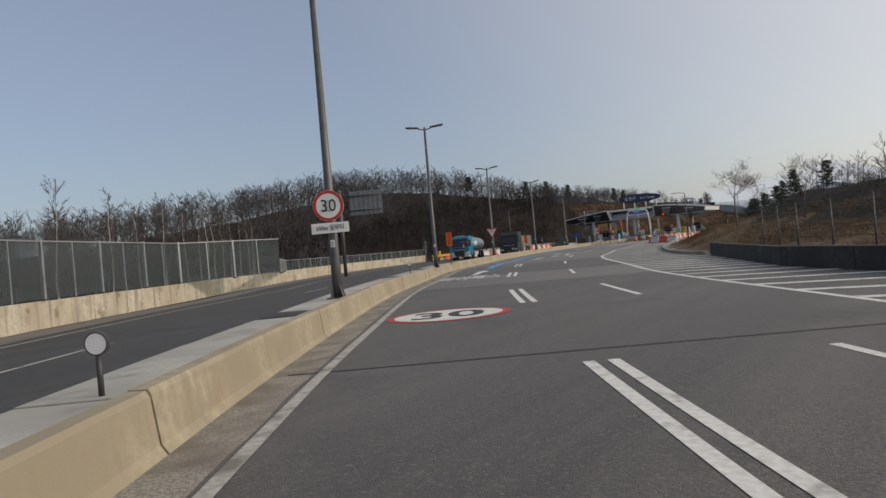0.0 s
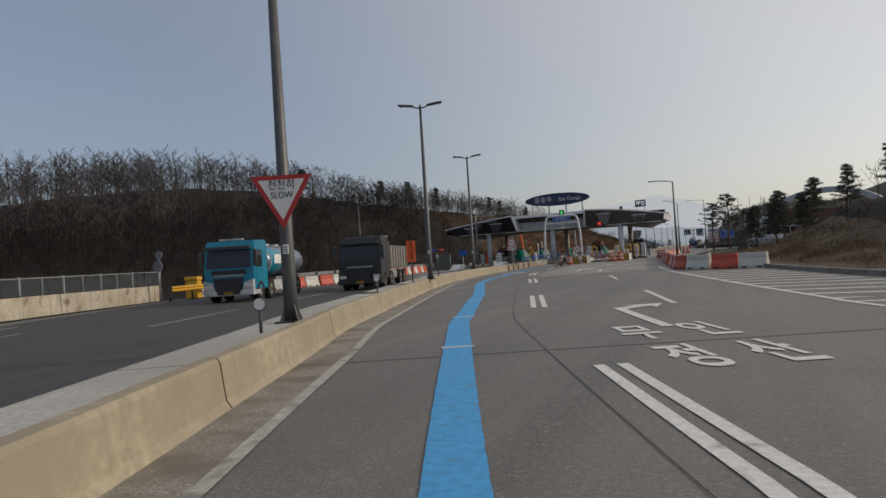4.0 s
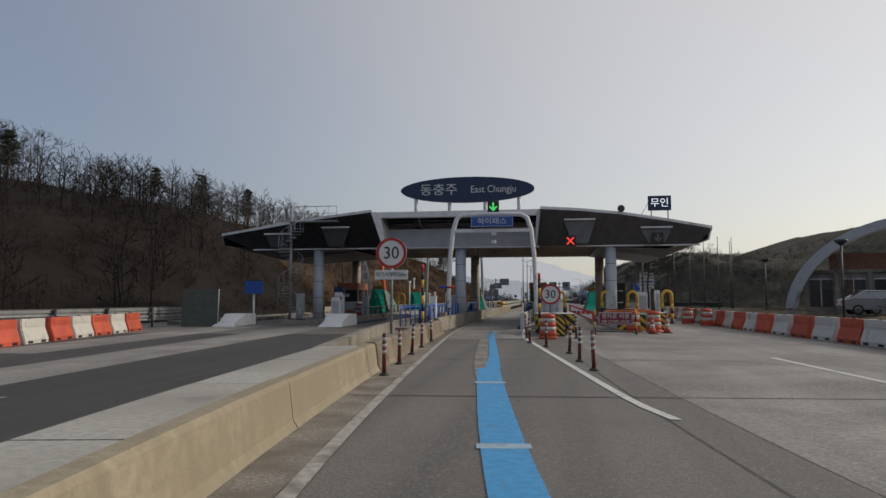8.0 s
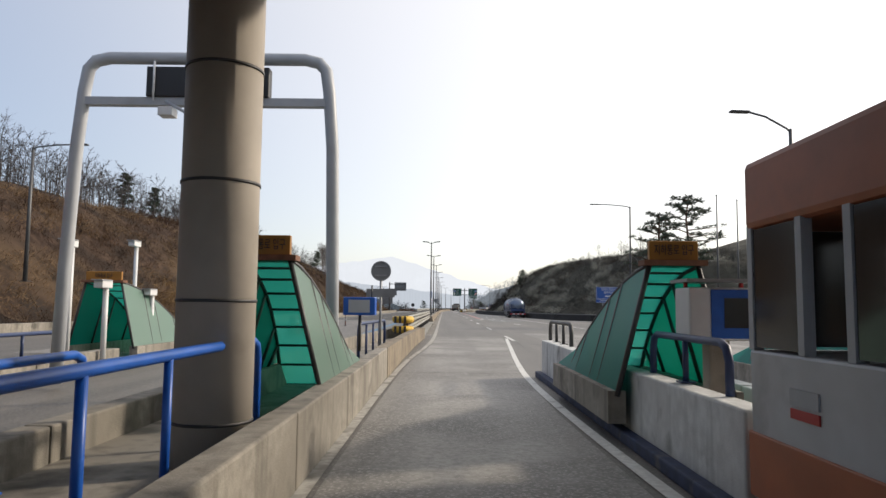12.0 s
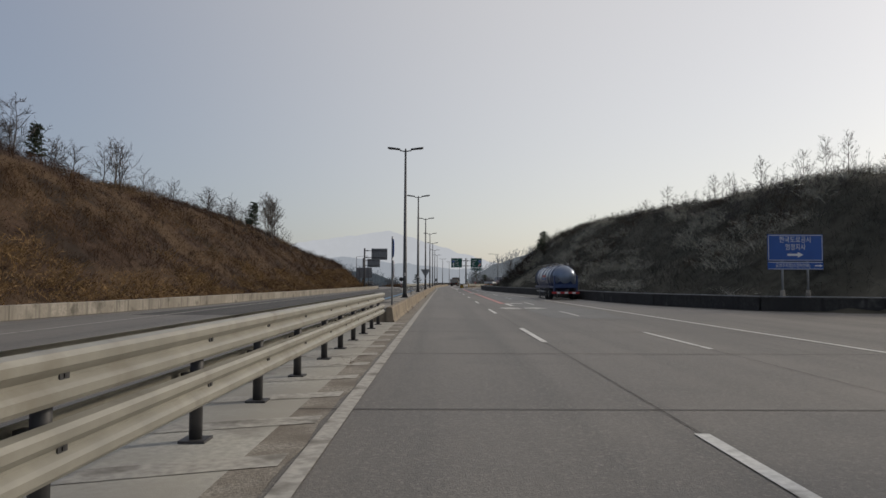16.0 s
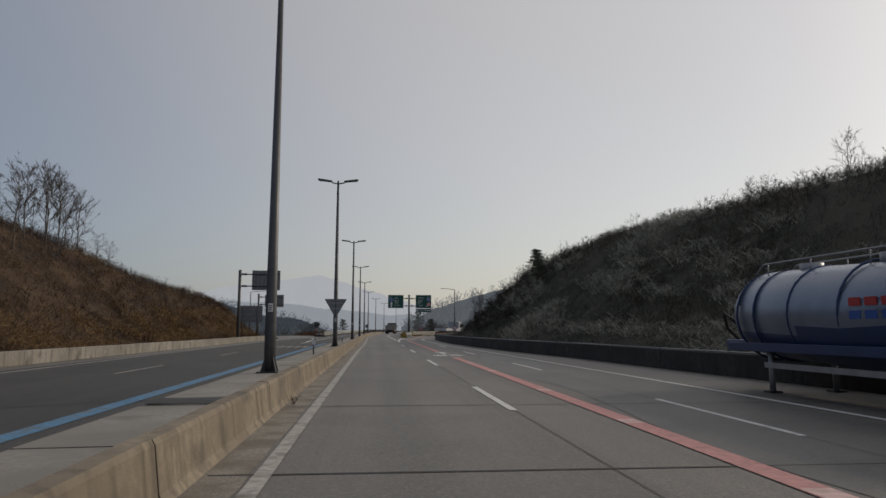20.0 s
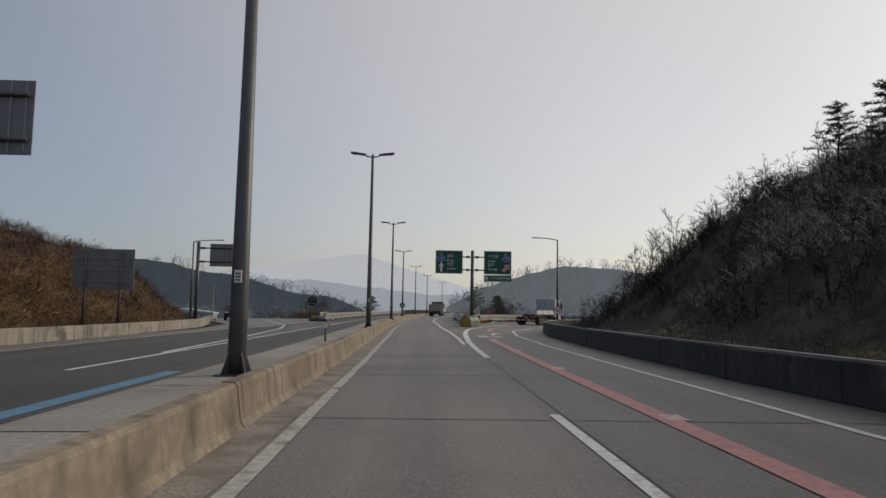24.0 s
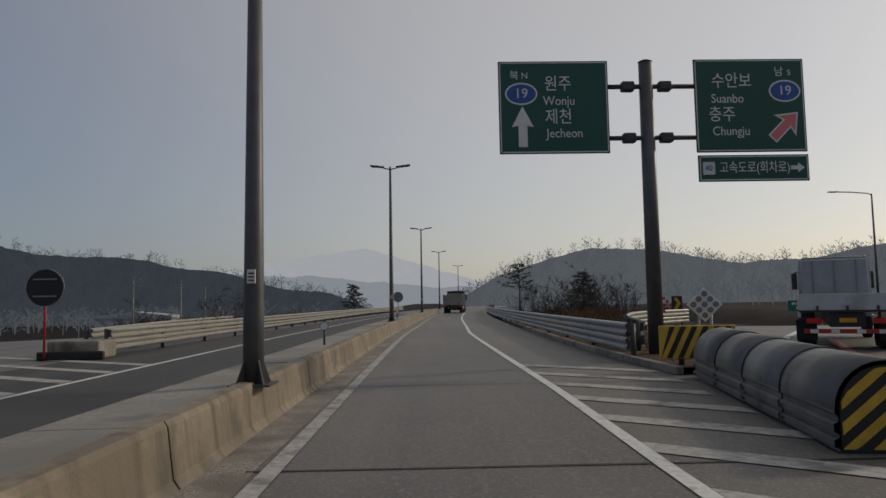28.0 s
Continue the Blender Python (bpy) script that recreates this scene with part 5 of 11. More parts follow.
# ---- tall arch over the electronic toll lane ----
arch = base("lane_arch", "tall white tubular arch over the electronic toll lane", "gantry", pose(0, 2.25, 0))
part("frame", tubed([(-1.78, 0, 0.2), (-1.78, 0, 1.5), (-1.68, 0, 3.6), (-1.52, 0, 5.0), (-1.32, 0, 5.62), (-1.07, 0, 5.8), (0.5, 0, 5.84), (2.05, 0, 5.8), (2.35, 0, 5.62), (2.55, 0, 5.0), (2.7, 0, 3.6), (2.78, 0, 1.5), (2.78, 0, 0.2)], 0.12, 12), WHITE, arch)
part("crossbar", boxed(-1.56, 2.58, -0.1, 0.1, 4.88, 5.05, 0.01), WHITE, arch)
part("antenna_arm", tubed([(0.62, 0, 5.0), (0.62, 0, 4.3)], 0.025, 6), STEEL, arch)
for z in (4.72, 4.3):
    part("antenna_box", boxed(0.5, 0.74, -0.12, 0.1, z, z + 0.16, 0.015), WHITE, arch)
lane_sign = base("lane_sign", "blue lane name sign with white lettering and border", "sign", pose(0.55, 2.02, 5.42))
part("plate", boxed(-1.1, 1.1, -0.06, 0.06, -0.28, 0.28, 0.015), SIGN_BLUE, lane_sign)
for x0, x1, z0, z1 in ((-1.06, 1.06, 0.235, 0.25), (-1.06, 1.06, -0.25, -0.235), (-1.07, -1.055, -0.25, 0.25), (1.055, 1.07, -0.25, 0.25)):
    part("border", boxed(x0, x1, -0.068, -0.062, z0, z1), SIGN_WHITE, lane_sign)
writing("하이패스", 0.38, SIGN_WHITE, lane_sign, pose(0, -0.068, 0), "white lettering", 1.1)
lane_signal(0.6, 2.2, 6.22, "arrow", "dark lane signal with a lit green arrow")


# ---- islands ----
def island(name, x0, x1, y0, y1, wall_l, wall_r, label, kerb=BLUE_KERB, z=0.2, gap=None, wall=GREY_CONC):
    o = base(name, label, "island", Matrix(), kind="structure")
    part("deck", boxed(x0 + 0.2, x1 - 0.2, y0, y1, 0, z), GREY_CONC, o)
    for x, side, h in ((x0, 1, wall_l), (x1, -1, wall_r)):
        ys = steps(y0, y1, 3.0)
        if gap and side > 0:
            ys = steps(y0, gap[0], 3.0) + steps(gap[1], y1, 3.0)
        for a, b in zip(ys, ys[1:]):
            if gap and side > 0 and a == gap[0]:
                continue
            xa, xb = (x, x + 0.24) if side > 0 else (x - 0.24, x)
            part("wall_unit", boxed(xa, xb, a + 0.01, b - 0.01, 0, h + random.uniform(-0.01, 0.01), 0.02), wall, o)
        xa, xb = (x - 0.14, x - 0.003) if side > 0 else (x + 0.003, x + 0.14)
        if kerb is not None and h > 0.3:
            part("kerb_foot", boxed(xa, xb, y0, y1, 0, 0.13, 0.02), kerb, o)
    return o


island("island_left", -3.35, -1.16, -4.6, 24.5, 0.5, 0.62, "concrete toll island with low side walls", None)
island("island_right", 2.1, 4.1, -1.0, 25.0, 0.78, 0.5, "concrete toll island with worn dark kerb", KERB_DARK, gap=(12.95, 15.1), wall=PALE_WALL)
island("island_far_right", 6.2, 8.2, 3.0, 20.0, 0.25, 0.25, "low concrete toll island under the canopy")
island("island_far_left", -11.6, -7.4, 3.6, 26.0, 0.22, 0.45, "low concrete toll island with blue kerb")
island("island_outer_left", -17.5, -15.2, 2.0, 24.0, 0.22, 0.22, "outer low concrete toll island")
# our side of the left island tapers on to the planter box before the guard rail
bm = bmesh.new()
strip(bm, [[(x, y, 0), (x, y, h), (x - 0.26, y, h), (x - 0.3, y, 0)] for x, y, h in ((-1.15, 24.5, 0.62), (-1.12, 30, 0.6), (-1.05, 36, 0.58), (-0.9, 41.8, 0.52), (-0.88, 42.7, 0.5))], True)
bm.verts.ensure_lookup_table()
bm.faces.new(bm.verts[:4])
bm.faces.new(bm.verts[-4:])
bmesh.ops.recalc_face_normals(bm, faces=bm.faces)
thing("island_tail_wall", bm, BARRIER_GREY, "tan concrete wall tapering from the toll island", "wall", kind="structure")
bm = bmesh.new()
strip(bm, [[(x, y, 0), (x, y, 0.5), (x + 0.2, y, 0.5), (x + 0.2, y, 0)] for x, y in ((-3.3, 24.5), (-3.1, 32), (-2.5, 40), (-2.2, 42.7))], True)
box(bm, -2.2, -0.9, 42.5, 42.75, 0, 0.5)
bmesh.ops.recalc_face_normals(bm, faces=bm.faces)
thing("island_tail_kerb", bm, GREY_CONC, "stained concrete planter kerb behind the island", "kerb", kind="structure")
bm = boxed(-3.0, -1.2, 24.5, 40, 0, 0.12)
box(bm, -2.1, -1.0, 40, 42.4, 0, 0.14)
thing("island_tail_fill", bm, GREY_CONC, "rough concrete fill of the island tail", "pavement", kind="structure")


# ---- blue tube rails ----
def rail(points, h, material, label, spacing=1.15, ends=True):
    o = base("tube_rail", label, "railing", Matrix(), group="island railings")
    pts = [Vector(p) for p in points]
    top = [p + Vector((0, 0, h)) for p in pts]
    d0, d1 = (pts[1] - pts[0]).normalized(), (pts[-1] - pts[-2]).normalized()
    bend = [pts[0], pts[0] + Vector((0, 0, h - 0.15)), pts[0] + d0 * 0.05 + Vector((0, 0, h - 0.04)), pts[0] + d0 * 0.16 + Vector((0, 0, h))] + top[1:-1] + [pts[-1] - d1 * 0.16 + Vector((0, 0, h)), pts[-1] - d1 * 0.05 + Vector((0, 0, h - 0.04)), pts[-1] + Vector((0, 0, h - 0.15)), pts[-1]]
    part("top_rail", tubed(bend, 0.038, 8), material, o)
    for a, b in zip(pts, pts[1:]):
        n = max(1, round((b - a).length / spacing))
        for k in range(n):
            if k or a is not pts[0]:
                p = a + (b - a) * (k / n)
                post = part("post", tubed([p, p + Vector((0, 0, h))], 0.03, 8), material, o)
                part("foot_plate", boxed(p.x - 0.07, p.x + 0.07, p.y - 0.07, p.y + 0.07, p.z, p.z + 0.015), material, post)
    return o


for a, b in ((-3.6, 2.0), (2.3, 5.6), (7.4, 12.2), (12.5, 16.6)):
    rail([(-1.72, a, 0.2), (-1.72, b, 0.2)], 0.95, RAIL_BLUE, "bright blue bent tube railing on the island")
for a, b in ((-3.8, 0.6), (0.9, 5.3), (5.6, 8.0), (9, 16)):
    rail([(-3.0, a, 0.2), (-3.0, b, 0.2)], 0.85, RAIL_BLUE, "bright blue bent tube railing on the island")
rail([(-1.9, 25.6, 0.12), (-1.7, 30.0, 0.12)], 0.95, RAIL_NAVY, "dark tube railing at the island end")
for a, b in ((-0.4, 1.9), (2.2, 11.6), (15.8, 17.8)):
    rail([(2.29, a, 0.78), (2.29, b, 0.78)], 0.42, RAIL_NAVY, "low dark blue tube railing on the wall", 0.95)
rail([(2.29, 22.6, 0.78), (2.29, 25.0, 0.78)], 0.4, DARK_STEEL, "low dark tube railing on the wall", 0.8)
for a, b in ((5.0, 11), (11.3, 24)):
    rail([(-7.65, a, 0.45), (-7.65, b, 0.45)], 0.45, RAIL_NAVY, "low dark blue tube railing on the wall", 1.3)


# ---- booths ----
def booth(x, y, w, l, label, roof=BOOTH_ORANGE, turn=0):
    o = base("toll_booth", label, "toll booth", pose(x, y, 0.2, 0, 0, turn))
    part("base_panel", boxed(-w / 2, w / 2, -l / 2, l / 2, 0, 1.0, 0.02), TRUCK_WHITE, o)
    part("foot_band", boxed(-w / 2 - 0.015, w / 2 + 0.015, -l / 2 - 0.015, l / 2 + 0.015, 0.02, 0.45, 0.01), roof, o)
    part("roof_band", boxed(-w / 2 - 0.015, w / 2 + 0.015, -l / 2 - 0.015, l / 2 + 0.015, 1.82, 2.3, 0.05), roof, o, "orange rounded roof band")
    for a in (-w / 2, w / 2 - 0.07):
        for b in (-l / 2, -0.25, 0.25, l / 2 - 0.07):
            part("window_post", boxed(a, a + 0.07, b, b + 0.07, 1.0, 1.85), PALE_GREY, o)
    part("front_window", boxed(-w / 2 + 0.08, w / 2 - 0.08, -l / 2 + 0.01, -l / 2 + 0.03, 1.02, 1.82), DARK_GLASS, o)
    part("rear_window", boxed(-w / 2 + 0.08, w / 2 - 0.08, l / 2 - 0.03, l / 2 - 0.01, 1.02, 1.82), DARK_GLASS, o)
    for a in (-w / 2 + 0.01, w / 2 - 0.03):
        part("side_window", boxed(a, a + 0.02, -l / 2 + 0.08, -0.26, 1.02, 1.82), DARK_GLASS, o)
        part("sliding_window", boxed(a, a + 0.02, 0.33, l / 2 - 0.08, 1.02, 1.82), DARK_GLASS, o)
    emblem = part("emblem", boxed(-w / 2 - 0.01, -w / 2 + 0.002, 0.1, 0.42, 0.62, 0.68), SIGN_RED, o, "small painted emblem")
    part("emblem_bar", boxed(-w / 2 - 0.012, -w / 2 + 0.002, 0.1, 0.42, 0.7, 0.8), PALE_GREY, emblem)
    part("notice", boxed(-0.12, 0.1, -l / 2 - 0.008, -l / 2 + 0.006, 1.35, 1.55), SIGN_WHITE, o, "small white paper notice")
    return o


booth(2.69, 14.05, 1.16, 1.95, "toll booth with orange roof band and dark windows")
booth(-10.4, 13.9, 1.5, 2.4, "toll booth with orange roof band on far island")

# ---- cabinets, kiosks and posts on the islands ----
def cabinet(name, x, y, z, w, d, h, material, label, category="cabinet", louvre=False):
    o = base(name, label, category, pose(x, y, z))
    body = part("body", boxed(-w / 2, w / 2, -d / 2, d / 2, 0.06, h, 0.015), material, o)
    part("plinth", boxed(-w / 2 + 0.02, w / 2 - 0.02, -d / 2 + 0.02, d / 2 - 0.02, 0, 0.06), DARK_STEEL, o)
    door = part("door", boxed(-w / 2 + 0.04, w / 2 - 0.04, -d / 2 - 0.012, -d / 2 + 0.002, 0.12, h - 0.06, 0.005), material, o)
    part("handle", boxed(w / 2 - 0.14, w / 2 - 0.1, -d / 2 - 0.03, -d / 2 - 0.01, h * 0.5, h * 0.5 + 0.12), DARK_STEEL, door)
    part("cap", boxed(-w / 2 - 0.02, w / 2 + 0.02, -d / 2 - 0.02, d / 2 + 0.02, h, h + 0.03), material, o)
    return o


cabinet("power_cabinet", -2.25, 8.6, 0.2, 0.75, 0.6, 1.45, PALE_GREY, "tall grey steel power cabinet on island")
cabinet("power_cabinet", -2.2, 10.4, 0.2, 0.6, 0.6, 1.35, PALE_GREY, "tall grey steel power cabinet on island")
cabinet("lane_controller", -1.8, -2.25, 0.2, 0.28, 0.24, 1.32, WHITE, "slim white lane controller column", "controller")
cabinet("junction_box", -1.62, 1.2, 0.9, 0.26, 0.2, 0.6, WHITE, "small white junction box by the arch", "box")
cabinet("timber_box", -1.58, -0.8, 0.2, 0.3, 0.35, 0.55, BARRIER, "plain tan box behind the barrier", "box")
cabinet("lane_controller", 3.75, 1.0, 0.2, 0.34, 0.3, 1.3, PALE_GREY, "slim pale lane controller column", "controller")
cabinet("lane_controller", 3.45, 2.6, 0.2, 0.5, 0.4, 1.0, PALE_GREY, "low pale lane controller box", "controller")
cabinet("lane_controller", 6.6, 4.0, 0.25, 0.4, 0.3, 1.5, PALE_GREY, "slim pale lane controller column", "controller")
cabinet("blue_locker", -9.5, 8.0, 0.2, 0.6, 0.6, 1.9, BLUE_KERB, "dark blue steel locker beside the column", "locker")
cabinet("grey_locker", -11.0, 5.2, 0.2, 0.4, 0.4, 1.5, PALE_GREY, "grey steel control box beside the stair", "locker")
cabinet("grey_locker", -8.6, 10.8, 0.2, 0.4, 0.4, 1.4, PALE_GREY, "grey steel control box by the booth", "locker")
kiosk = base("payment_sign", "tall dark payment machine sign with white lettering", "sign", pose(8.0, 15.3, 0.2))
part("body", boxed(-0.6, 0.6, -0.02, 0.7, 0, 2.3, 0.02), SIGN_BLACK, kiosk)
part("shiny_side", boxed(-0.62, -0.6, 0, 0.68, 0.05, 2.25), CANOPY_GREY, kiosk)
for k, ch in enumerate("통행료정산기"):
    writing(ch, 0.2, SIGN_WHITE, kiosk, pose(-0.15, -0.03, 1.85 - 0.24 * k), "white lettering")
for z in (1.75, 0.95):
    part("white_arrow", prism(bmesh.new(), [(0.1, z - 0.03), (0.32, z - 0.03), (0.32, z - 0.08), (0.45, z), (0.32, z + 0.08), (0.32, z + 0.03), (0.1, z + 0.03)], -0.03, -0.022), SIGN_WHITE, kiosk)
for x in (-0.45, 0.0, 0.45):
    part("lifting_eye", tubed([(x, 0.3, 2.3), (x + 0.04, 0.3, 2.37), (x + 0.08, 0.3, 2.3)], 0.012, 6), DARK_STEEL, kiosk)
cabinet("payment_machine", 9.1, 14.2, 0.2, 1.0, 0.8, 0.9, PALE_GREY, "pale grey payment machine housing", "machine")


def hazard_pipe(x, y, z, h, label):
    o = base("hazard_pole", label, "pole", pose(x, y, z))
    n = 8
    for k in range(n):
        part("band", tubed([(0, 0, h * k / n), (0, 0, h * (k + 1) / n)], 0.062, 12), SIGN_RED if k == n - 1 else (HAZ_YELLOW if k % 2 else SIGN_BLACK), o)
    part("foot", tubed([(0, 0, 0), (0, 0, 0.12)], [0.09, 0.06], 10), DARK_STEEL, o)
    return o


hazard_pipe(-2.0, -3.85, 0.2, 2.75, "black and yellow striped pole with red tip")
hazard_pipe(3.05, -4.5, 0.0, 2.5, "black and yellow striped pole with red tip")


def hoop(x, y, turn, label, h=1.6, w=0.5):
    o = base("hazard_hoop", label, "bollard", pose(x, y, 0.2, 0, 0, turn), group="hazard hoops")
    path = [(-w / 2, 0, h - w / 2)] + [(w / 2 * -math.cos(a), 0, h - w / 2 + w / 2 * math.sin(a)) for a in (math.pi * k / 10 for k in range(11))] + [(w / 2, 0, h - w / 2)]
    part("hoop_top", tubed([(-w / 2, 0, h * 0.62)] + path[1:-1] + [(w / 2, 0, h * 0.62)], 0.075, 12), HAZ_YELLOW, o)
    for s in (-1, 1):
        for k in range(4):
            part("leg_band", tubed([(s * w / 2, 0, h * 0.155 * k), (s * w / 2, 0, h * 0.155 * (k + 1))], 0.075, 12), SIGN_BLACK if k % 2 == 0 else HAZ_YELLOW, o)
        part("foot", tubed([(s * w / 2, 0, 0), (s * w / 2, 0, 0.1)], [0.13, 0.09], 12), SIGN_BLACK, o)
    return o


for x, y, t in ((4.0, 3.9, 20), (6.5, 5.0, 10), (7.9, 5.2, 10), (9.2, 2.0, 15), (-11.3, 9.5, 0), (-8.0, 19.0, 0)):
    hoop(x, y, t, "yellow and black striped steel hoop guard")


# ---- hoods over the stairs to the service tunnel ----
def hood(x, y, l, w, label, z=0.2, h=1.95, near=True):
    """Curved-back shelter: tall at the near end, falling away along y."""
    o = base("tunnel_hood", label, "shelter", pose(x, y, z), group="tunnel hoods")
    prof = [(h * (1 - (k / 8) ** 1.7), l * k / 8) for k in range(9)]
    lean = 0.38
    for s in (-1, 1):
        for k in range(5):
            a, b = prof[round(8 * k / 5)], prof[round(8 * (k + 1) / 5)]
            xa = s * (w / 2 + lean)
            bm = bmesh.new()
            vs = [bm.verts.new(p) for p in ((xa, a[1], 0.35), (xa, b[1], 0.35), (s * (w / 2 + lean * (1 - b[0] / h)), b[1], max(0.36, b[0])), (s * (w / 2 + lean * (1 - a[0] / h)), a[1], a[0]))]
            bm.faces.new(vs)
            r = bmesh.ops.extrude_face_region(bm, geom=bm.faces[:])
            bmesh.ops.translate(bm, vec=(s * 0.015, 0, 0), verts=[v for v in r["geom"] if isinstance(v, bmesh.types.BMVert)])
            bmesh.ops.recalc_face_normals(bm, faces=bm.faces)
            # pale copy paints in bright sky reflected on the sunward side
            part("side_panel", bm, HOOD_SKYLIT if s > 0 and x < 0 else HOOD_TEAL if s < 0 and x > 0 else HOOD_GREEN, o)
            part("side_rib", tubed([(xa, a[1], 0.3), (s * (w / 2 + lean * (1 - a[0] / h)), a[1], a[0])], 0.03, 6), DARK_STEEL, o)
        part("edge_rib", tubed([(s * (w / 2 + lean * (1 - z0 / h)), y0, z0) for z0, y0 in prof], 0.03, 6), DARK_STEEL, o)
    for a, b in zip(prof, prof[1:]):
        bm = bmesh.new()
        f = lambda q: w / 2 + lean * (1 - q / h)
        vs = [bm.verts.new(p) for p in ((-f(a[0]), a[1], a[0]), (f(a[0]), a[1], a[0]), (f(b[0]), b[1], b[0]), (-f(b[0]), b[1], b[0]))]
        bm.faces.new(vs)
        part("roof_panel", bm, HOOD_GREEN, o)
        part("roof_rib", tubed([(-f(b[0]), b[1], b[0]), (f(b[0]), b[1], b[0])], 0.025, 6), DARK_STEEL, o)
    for s in (-1, 1):
        part("base_wall", boxed(s * (w / 2 + lean) - 0.1, s * (w / 2 + lean) + 0.1, 0, l, 0, 0.36), GREY_CONC, o)
    part("stair_well", boxed(-w / 2 - 0.1, w / 2 + 0.1, 0.1, l - 0.2, 0.005, 0.02), GREY_CONC, o)
    part("canopy_edge", boxed(-w / 2 - 0.08, w / 2 + 0.08, -0.1, 0.15, h, h + 0.06), BRICK_BROWN, o)
    sign = part("header_sign", boxed(-w / 2, w / 2, -0.02, 0.06, h + 0.06, h + 0.28, 0.01), OCHRE, o, "ochre sign board")
    writing("지하통로 입구", 0.13, SIGN_BLACK, sign, pose(0, -0.03, h + 0.17), "dark lettering", 0.6)
    return o


hood(-1.98, 17.75, 3.7, 0.55, "green plastic tunnel stair hood with ochre sign", h=1.76)
hood(2.58, 17.95, 3.8, 0.55, "green plastic tunnel stair hood with ochre sign", h=1.76)
hood(6.9, 20.5, 4.6, 0.9, "green plastic tunnel stair hood with ochre sign", 0.05)
hood(-10.0, 19.6, 4.6, 0.9, "green plastic tunnel stair hood with ochre sign")
hood(-8.6, 27.5, 4.6, 0.9, "green plastic tunnel stair hood with ochre sign", 0.05)

# ---- arch with message board over the oncoming electronic lane ----
arch2 = base("oncoming_arch", "tall grey arch with message board over oncoming lane", "gantry", pose(0, 22.0, 0))
part("frame", tubed([(-1.9, 0, 0.2), (-1.93, 0, 2), (-1.98, 0, 4.2), (-2.06, 0, 5.2), (-2.12, 0, 5.6), (-2.25, 0, 5.74), (-2.5, 0, 5.8), (-5.95, 0, 5.8), (-6.2, 0, 5.74), (-6.32, 0, 5.6), (-6.38, 0, 5.2), (-6.46, 0, 4.2), (-6.55, 0, 2), (-6.6, 0, 0.1)], 0.11, 12), PALE_GREY, arch2)
part("crossbar", boxed(-6.36, -2.08, -0.08, 0.08, 4.94, 5.08), PALE_GREY, arch2)
part("message_board", boxed(-5.25, -3.1, -0.12, 0.1, 5.08, 5.62, 0.02), SIGN_BLACK, arch2)
for x in (-5.1, -4.2, -3.25):
    part("board_stay", tubed([(x, -0.15, 5.0), (x, -0.15, 5.7)], 0.02, 6), WHITE, arch2)
part("camera_arm", tubed([(-4.9, -0.1, 5.0), (-4.2, -0.3, 4.6)], 0.03, 6), PALE_GREY, arch2)
part("camera_box", boxed(-4.3, -4.05, -0.45, -0.2, 4.42, 4.55, 0.01), WHITE, arch2)
part("camera_box", boxed(-4.95, -4.7, -0.3, -0.05, 4.7, 4.85, 0.01), WHITE, arch2)
# orange arch and hanging banner over the far oncoming lane
arch3 = base("orange_arch", "orange tubular arch over the far oncoming lane", "gantry", pose(0, 21.2, 0))
part("frame", tubed([(-9.55, 0, 0.2), (-9.9, 0, 2), (-10.1, 0, 4.0), (-10.35, 0, 4.9), (-10.8, 0, 5.15), (-14.6, 0, 5.15), (-15.1, 0, 4.9), (-15.35, 0, 4.0), (-15.6, 0, 2), (-15.9, 0, 0.2)], 0.14, 10), SIGN_ORANGE, arch3)
part("crossbar", boxed(-15.0, -10.4, -0.1, 0.1, 4.6, 4.85), PALE_GREY, arch3)
banner = base("hanging_banner", "long slanting white cloth banner with dark and red lettering", "banner", pose(-11.9, 20.9, 4.9, 0, -17, 0))
bm = bmesh.new()
strip(bm, [[(-0.36, 0.05 * math.sin(z * 2.0), -z), (0.36, 0.05 * math.sin(z * 2.0 + 0.5), -z)] for z in steps(0, 3.7, 0.25)])
part("cloth", bm, FABRIC, banner)
for k, ch in enumerate("정차로단속"):
    writing(ch, 0.6, SIGN_BLACK if k < 3 else SIGN_RED, banner, pose(0, -0.08, -0.45 - 0.66 * k), "painted lettering")

# ---- spiral stair to the roof ----
stair = base("spiral_stair", "rusty steel spiral staircase up to the canopy roof", "staircase", pose(-11.4, 4.6, 0))
part("centre_pole", tubed([(0, 0, 0), (0, 0, 6.9)], 0.08, 12), STEEL, stair)
hand = []
for k in range(28):
    a, z = k * radians(29), 0.3 + k * 0.2
    bm = boxed(0.05, 0.72, -0.13, 0.13, z, z + 0.035, 0, pose(0, 0, 0, 0, 0, math.degrees(a)))
    part("tread", bm, STEEL, stair)
    p = (0.72 * math.cos(a), 0.72 * math.sin(a), z)
    part("baluster", tubed([p, (p[0], p[1], z + 0.85)], 0.014, 5), STEEL, stair)
    hand.append((p[0], p[1], z + 0.85))
part("hand_rail", tubed(hand, 0.022, 6), STEEL, stair)
part("landing", boxed(-0.1, 2.8, -0.2, 0.8, 5.86, 5.93), STEEL, stair)
for x in (0.2, 0.9, 1.6, 2.3, 2.8):
    part("guard_post", tubed([(x, -0.2, 5.9), (x, -0.2, 6.75)], 0.016, 5), STEEL, stair)
part("guard_rail", tubed([(-0.4, -0.2, 6.75), (2.8, -0.2, 6.75)], 0.02, 6), STEEL, stair)
part("guard_rail", tubed([(0.2, -0.2, 6.35), (2.8, -0.2, 6.35)], 0.014, 6), STEEL, stair)
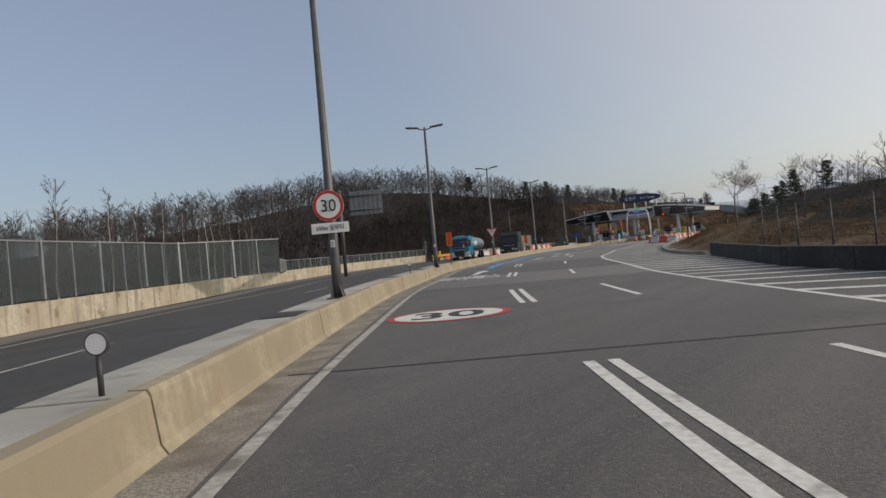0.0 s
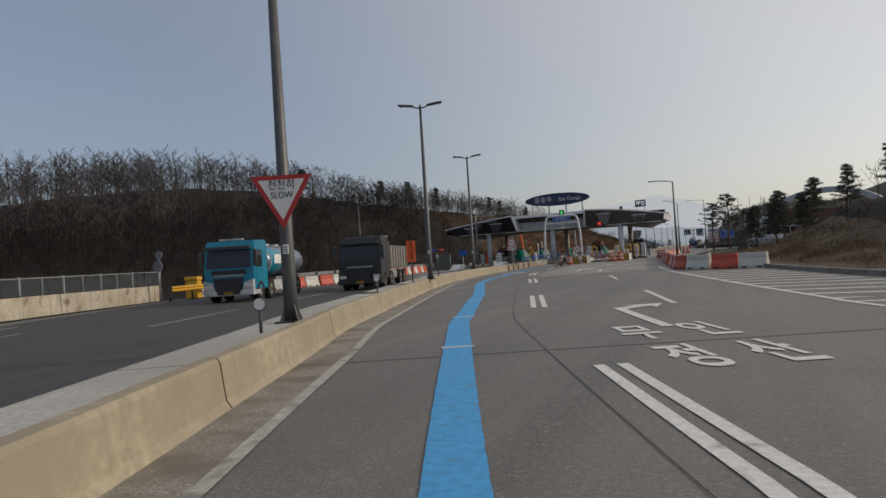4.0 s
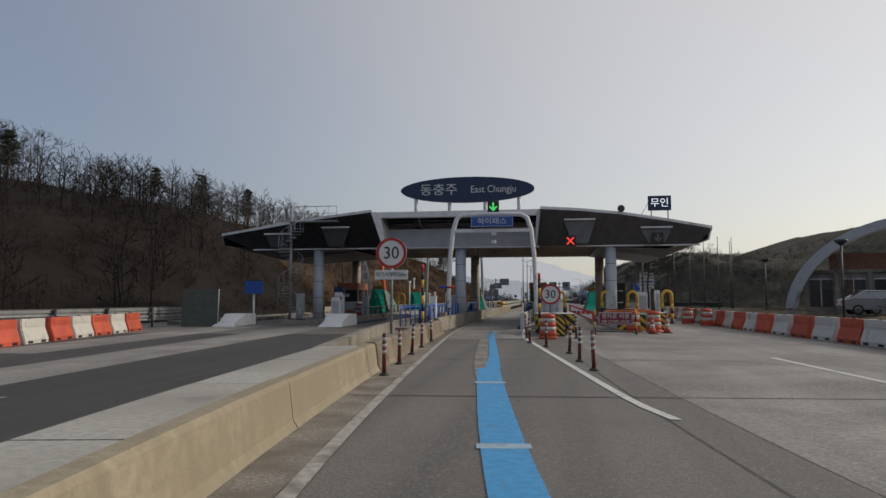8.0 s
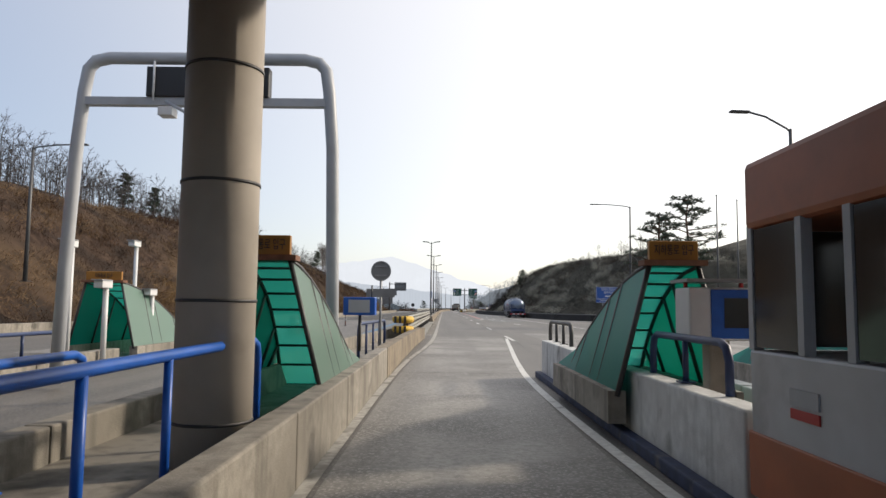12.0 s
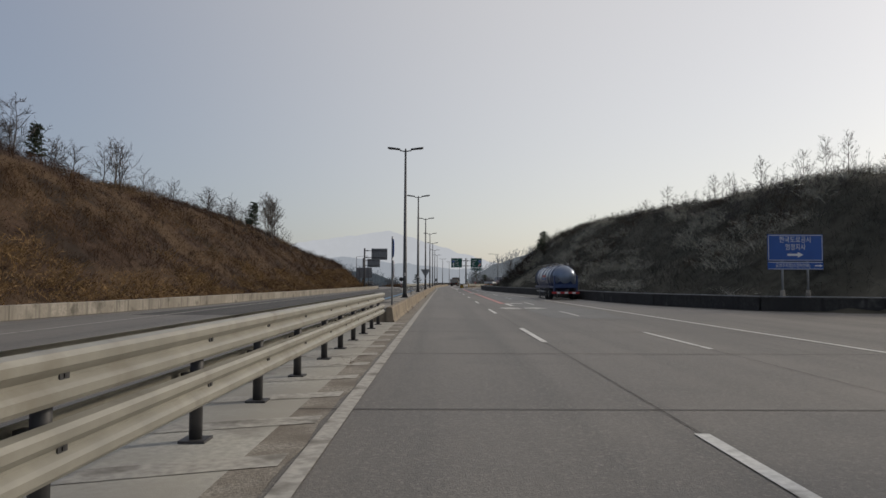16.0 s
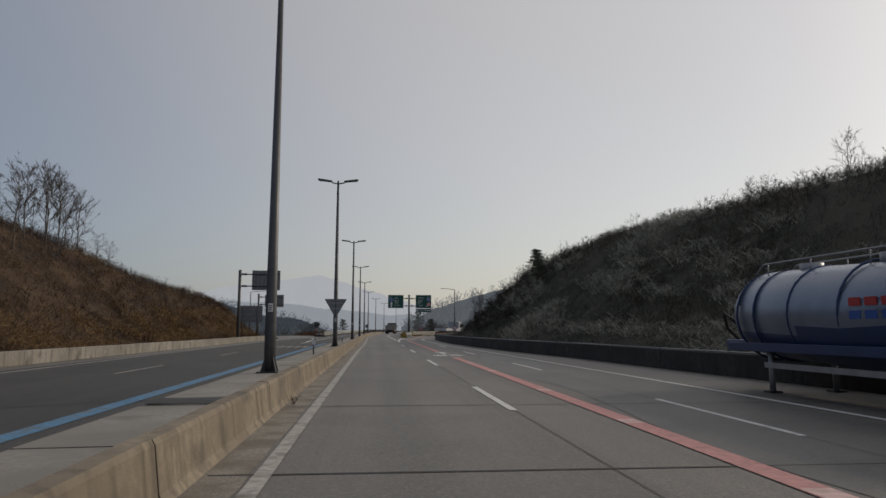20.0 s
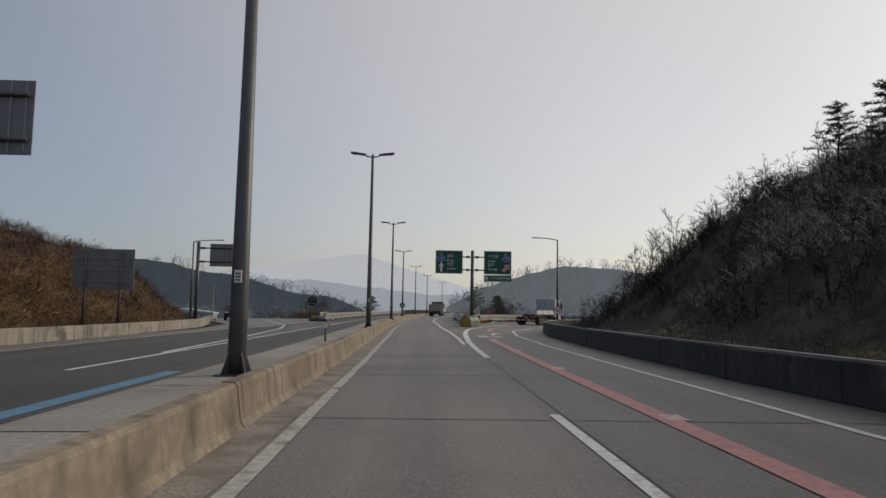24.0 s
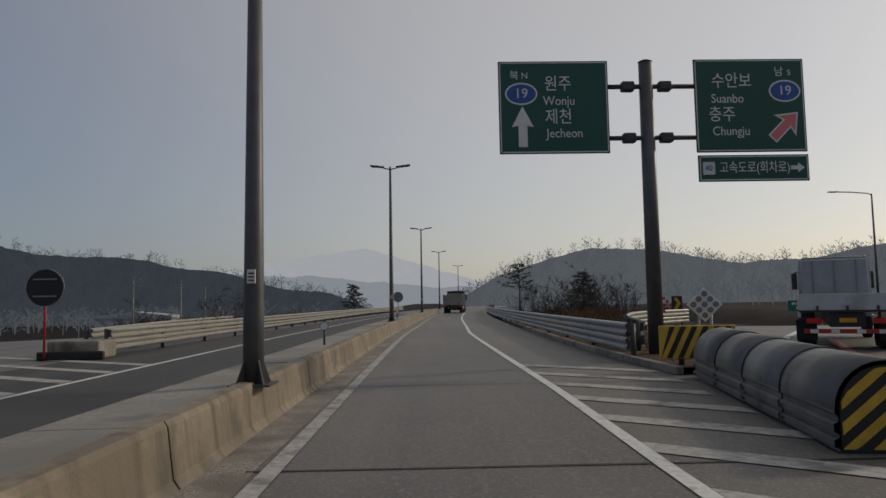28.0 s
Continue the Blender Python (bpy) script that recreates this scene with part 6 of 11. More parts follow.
# ---- street lamps ----
def double_lamp(h):
    o = base("street_lamp", "tall tapered steel street lamp with two flat heads", "street lamp", Matrix(), group="median street lamps")
    pole = part("pole", tubed([(0, 0, 0.02), (0, 0, 0.9), (0, 0, h)], [0.13, 0.125, 0.06], 14), POLE, o)
    part("base_plate", boxed(-0.25, 0.25, -0.25, 0.25, 0, 0.025), DARK_STEEL, o)
    for a in range(4):
        bm = prism(bmesh.new(), [(0.1, 0.02), (0.24, 0.02), (0.12, 0.34)], -0.012, 0.012, pose(0, 0, 0, 0, 0, 45 + 90 * a))
        part("gusset", bm, DARK_STEEL, o)
    part("service_tag", boxed(-0.05, 0.05, -0.135, -0.1, 1.3, 1.48), SIGN_WHITE, pole, "small white asset tag")
    for k in range(3):
        part("tag_bar", boxed(-0.035, 0.035, -0.139, -0.135, 1.33 + 0.045 * k, 1.348 + 0.045 * k), SIGN_BLACK, pole)
    part("finial", tubed([(0, 0, h), (0, 0, h + 0.1)], [0.06, 0.02], 8), POLE, o)
    for s in (-1, 1):
        part("arm", tubed([(0, 0, h - 0.1), (s * 0.35, 0, h - 0.03)], 0.035, 8), POLE, o)
        head = bmesh.new()
        strip(head, [[(s * (0.32 + 0.78 * u), w, h + 0.01 + 0.1 * u + d) for w, d in ((-wd, 0), (-wd * 0.7, 0.07), (wd * 0.7, 0.07), (wd, 0), (wd * 0.7, -0.03), (-wd * 0.7, -0.03))] for u, wd in ((0, 0.05), (0.12, 0.1), (0.5, 0.14), (0.9, 0.12), (1.0, 0.06))], True)
        head.verts.ensure_lookup_table()
        head.faces.new(head.verts[:6])
        head.faces.new(head.verts[-6:])
        bmesh.ops.recalc_face_normals(head, faces=head.faces)
        h_ob = part("lamp_head", head, DARK_STEEL, o)
        part("lens", boxed(min(s * 0.5, s * 1.0), max(s * 0.5, s * 1.0), -0.08, 0.08, h + 0.035, h + 0.045), HEADLIGHT, h_ob)
    return o


lamp0 = double_lamp(8.9)
lamp0.matrix_world = pose(33.7, -114.4, 0.5, 0, 0, heading(-113))
LAMPS = [(22.4, -94.6, 8.2), (11.46, -70.0, 8.5), (5.3, -49.5, 8.6), (0.82, -30.9, 8.7), (-1.6, 96.2, 9.1), (-1.62, 119.4, 9.1), (-1.45, 141.3, 9.0), (-1.35, 166.4, 8.85), (-1.25, 190.9, 8.7),
         (-1.1, 217, 8.5), (-0.75, 245.6, 8.4), (0.8, 277.2, 8.4), (3.3, 309.1, 8.4), (8.1, 348.8, 8.4)]
for x, y, h in LAMPS:
    lamp = copy_thing(lamp0, pose(x, y, 0.5, 0, 0, heading(y)))
    lamp.scale = (1, 1, h / 8.9)


def single_lamp(x, y, z, h, arm, turn, rise=0.16, label="tall steel street lamp with one curved arm"):
    o = base("street_lamp", label, "street lamp", pose(x, y, z, 0, 0, turn), group="roadside street lamps")
    part("pole", tubed([(0, 0, 0), (0, 0, h)], [0.11, 0.06], 12), POLE, o)
    part("arm", tubed([(0, 0, h - 0.1), (-arm * 0.1, 0, h + 0.02), (-arm * 0.6, 0, h + 0.02 + rise * 0.7), (-arm, 0, h + rise)], 0.04, 8), POLE, o)
    part("lamp_head", boxed(-arm - 0.7, -arm, -0.12, 0.12, h + rise - 0.04, h + rise + 0.04, 0.03), DARK_STEEL, o)
    part("base_plate", boxed(-0.22, 0.22, -0.22, 0.22, 0, 0.03), DARK_STEEL, o)
    return o


for x, y, z, h, a, t in ((15.3, 66.1, 0, 9.9, 2.6, 0), (14.15, 219.7, 0.0, 8.1, 1.7, 0), (34.5, 258, -1.5, 10.5, 2.6, 0), (12.14, 33.85, 0, 7.85, 1.5, 5), (-20.3, 43.3, 2.5, 6.6, 2.0, 180),
                         (-19.0, -13.1, 0.3, 7.7, 2.2, 195), (14.8, -15.8, 0.0, 7.1, 1.4, 5), (-20.5, 223, 0.0, 7.6, 2.2, 180)):
    single_lamp(x, y, z, h, a, t, 0.55 if y == 33.85 else 0.16)

# ---- road signs ----
def ring(bm, r0, r1, y0, y1, cx=0.0, cz=0.0, sides=40):
    """A flat ring in x, z facing -y."""
    a = [2 * math.pi * k / sides for k in range(sides)]
    strip(bm, [[(cx + r * math.cos(t), y, cz + r * math.sin(t)) for t in a] for r, y in ((r0, y1), (r0, y0), (r1, y0), (r1, y1))], True)
    bmesh.ops.recalc_face_normals(bm, faces=bm.faces)
    return bm


def bars(parent, x0, x1, z, h, material, y=-0.02, n=4):
    """Unreadable writing as plain bars."""
    w = (x1 - x0) / n
    for k in range(n):
        part("writing_bar", boxed(x0 + w * k + 0.1 * w, x0 + w * (k + 0.9), y - 0.004, y, z - h / 2, z + h / 2), material, parent)


def speed_sign(x, y, z0, zc, turn, text, d, label, post=True, plate=None):
    o = base("speed_limit_sign", label, "traffic sign", pose(x, y, z0, 0, 0, turn))
    c = zc - z0
    if post:
        part("post", tubed([(0, 0.05, 0), (0, 0.05, c + d / 2)], 0.035, 10), STEEL, o)
        part("foot_plate", boxed(-0.09, 0.09, -0.04, 0.14, 0, 0.02), STEEL, o)
    else:
        for s in (-0.12, 0.12):
            part("clamp", tubed([(0.15 * math.cos(t), 0.13 + 0.15 * math.sin(t), c + s) for t in (2 * math.pi * k / 12 for k in range(13))], 0.012, 5), STEEL, o)
    p = part("plate", disc(bmesh.new(), 0, c, d / 2, -0.008, 0.008, 40), SIGN_WHITE, o)
    part("red_ring", ring(bmesh.new(), d / 2 * 0.8, d / 2 * 0.99, -0.014, -0.0085, 0, c), SIGN_RED, p, "red border ring")
    writing(text, d * 0.56, SIGN_BLACK, p, pose(0, -0.016, c - 0.01), "black digits", 0.95)
    if plate:
        w, h, words = plate
        q = part("supplementary_plate", boxed(-w / 2, w / 2, -0.01, 0.01, c - d / 2 - 0.04 - h, c - d / 2 - 0.04, 0.004), SIGN_WHITE, o, "white oblong plate")
        if words:
            writing(words, h * 0.62, SIGN_BLACK, q, pose(0, -0.014, c - d / 2 - 0.04 - h / 2), "black lettering", 0.85)
        else:
            bars(q, -w / 2 + 0.04, w / 2 - 0.04, c - d / 2 - 0.04 - h / 2, h * 0.5, SIGN_BLACK, -0.012, 6)
    return o


speed_sign(33.78, -114.55, 2.0, 2.85, 34, "30", 0.78, "round red bordered speed limit sign on lamp post", False, (0.95, 0.26, "100m 앞부터"))
speed_sign(-0.51, -16.1, 0.55, 2.62, 2, "30", 0.8, "round red bordered speed limit sign on thin post", True, (0.86, 0.24, "여기서부터30m"))
speed_sign(3.5, -4.12, 0.815, 1.62, 0, "30", 0.87, "round speed limit sign above the crash cushion")
speed_sign(14.1, 219.42, 1.0, 1.51, -12, "50", 0.8, "round red bordered speed limit sign on lamp post", False)

# slow sign: red bordered triangle, point down, on the second lamp
o = base("slow_sign", "red bordered white triangle slow sign on lamp post", "traffic sign", pose(11.52, -70.15, 1.72, 0, 0, 22))
TRI = lambda r: [(-r, 0.577 * r), (0, -1.155 * r), (r, 0.577 * r)]
p = part("plate", prism(bmesh.new(), [(x, z + 1.12) for x, z in TRI(0.56)], -0.008, 0.008), SIGN_RED, o, "red triangular plate")
part("white_field", prism(bmesh.new(), [(x, z + 1.12) for x, z in TRI(0.42)], -0.013, -0.0085), SIGN_WHITE, p, "white inner field")
writing("천천히", 0.2, SIGN_BLACK, p, pose(0, -0.017, 1.26), "black lettering", 0.9)
writing("SLOW", 0.17, SIGN_BLACK, p, pose(0, -0.017, 1.08), "black lettering", 0.85)
for s in (0.95, 1.25):
    part("clamp", tubed([(0.14 * math.cos(t), 0.15 + 0.14 * math.sin(t), s) for t in (2 * math.pi * k / 12 for k in range(13))], 0.012, 5), STEEL, o)
# the same plate from behind, further on
o = base("yield_sign", "grey back of a triangular sign on lamp post", "traffic sign", pose(-1.45, 141.2, 1.6, 0, 0, 0))
part("plate", prism(bmesh.new(), [(x, z + 1.1) for x, z in TRI(0.6)], -0.008, 0.008), SIGN_BACK, o)
part("stiffener", boxed(-0.4, 0.4, -0.03, -0.009, 1.2, 1.25), STEEL, o)
part("stiffener", boxed(-0.25, 0.25, -0.03, -0.009, 0.9, 0.95), STEEL, o)


def slow_board(q, y, lift, label):
    o = base("slow_down_board", label, "traffic sign", pose(q.x, q.y, 0.5, 0, 0, heading(y) * 0.8), group="orange slow down boards")
    part("post", tubed([(0, 0.03, 0), (0, 0.03, 1.75 + lift)], 0.028, 8), POLE, o)
    part("foot_plate", boxed(-0.1, 0.1, -0.08, 0.12, 0, 0.02), DARK_STEEL, o)
    p = part("board", boxed(-0.19, 0.19, -0.012, 0.012, 0.92 + lift, 1.82 + lift, 0.008), SIGN_ORANGE, o, "orange upright board")
    for k, ch in enumerate("절대감속"):
        writing(ch, 0.2, SIGN_BLACK, p, pose(0, -0.017, 1.7 + lift - 0.2 * k), "black lettering", 1.15)
    return o


slow_board(Vector((20.42, -90.25, 0.5)), -90, 0.28, "orange upright board with black slow down lettering")
slow_board(on_median(-54.3, -0.8, 0.5), -54.3, 0.0, "orange upright board with black slow down lettering")


def siren_post(x, y, z0, label):
    o = base("warning_light", label, "warning light", pose(x, y, z0, 0, 0, heading(y)), group="red and blue warning lights")
    h = 1.95 - z0
    part("post", tubed([(0, 0, 0), (0, 0, h)], 0.03, 8), POLE, o)
    part("foot_plate", boxed(-0.1, 0.1, -0.1, 0.1, 0, 0.02), DARK_STEEL, o)
    part("control_box", boxed(-0.06, 0.06, -0.08, -0.02, h - 0.4, h - 0.2, 0.005), PALE_GREY, o)
    bar = part("light_bar", boxed(-0.08, 0.08, -0.055, 0.055, h - 0.02, h + 0.1, 0.02), DARK_STEEL, o)
    part("red_lens", tubed([(0.06, 0, h + 0.04), (0.36, 0, h + 0.04)], 0.055, 14), LAMP_RED, bar)
    part("blue_lens", tubed([(-0.06, 0, h + 0.04), (-0.36, 0, h + 0.04)], 0.055, 14), LAMP_BLUE, bar)
    return o


for x, y in ((14.19, -79.27), tuple(on_median(-43.5, -1.1))[:2]):
    siren_post(x, y, 0.49, "red and blue warning light on a thin post")
siren_post(-1.5, -0.1, 0.2, "red and blue warning light on a thin post")

# round delineators on the median
delin = base("delineator", "round reflector disc on a short dark post", "delineator", Matrix(), group="median delineators")
part("post", tubed([(0, 0, 0), (0, 0, 0.36)], 0.026, 8), DARK_STEEL, delin)
part("head", disc(bmesh.new(), 0, 0.45, 0.095, -0.028, 0.028, 20), WHITE, delin, "pale round reflector head")
part("cap_ring", ring(bmesh.new(), 0.09, 0.1, -0.03, 0.03, 0, 0.45, 20), DARK_STEEL, delin)
first = True
for y in (-123.2, -100.2, -91.3, -71.5, -60, -31.5, 104.7, 130, 152, 176.5, 225.1, 250):
    q = on_median(y, -1.2, 0.5)
    m = pose(q.x, q.y, 0.5, 0, 0, heading(y))
    if first:
        delin.matrix_world, first = m, False
    else:
        copy_thing(delin, m)


# gantry signs that show their backs
def sign_back(x, y, z0, h, xa, xb, za, zb, turn, label, arms=2):
    o = base("gantry_sign", label, "gantry sign", pose(x, y, z0, 0, 0, turn))
    part("pole", tubed([(0, 0, 0), (0, 0, h - z0)], 0.15, 14), POLE, o)
    part("base_plate", boxed(-0.3, 0.3, -0.3, 0.3, 0, 0.04), DARK_STEEL, o)
    part("cap", tubed([(0, 0, h - z0), (0, 0, h - z0 + 0.05)], [0.16, 0.1], 14), DARK_STEEL, o)
    for k in range(arms):
        z = za - z0 + (zb - za) * (0.2 + 0.6 * k)
        part("arm", tubed([(0, 0, z), (xb - 0.1 * (1 if xb > 0 else -1), 0, z)], 0.055, 8), DARK_STEEL, o)
        part("arm_flange", boxed(min(0.2, xa * 0.5), max(0.3, xa * 0.5 + 0.1), -0.09, 0.09, z - 0.09, z + 0.09), DARK_STEEL, o)
    p = part("panel", boxed(min(xa, xb), max(xa, xb), 0.06, 0.1, za - z0, zb - z0, 0.01), SIGN_BACK, o, "bare ribbed metal back")
    n = 7
    for k in range(n):
        u = min(xa, xb) + abs(xb - xa) * (k + 0.5) / n
        part("stiffener", boxed(u - 0.025, u + 0.025, 0.03, 0.06, za - z0 + 0.05, zb - z0 - 0.05), STEEL, p)
    return o


sign_back(6.2, -85.3, 0.0, 7.2, 0.8, 3.6, 5.0, 7.0, 28, "cantilever road sign showing its ribbed back")
sign_back(-13.0, 174.5, 0.0, 7.3, 1.2, 4.0, 5.3, 7.3, 0, "cantilever road sign showing its grey back")
sign_back(-18.2, 217.3, 0.0, 7.0, 1.0, 4.0, 4.9, 6.9, 0, "cantilever road sign showing its grey back")
o = base("board_sign", "broad road sign on two posts from behind", "road sign", pose(-15.1, 192.5, 0.0))
part("panel", boxed(-1.55, 1.55, 0.05, 0.09, 2.2, 4.3, 0.01), SIGN_BACK, o)
for x in (-0.9, 0.9):
    part("post", tubed([(x, 0, 0), (x, 0, 4.2)], 0.07, 10), POLE, o)
for z in (2.6, 3.2, 3.8):
    part("stiffener", boxed(-1.5, 1.5, 0.02, 0.05, z, z + 0.05), STEEL, o)


def round_back(x, y, z0, zc, d, red, label):
    o = base("round_sign", label, "traffic sign", pose(x, y, z0))
    c = zc - z0
    part("post", tubed([(0, 0.03, 0), (0, 0.03, c + d * 0.4)], 0.035, 8), SIGN_RED if red else STEEL, o)
    part("plate", disc(bmesh.new(), 0, c, d / 2, -0.01, 0.01, 32), SIGN_BLACK if red else SIGN_BACK, o)
    part("rim", ring(bmesh.new(), d / 2 - 0.03, d / 2, -0.025, -0.011, 0, c), STEEL, o)
    for z in (c - d * 0.22, c + d * 0.22):
        part("bracket", boxed(-d * 0.3, d * 0.3, -0.035, -0.011, z - 0.02, z + 0.02), STEEL, o)
    return o


round_back(-9.75, 228.2, 0.1, 2.08, 1.1, True, "dark back of a round sign on red post")
round_back(-1.25, 268.0, 0.5, 2.0, 0.9, False, "grey back of a round sign")
round_back(-1.7, 28.6, 0.12, 2.42, 0.54, False, "grey back of a round sign behind the island")
round_back(-12.2, -49.6, 0.0, 2.1, 0.7, False, "grey back of a round sign beside the fence")
round_back(-12.2, -49.5, 0.0, 2.75, 0.5, False, "small grey back of a round sign beside the fence")
o = base("direction_plate", "oblong plate below a round sign", "traffic sign", pose(-1.7, 28.56, 1.72))
part("plate", boxed(-0.38, 0.38, -0.01, 0.01, 0, 0.22), SIGN_BACK, o)
# keep right and no left turn discs at the end of the barrier
for zc, blue in ((2.83, True), (1.97, False)):
    o = base("direction_sign_round" if blue else "no_turn_sign", "round blue arrow sign on a thin post" if blue else "round red ringed no turning sign", "traffic sign", pose(-1.3, 82.0, 0.5 if blue else 1.4, 0, 0, 99))
    c = zc - (0.5 if blue else 1.4)
    if blue:
        part("post", tubed([(0, 0.04, 0), (0, 0.04, 2.8)], 0.035, 8), STEEL, o)
    p = part("plate", disc(bmesh.new(), 0, c, 0.37, -0.01, 0.01, 36), SIGN_BLUE if blue else SIGN_WHITE, o)
    if blue:
        part("arrow", prism(bmesh.new(), [(-0.22, c - 0.05), (0.05, c - 0.05), (0.05, c - 0.16), (0.27, c), (0.05, c + 0.18), (0.05, c + 0.05), (-0.25, c + 0.05)], -0.016, -0.011), SIGN_WHITE, p)
    else:
        part("red_ring", ring(bmesh.new(), 0.28, 0.365, -0.016, -0.011, 0, c), SIGN_RED, p)
        part("arrow", prism(bmesh.new(), [(0.04, c - 0.22), (0.12, c - 0.22), (0.12, c + 0.12), (-0.08, c + 0.12), (-0.08, c + 0.2), (-0.24, c + 0.07), (-0.08, c - 0.04), (-0.08, c + 0.04), (0.04, c + 0.04)], -0.016, -0.011), SIGN_BLACK, p)

# ---- green direction signs on one pole ----
guide = base("direction_sign", "two green direction signs on one grey pole", "direction sign", pose(0, 225, 0))
part("pole", tubed([(6.62, 0, 0), (6.62, 0, 7.38)], [0.19, 0.165], 18), POLE, guide)
part("pole_cap", tubed([(6.62, 0, 7.38), (6.62, 0, 7.42)], [0.18, 0.1], 18), DARK_STEEL, guide)
part("base_plate", boxed(6.3, 6.94, -0.32, 0.32, 0, 0.04), DARK_STEEL, guide)
for z in (6.75, 5.45):
    part("arm", tubed([(5.5, 0, z), (7.9, 0, z)], 0.06, 10), DARK_STEEL, guide)
    for x in (6.15, 7.08):
        part("flange", boxed(x - 0.16, x + 0.16, -0.12, 0.12, z - 0.12, z + 0.12, 0.04), DARK_STEEL, guide)


def green_panel(x0, x1, z0, z1):
    p = part("panel", boxed(x0, x1, -0.14, -0.1, z0, z1, 0.01), SIGN_GREEN, guide, "green panel with white border")
    for a, b, c, d in ((x0 + 0.03, x1 - 0.03, z1 - 0.055, z1 - 0.03), (x0 + 0.03, x1 - 0.03, z0 + 0.03, z0 + 0.055), (x0 + 0.03, x0 + 0.055, z0 + 0.03, z1 - 0.03), (x1 - 0.055, x1 - 0.03, z0 + 0.03, z1 - 0.03)):
        part("border", boxed(a, b, -0.146, -0.14, c, d), SIGN_WHITE, p)
    return p


def route_oval(p, x, z):
    part("route_oval_rim", prism(bmesh.new(), [(x + 0.4 * math.cos(t), z + 0.28 * math.sin(t)) for t in (2 * math.pi * k / 36 for k in range(36))], -0.146, -0.14), SIGN_WHITE, p)
    part("route_oval", prism(bmesh.new(), [(x + 0.36 * math.cos(t), z + 0.24 * math.sin(t)) for t in (2 * math.pi * k / 36 for k in range(36))], -0.15, -0.1465), SIGN_BLUE, p)
    writing("19", 0.34, SIGN_WHITE, p, pose(x, -0.153, z), "white route digits")


p = green_panel(2.91, 5.63, 5.05, 7.37)
writing("북", 0.26, SIGN_WHITE, p, pose(3.3, -0.145, 7.0), "white lettering")
writing("N", 0.22, SIGN_WHITE, p, pose(3.56, -0.145, 7.0), "white lettering")
route_oval(p, 3.47, 6.55)
part("arrow", prism(bmesh.new(), [(3.38, 5.22), (3.6, 5.22), (3.6, 5.75), (3.76, 5.72), (3.49, 6.24), (3.22, 5.72), (3.38, 5.75)], -0.146, -0.14), SIGN_WHITE, p, "white upward arrow")
for txt, z, sz in (("원주", 6.78, 0.42), ("Wonju", 6.36, 0.32), ("제천", 5.95, 0.42), ("Jecheon", 5.55, 0.32)):
    t = writing(txt, sz, SIGN_WHITE, p, pose(4.38 if len(txt) == 2 else (4.4 if txt == "Wonju" else 4.52), -0.145, z), "white lettering", 0.88)
p = green_panel(7.78, 10.55, 5.04, 7.39)
for txt, z, sz, x in (("수안보", 6.82, 0.42, 8.72), ("Suanbo", 6.38, 0.32, 8.6), ("충주", 5.97, 0.42, 8.45), ("Chungju", 5.56, 0.32, 8.66)):
    writing(txt, sz, SIGN_WHITE, p, pose(x, -0.145, z), "white lettering", 0.88)
writing("남", 0.26, SIGN_WHITE, p, pose(9.92, -0.145, 7.05), "white lettering")
writing("S", 0.2, SIGN_WHITE, p, pose(10.18, -0.145, 7.03), "white lettering")
route_oval(p, 10.05, 6.57)
PINK = mat("sign_pink", (0.72, 0.2, 0.2), 0.5, vary=0.05, grain=3)
part("arrow_edge", prism(bmesh.new(), [(-0.14, -0.45), (0.14, -0.45), (0.14, 0.08), (0.38, 0.02), (0, 0.5), (-0.38, 0.02), (-0.14, 0.08)], -0.145, -0.14, pose(10.0, 0, 5.68) @ pose(0, 0, 0, 0, 45, 0)), SIGN_WHITE, p)
part("arrow", prism(bmesh.new(), [(-0.1, -0.41), (0.1, -0.41), (0.1, 0.13), (0.28, 0.08), (0, 0.44), (-0.28, 0.08), (-0.1, 0.13)], -0.15, -0.1455, pose(10.0, 0, 5.68) @ pose(0, 0, 0, 0, 45, 0)), PINK, p, "pink diagonal arrow")
p = green_panel(7.8, 10.56, 4.31, 4.97)
writing("고속도로(회차로)", 0.32, SIGN_WHITE, p, pose(9.2, -0.145, 4.64), "white lettering", 0.78)
part("route_shield", boxed(7.9, 8.2, -0.15, -0.14, 4.48, 4.8, 0.02), SIGN_WHITE, p)
writing("40", 0.2, SIGN_BLUE, p, pose(8.05, -0.154, 4.64), "blue route digits", 0.9)
part("arrow", prism(bmesh.new(), [(10.1, 4.59), (10.28, 4.59), (10.28, 4.52), (10.45, 4.64), (10.28, 4.76), (10.28, 4.69), (10.1, 4.69)], -0.146, -0.14), SIGN_WHITE, p)

# far guide sign over the road and smaller signs of the exit
o = base("chevron_sign", "small square chevron bend sign on post", "traffic sign", pose(15.0, 246, -0.3, 0, 0, -15), group="chevron signs")
part("post", tubed([(0, 0.03, 0), (0, 0.03, 1.9)], 0.03, 8), STEEL, o)
part("plate", boxed(-0.28, 0.28, -0.01, 0.01, 1.1, 1.9, 0.01), SIGN_BLACK, o)
part("chevron", prism(bmesh.new(), [(-0.16, 1.2), (0.02, 1.2), (0.2, 1.5), (0.02, 1.8), (-0.16, 1.8), (0.0, 1.5)], -0.016, -0.011), SIGN_YELLOW, o)
copy_thing(o, pose(17.3, 248.5, -0.3, 0, 0, -25))
o = base("reflector_board", "diamond board of round red reflectors on post", "traffic sign", pose(9.2, 232.0, 0))
part("post", tubed([(0, 0.02, 0), (0, 0.02, 1.4)], 0.03, 8), STEEL, o)
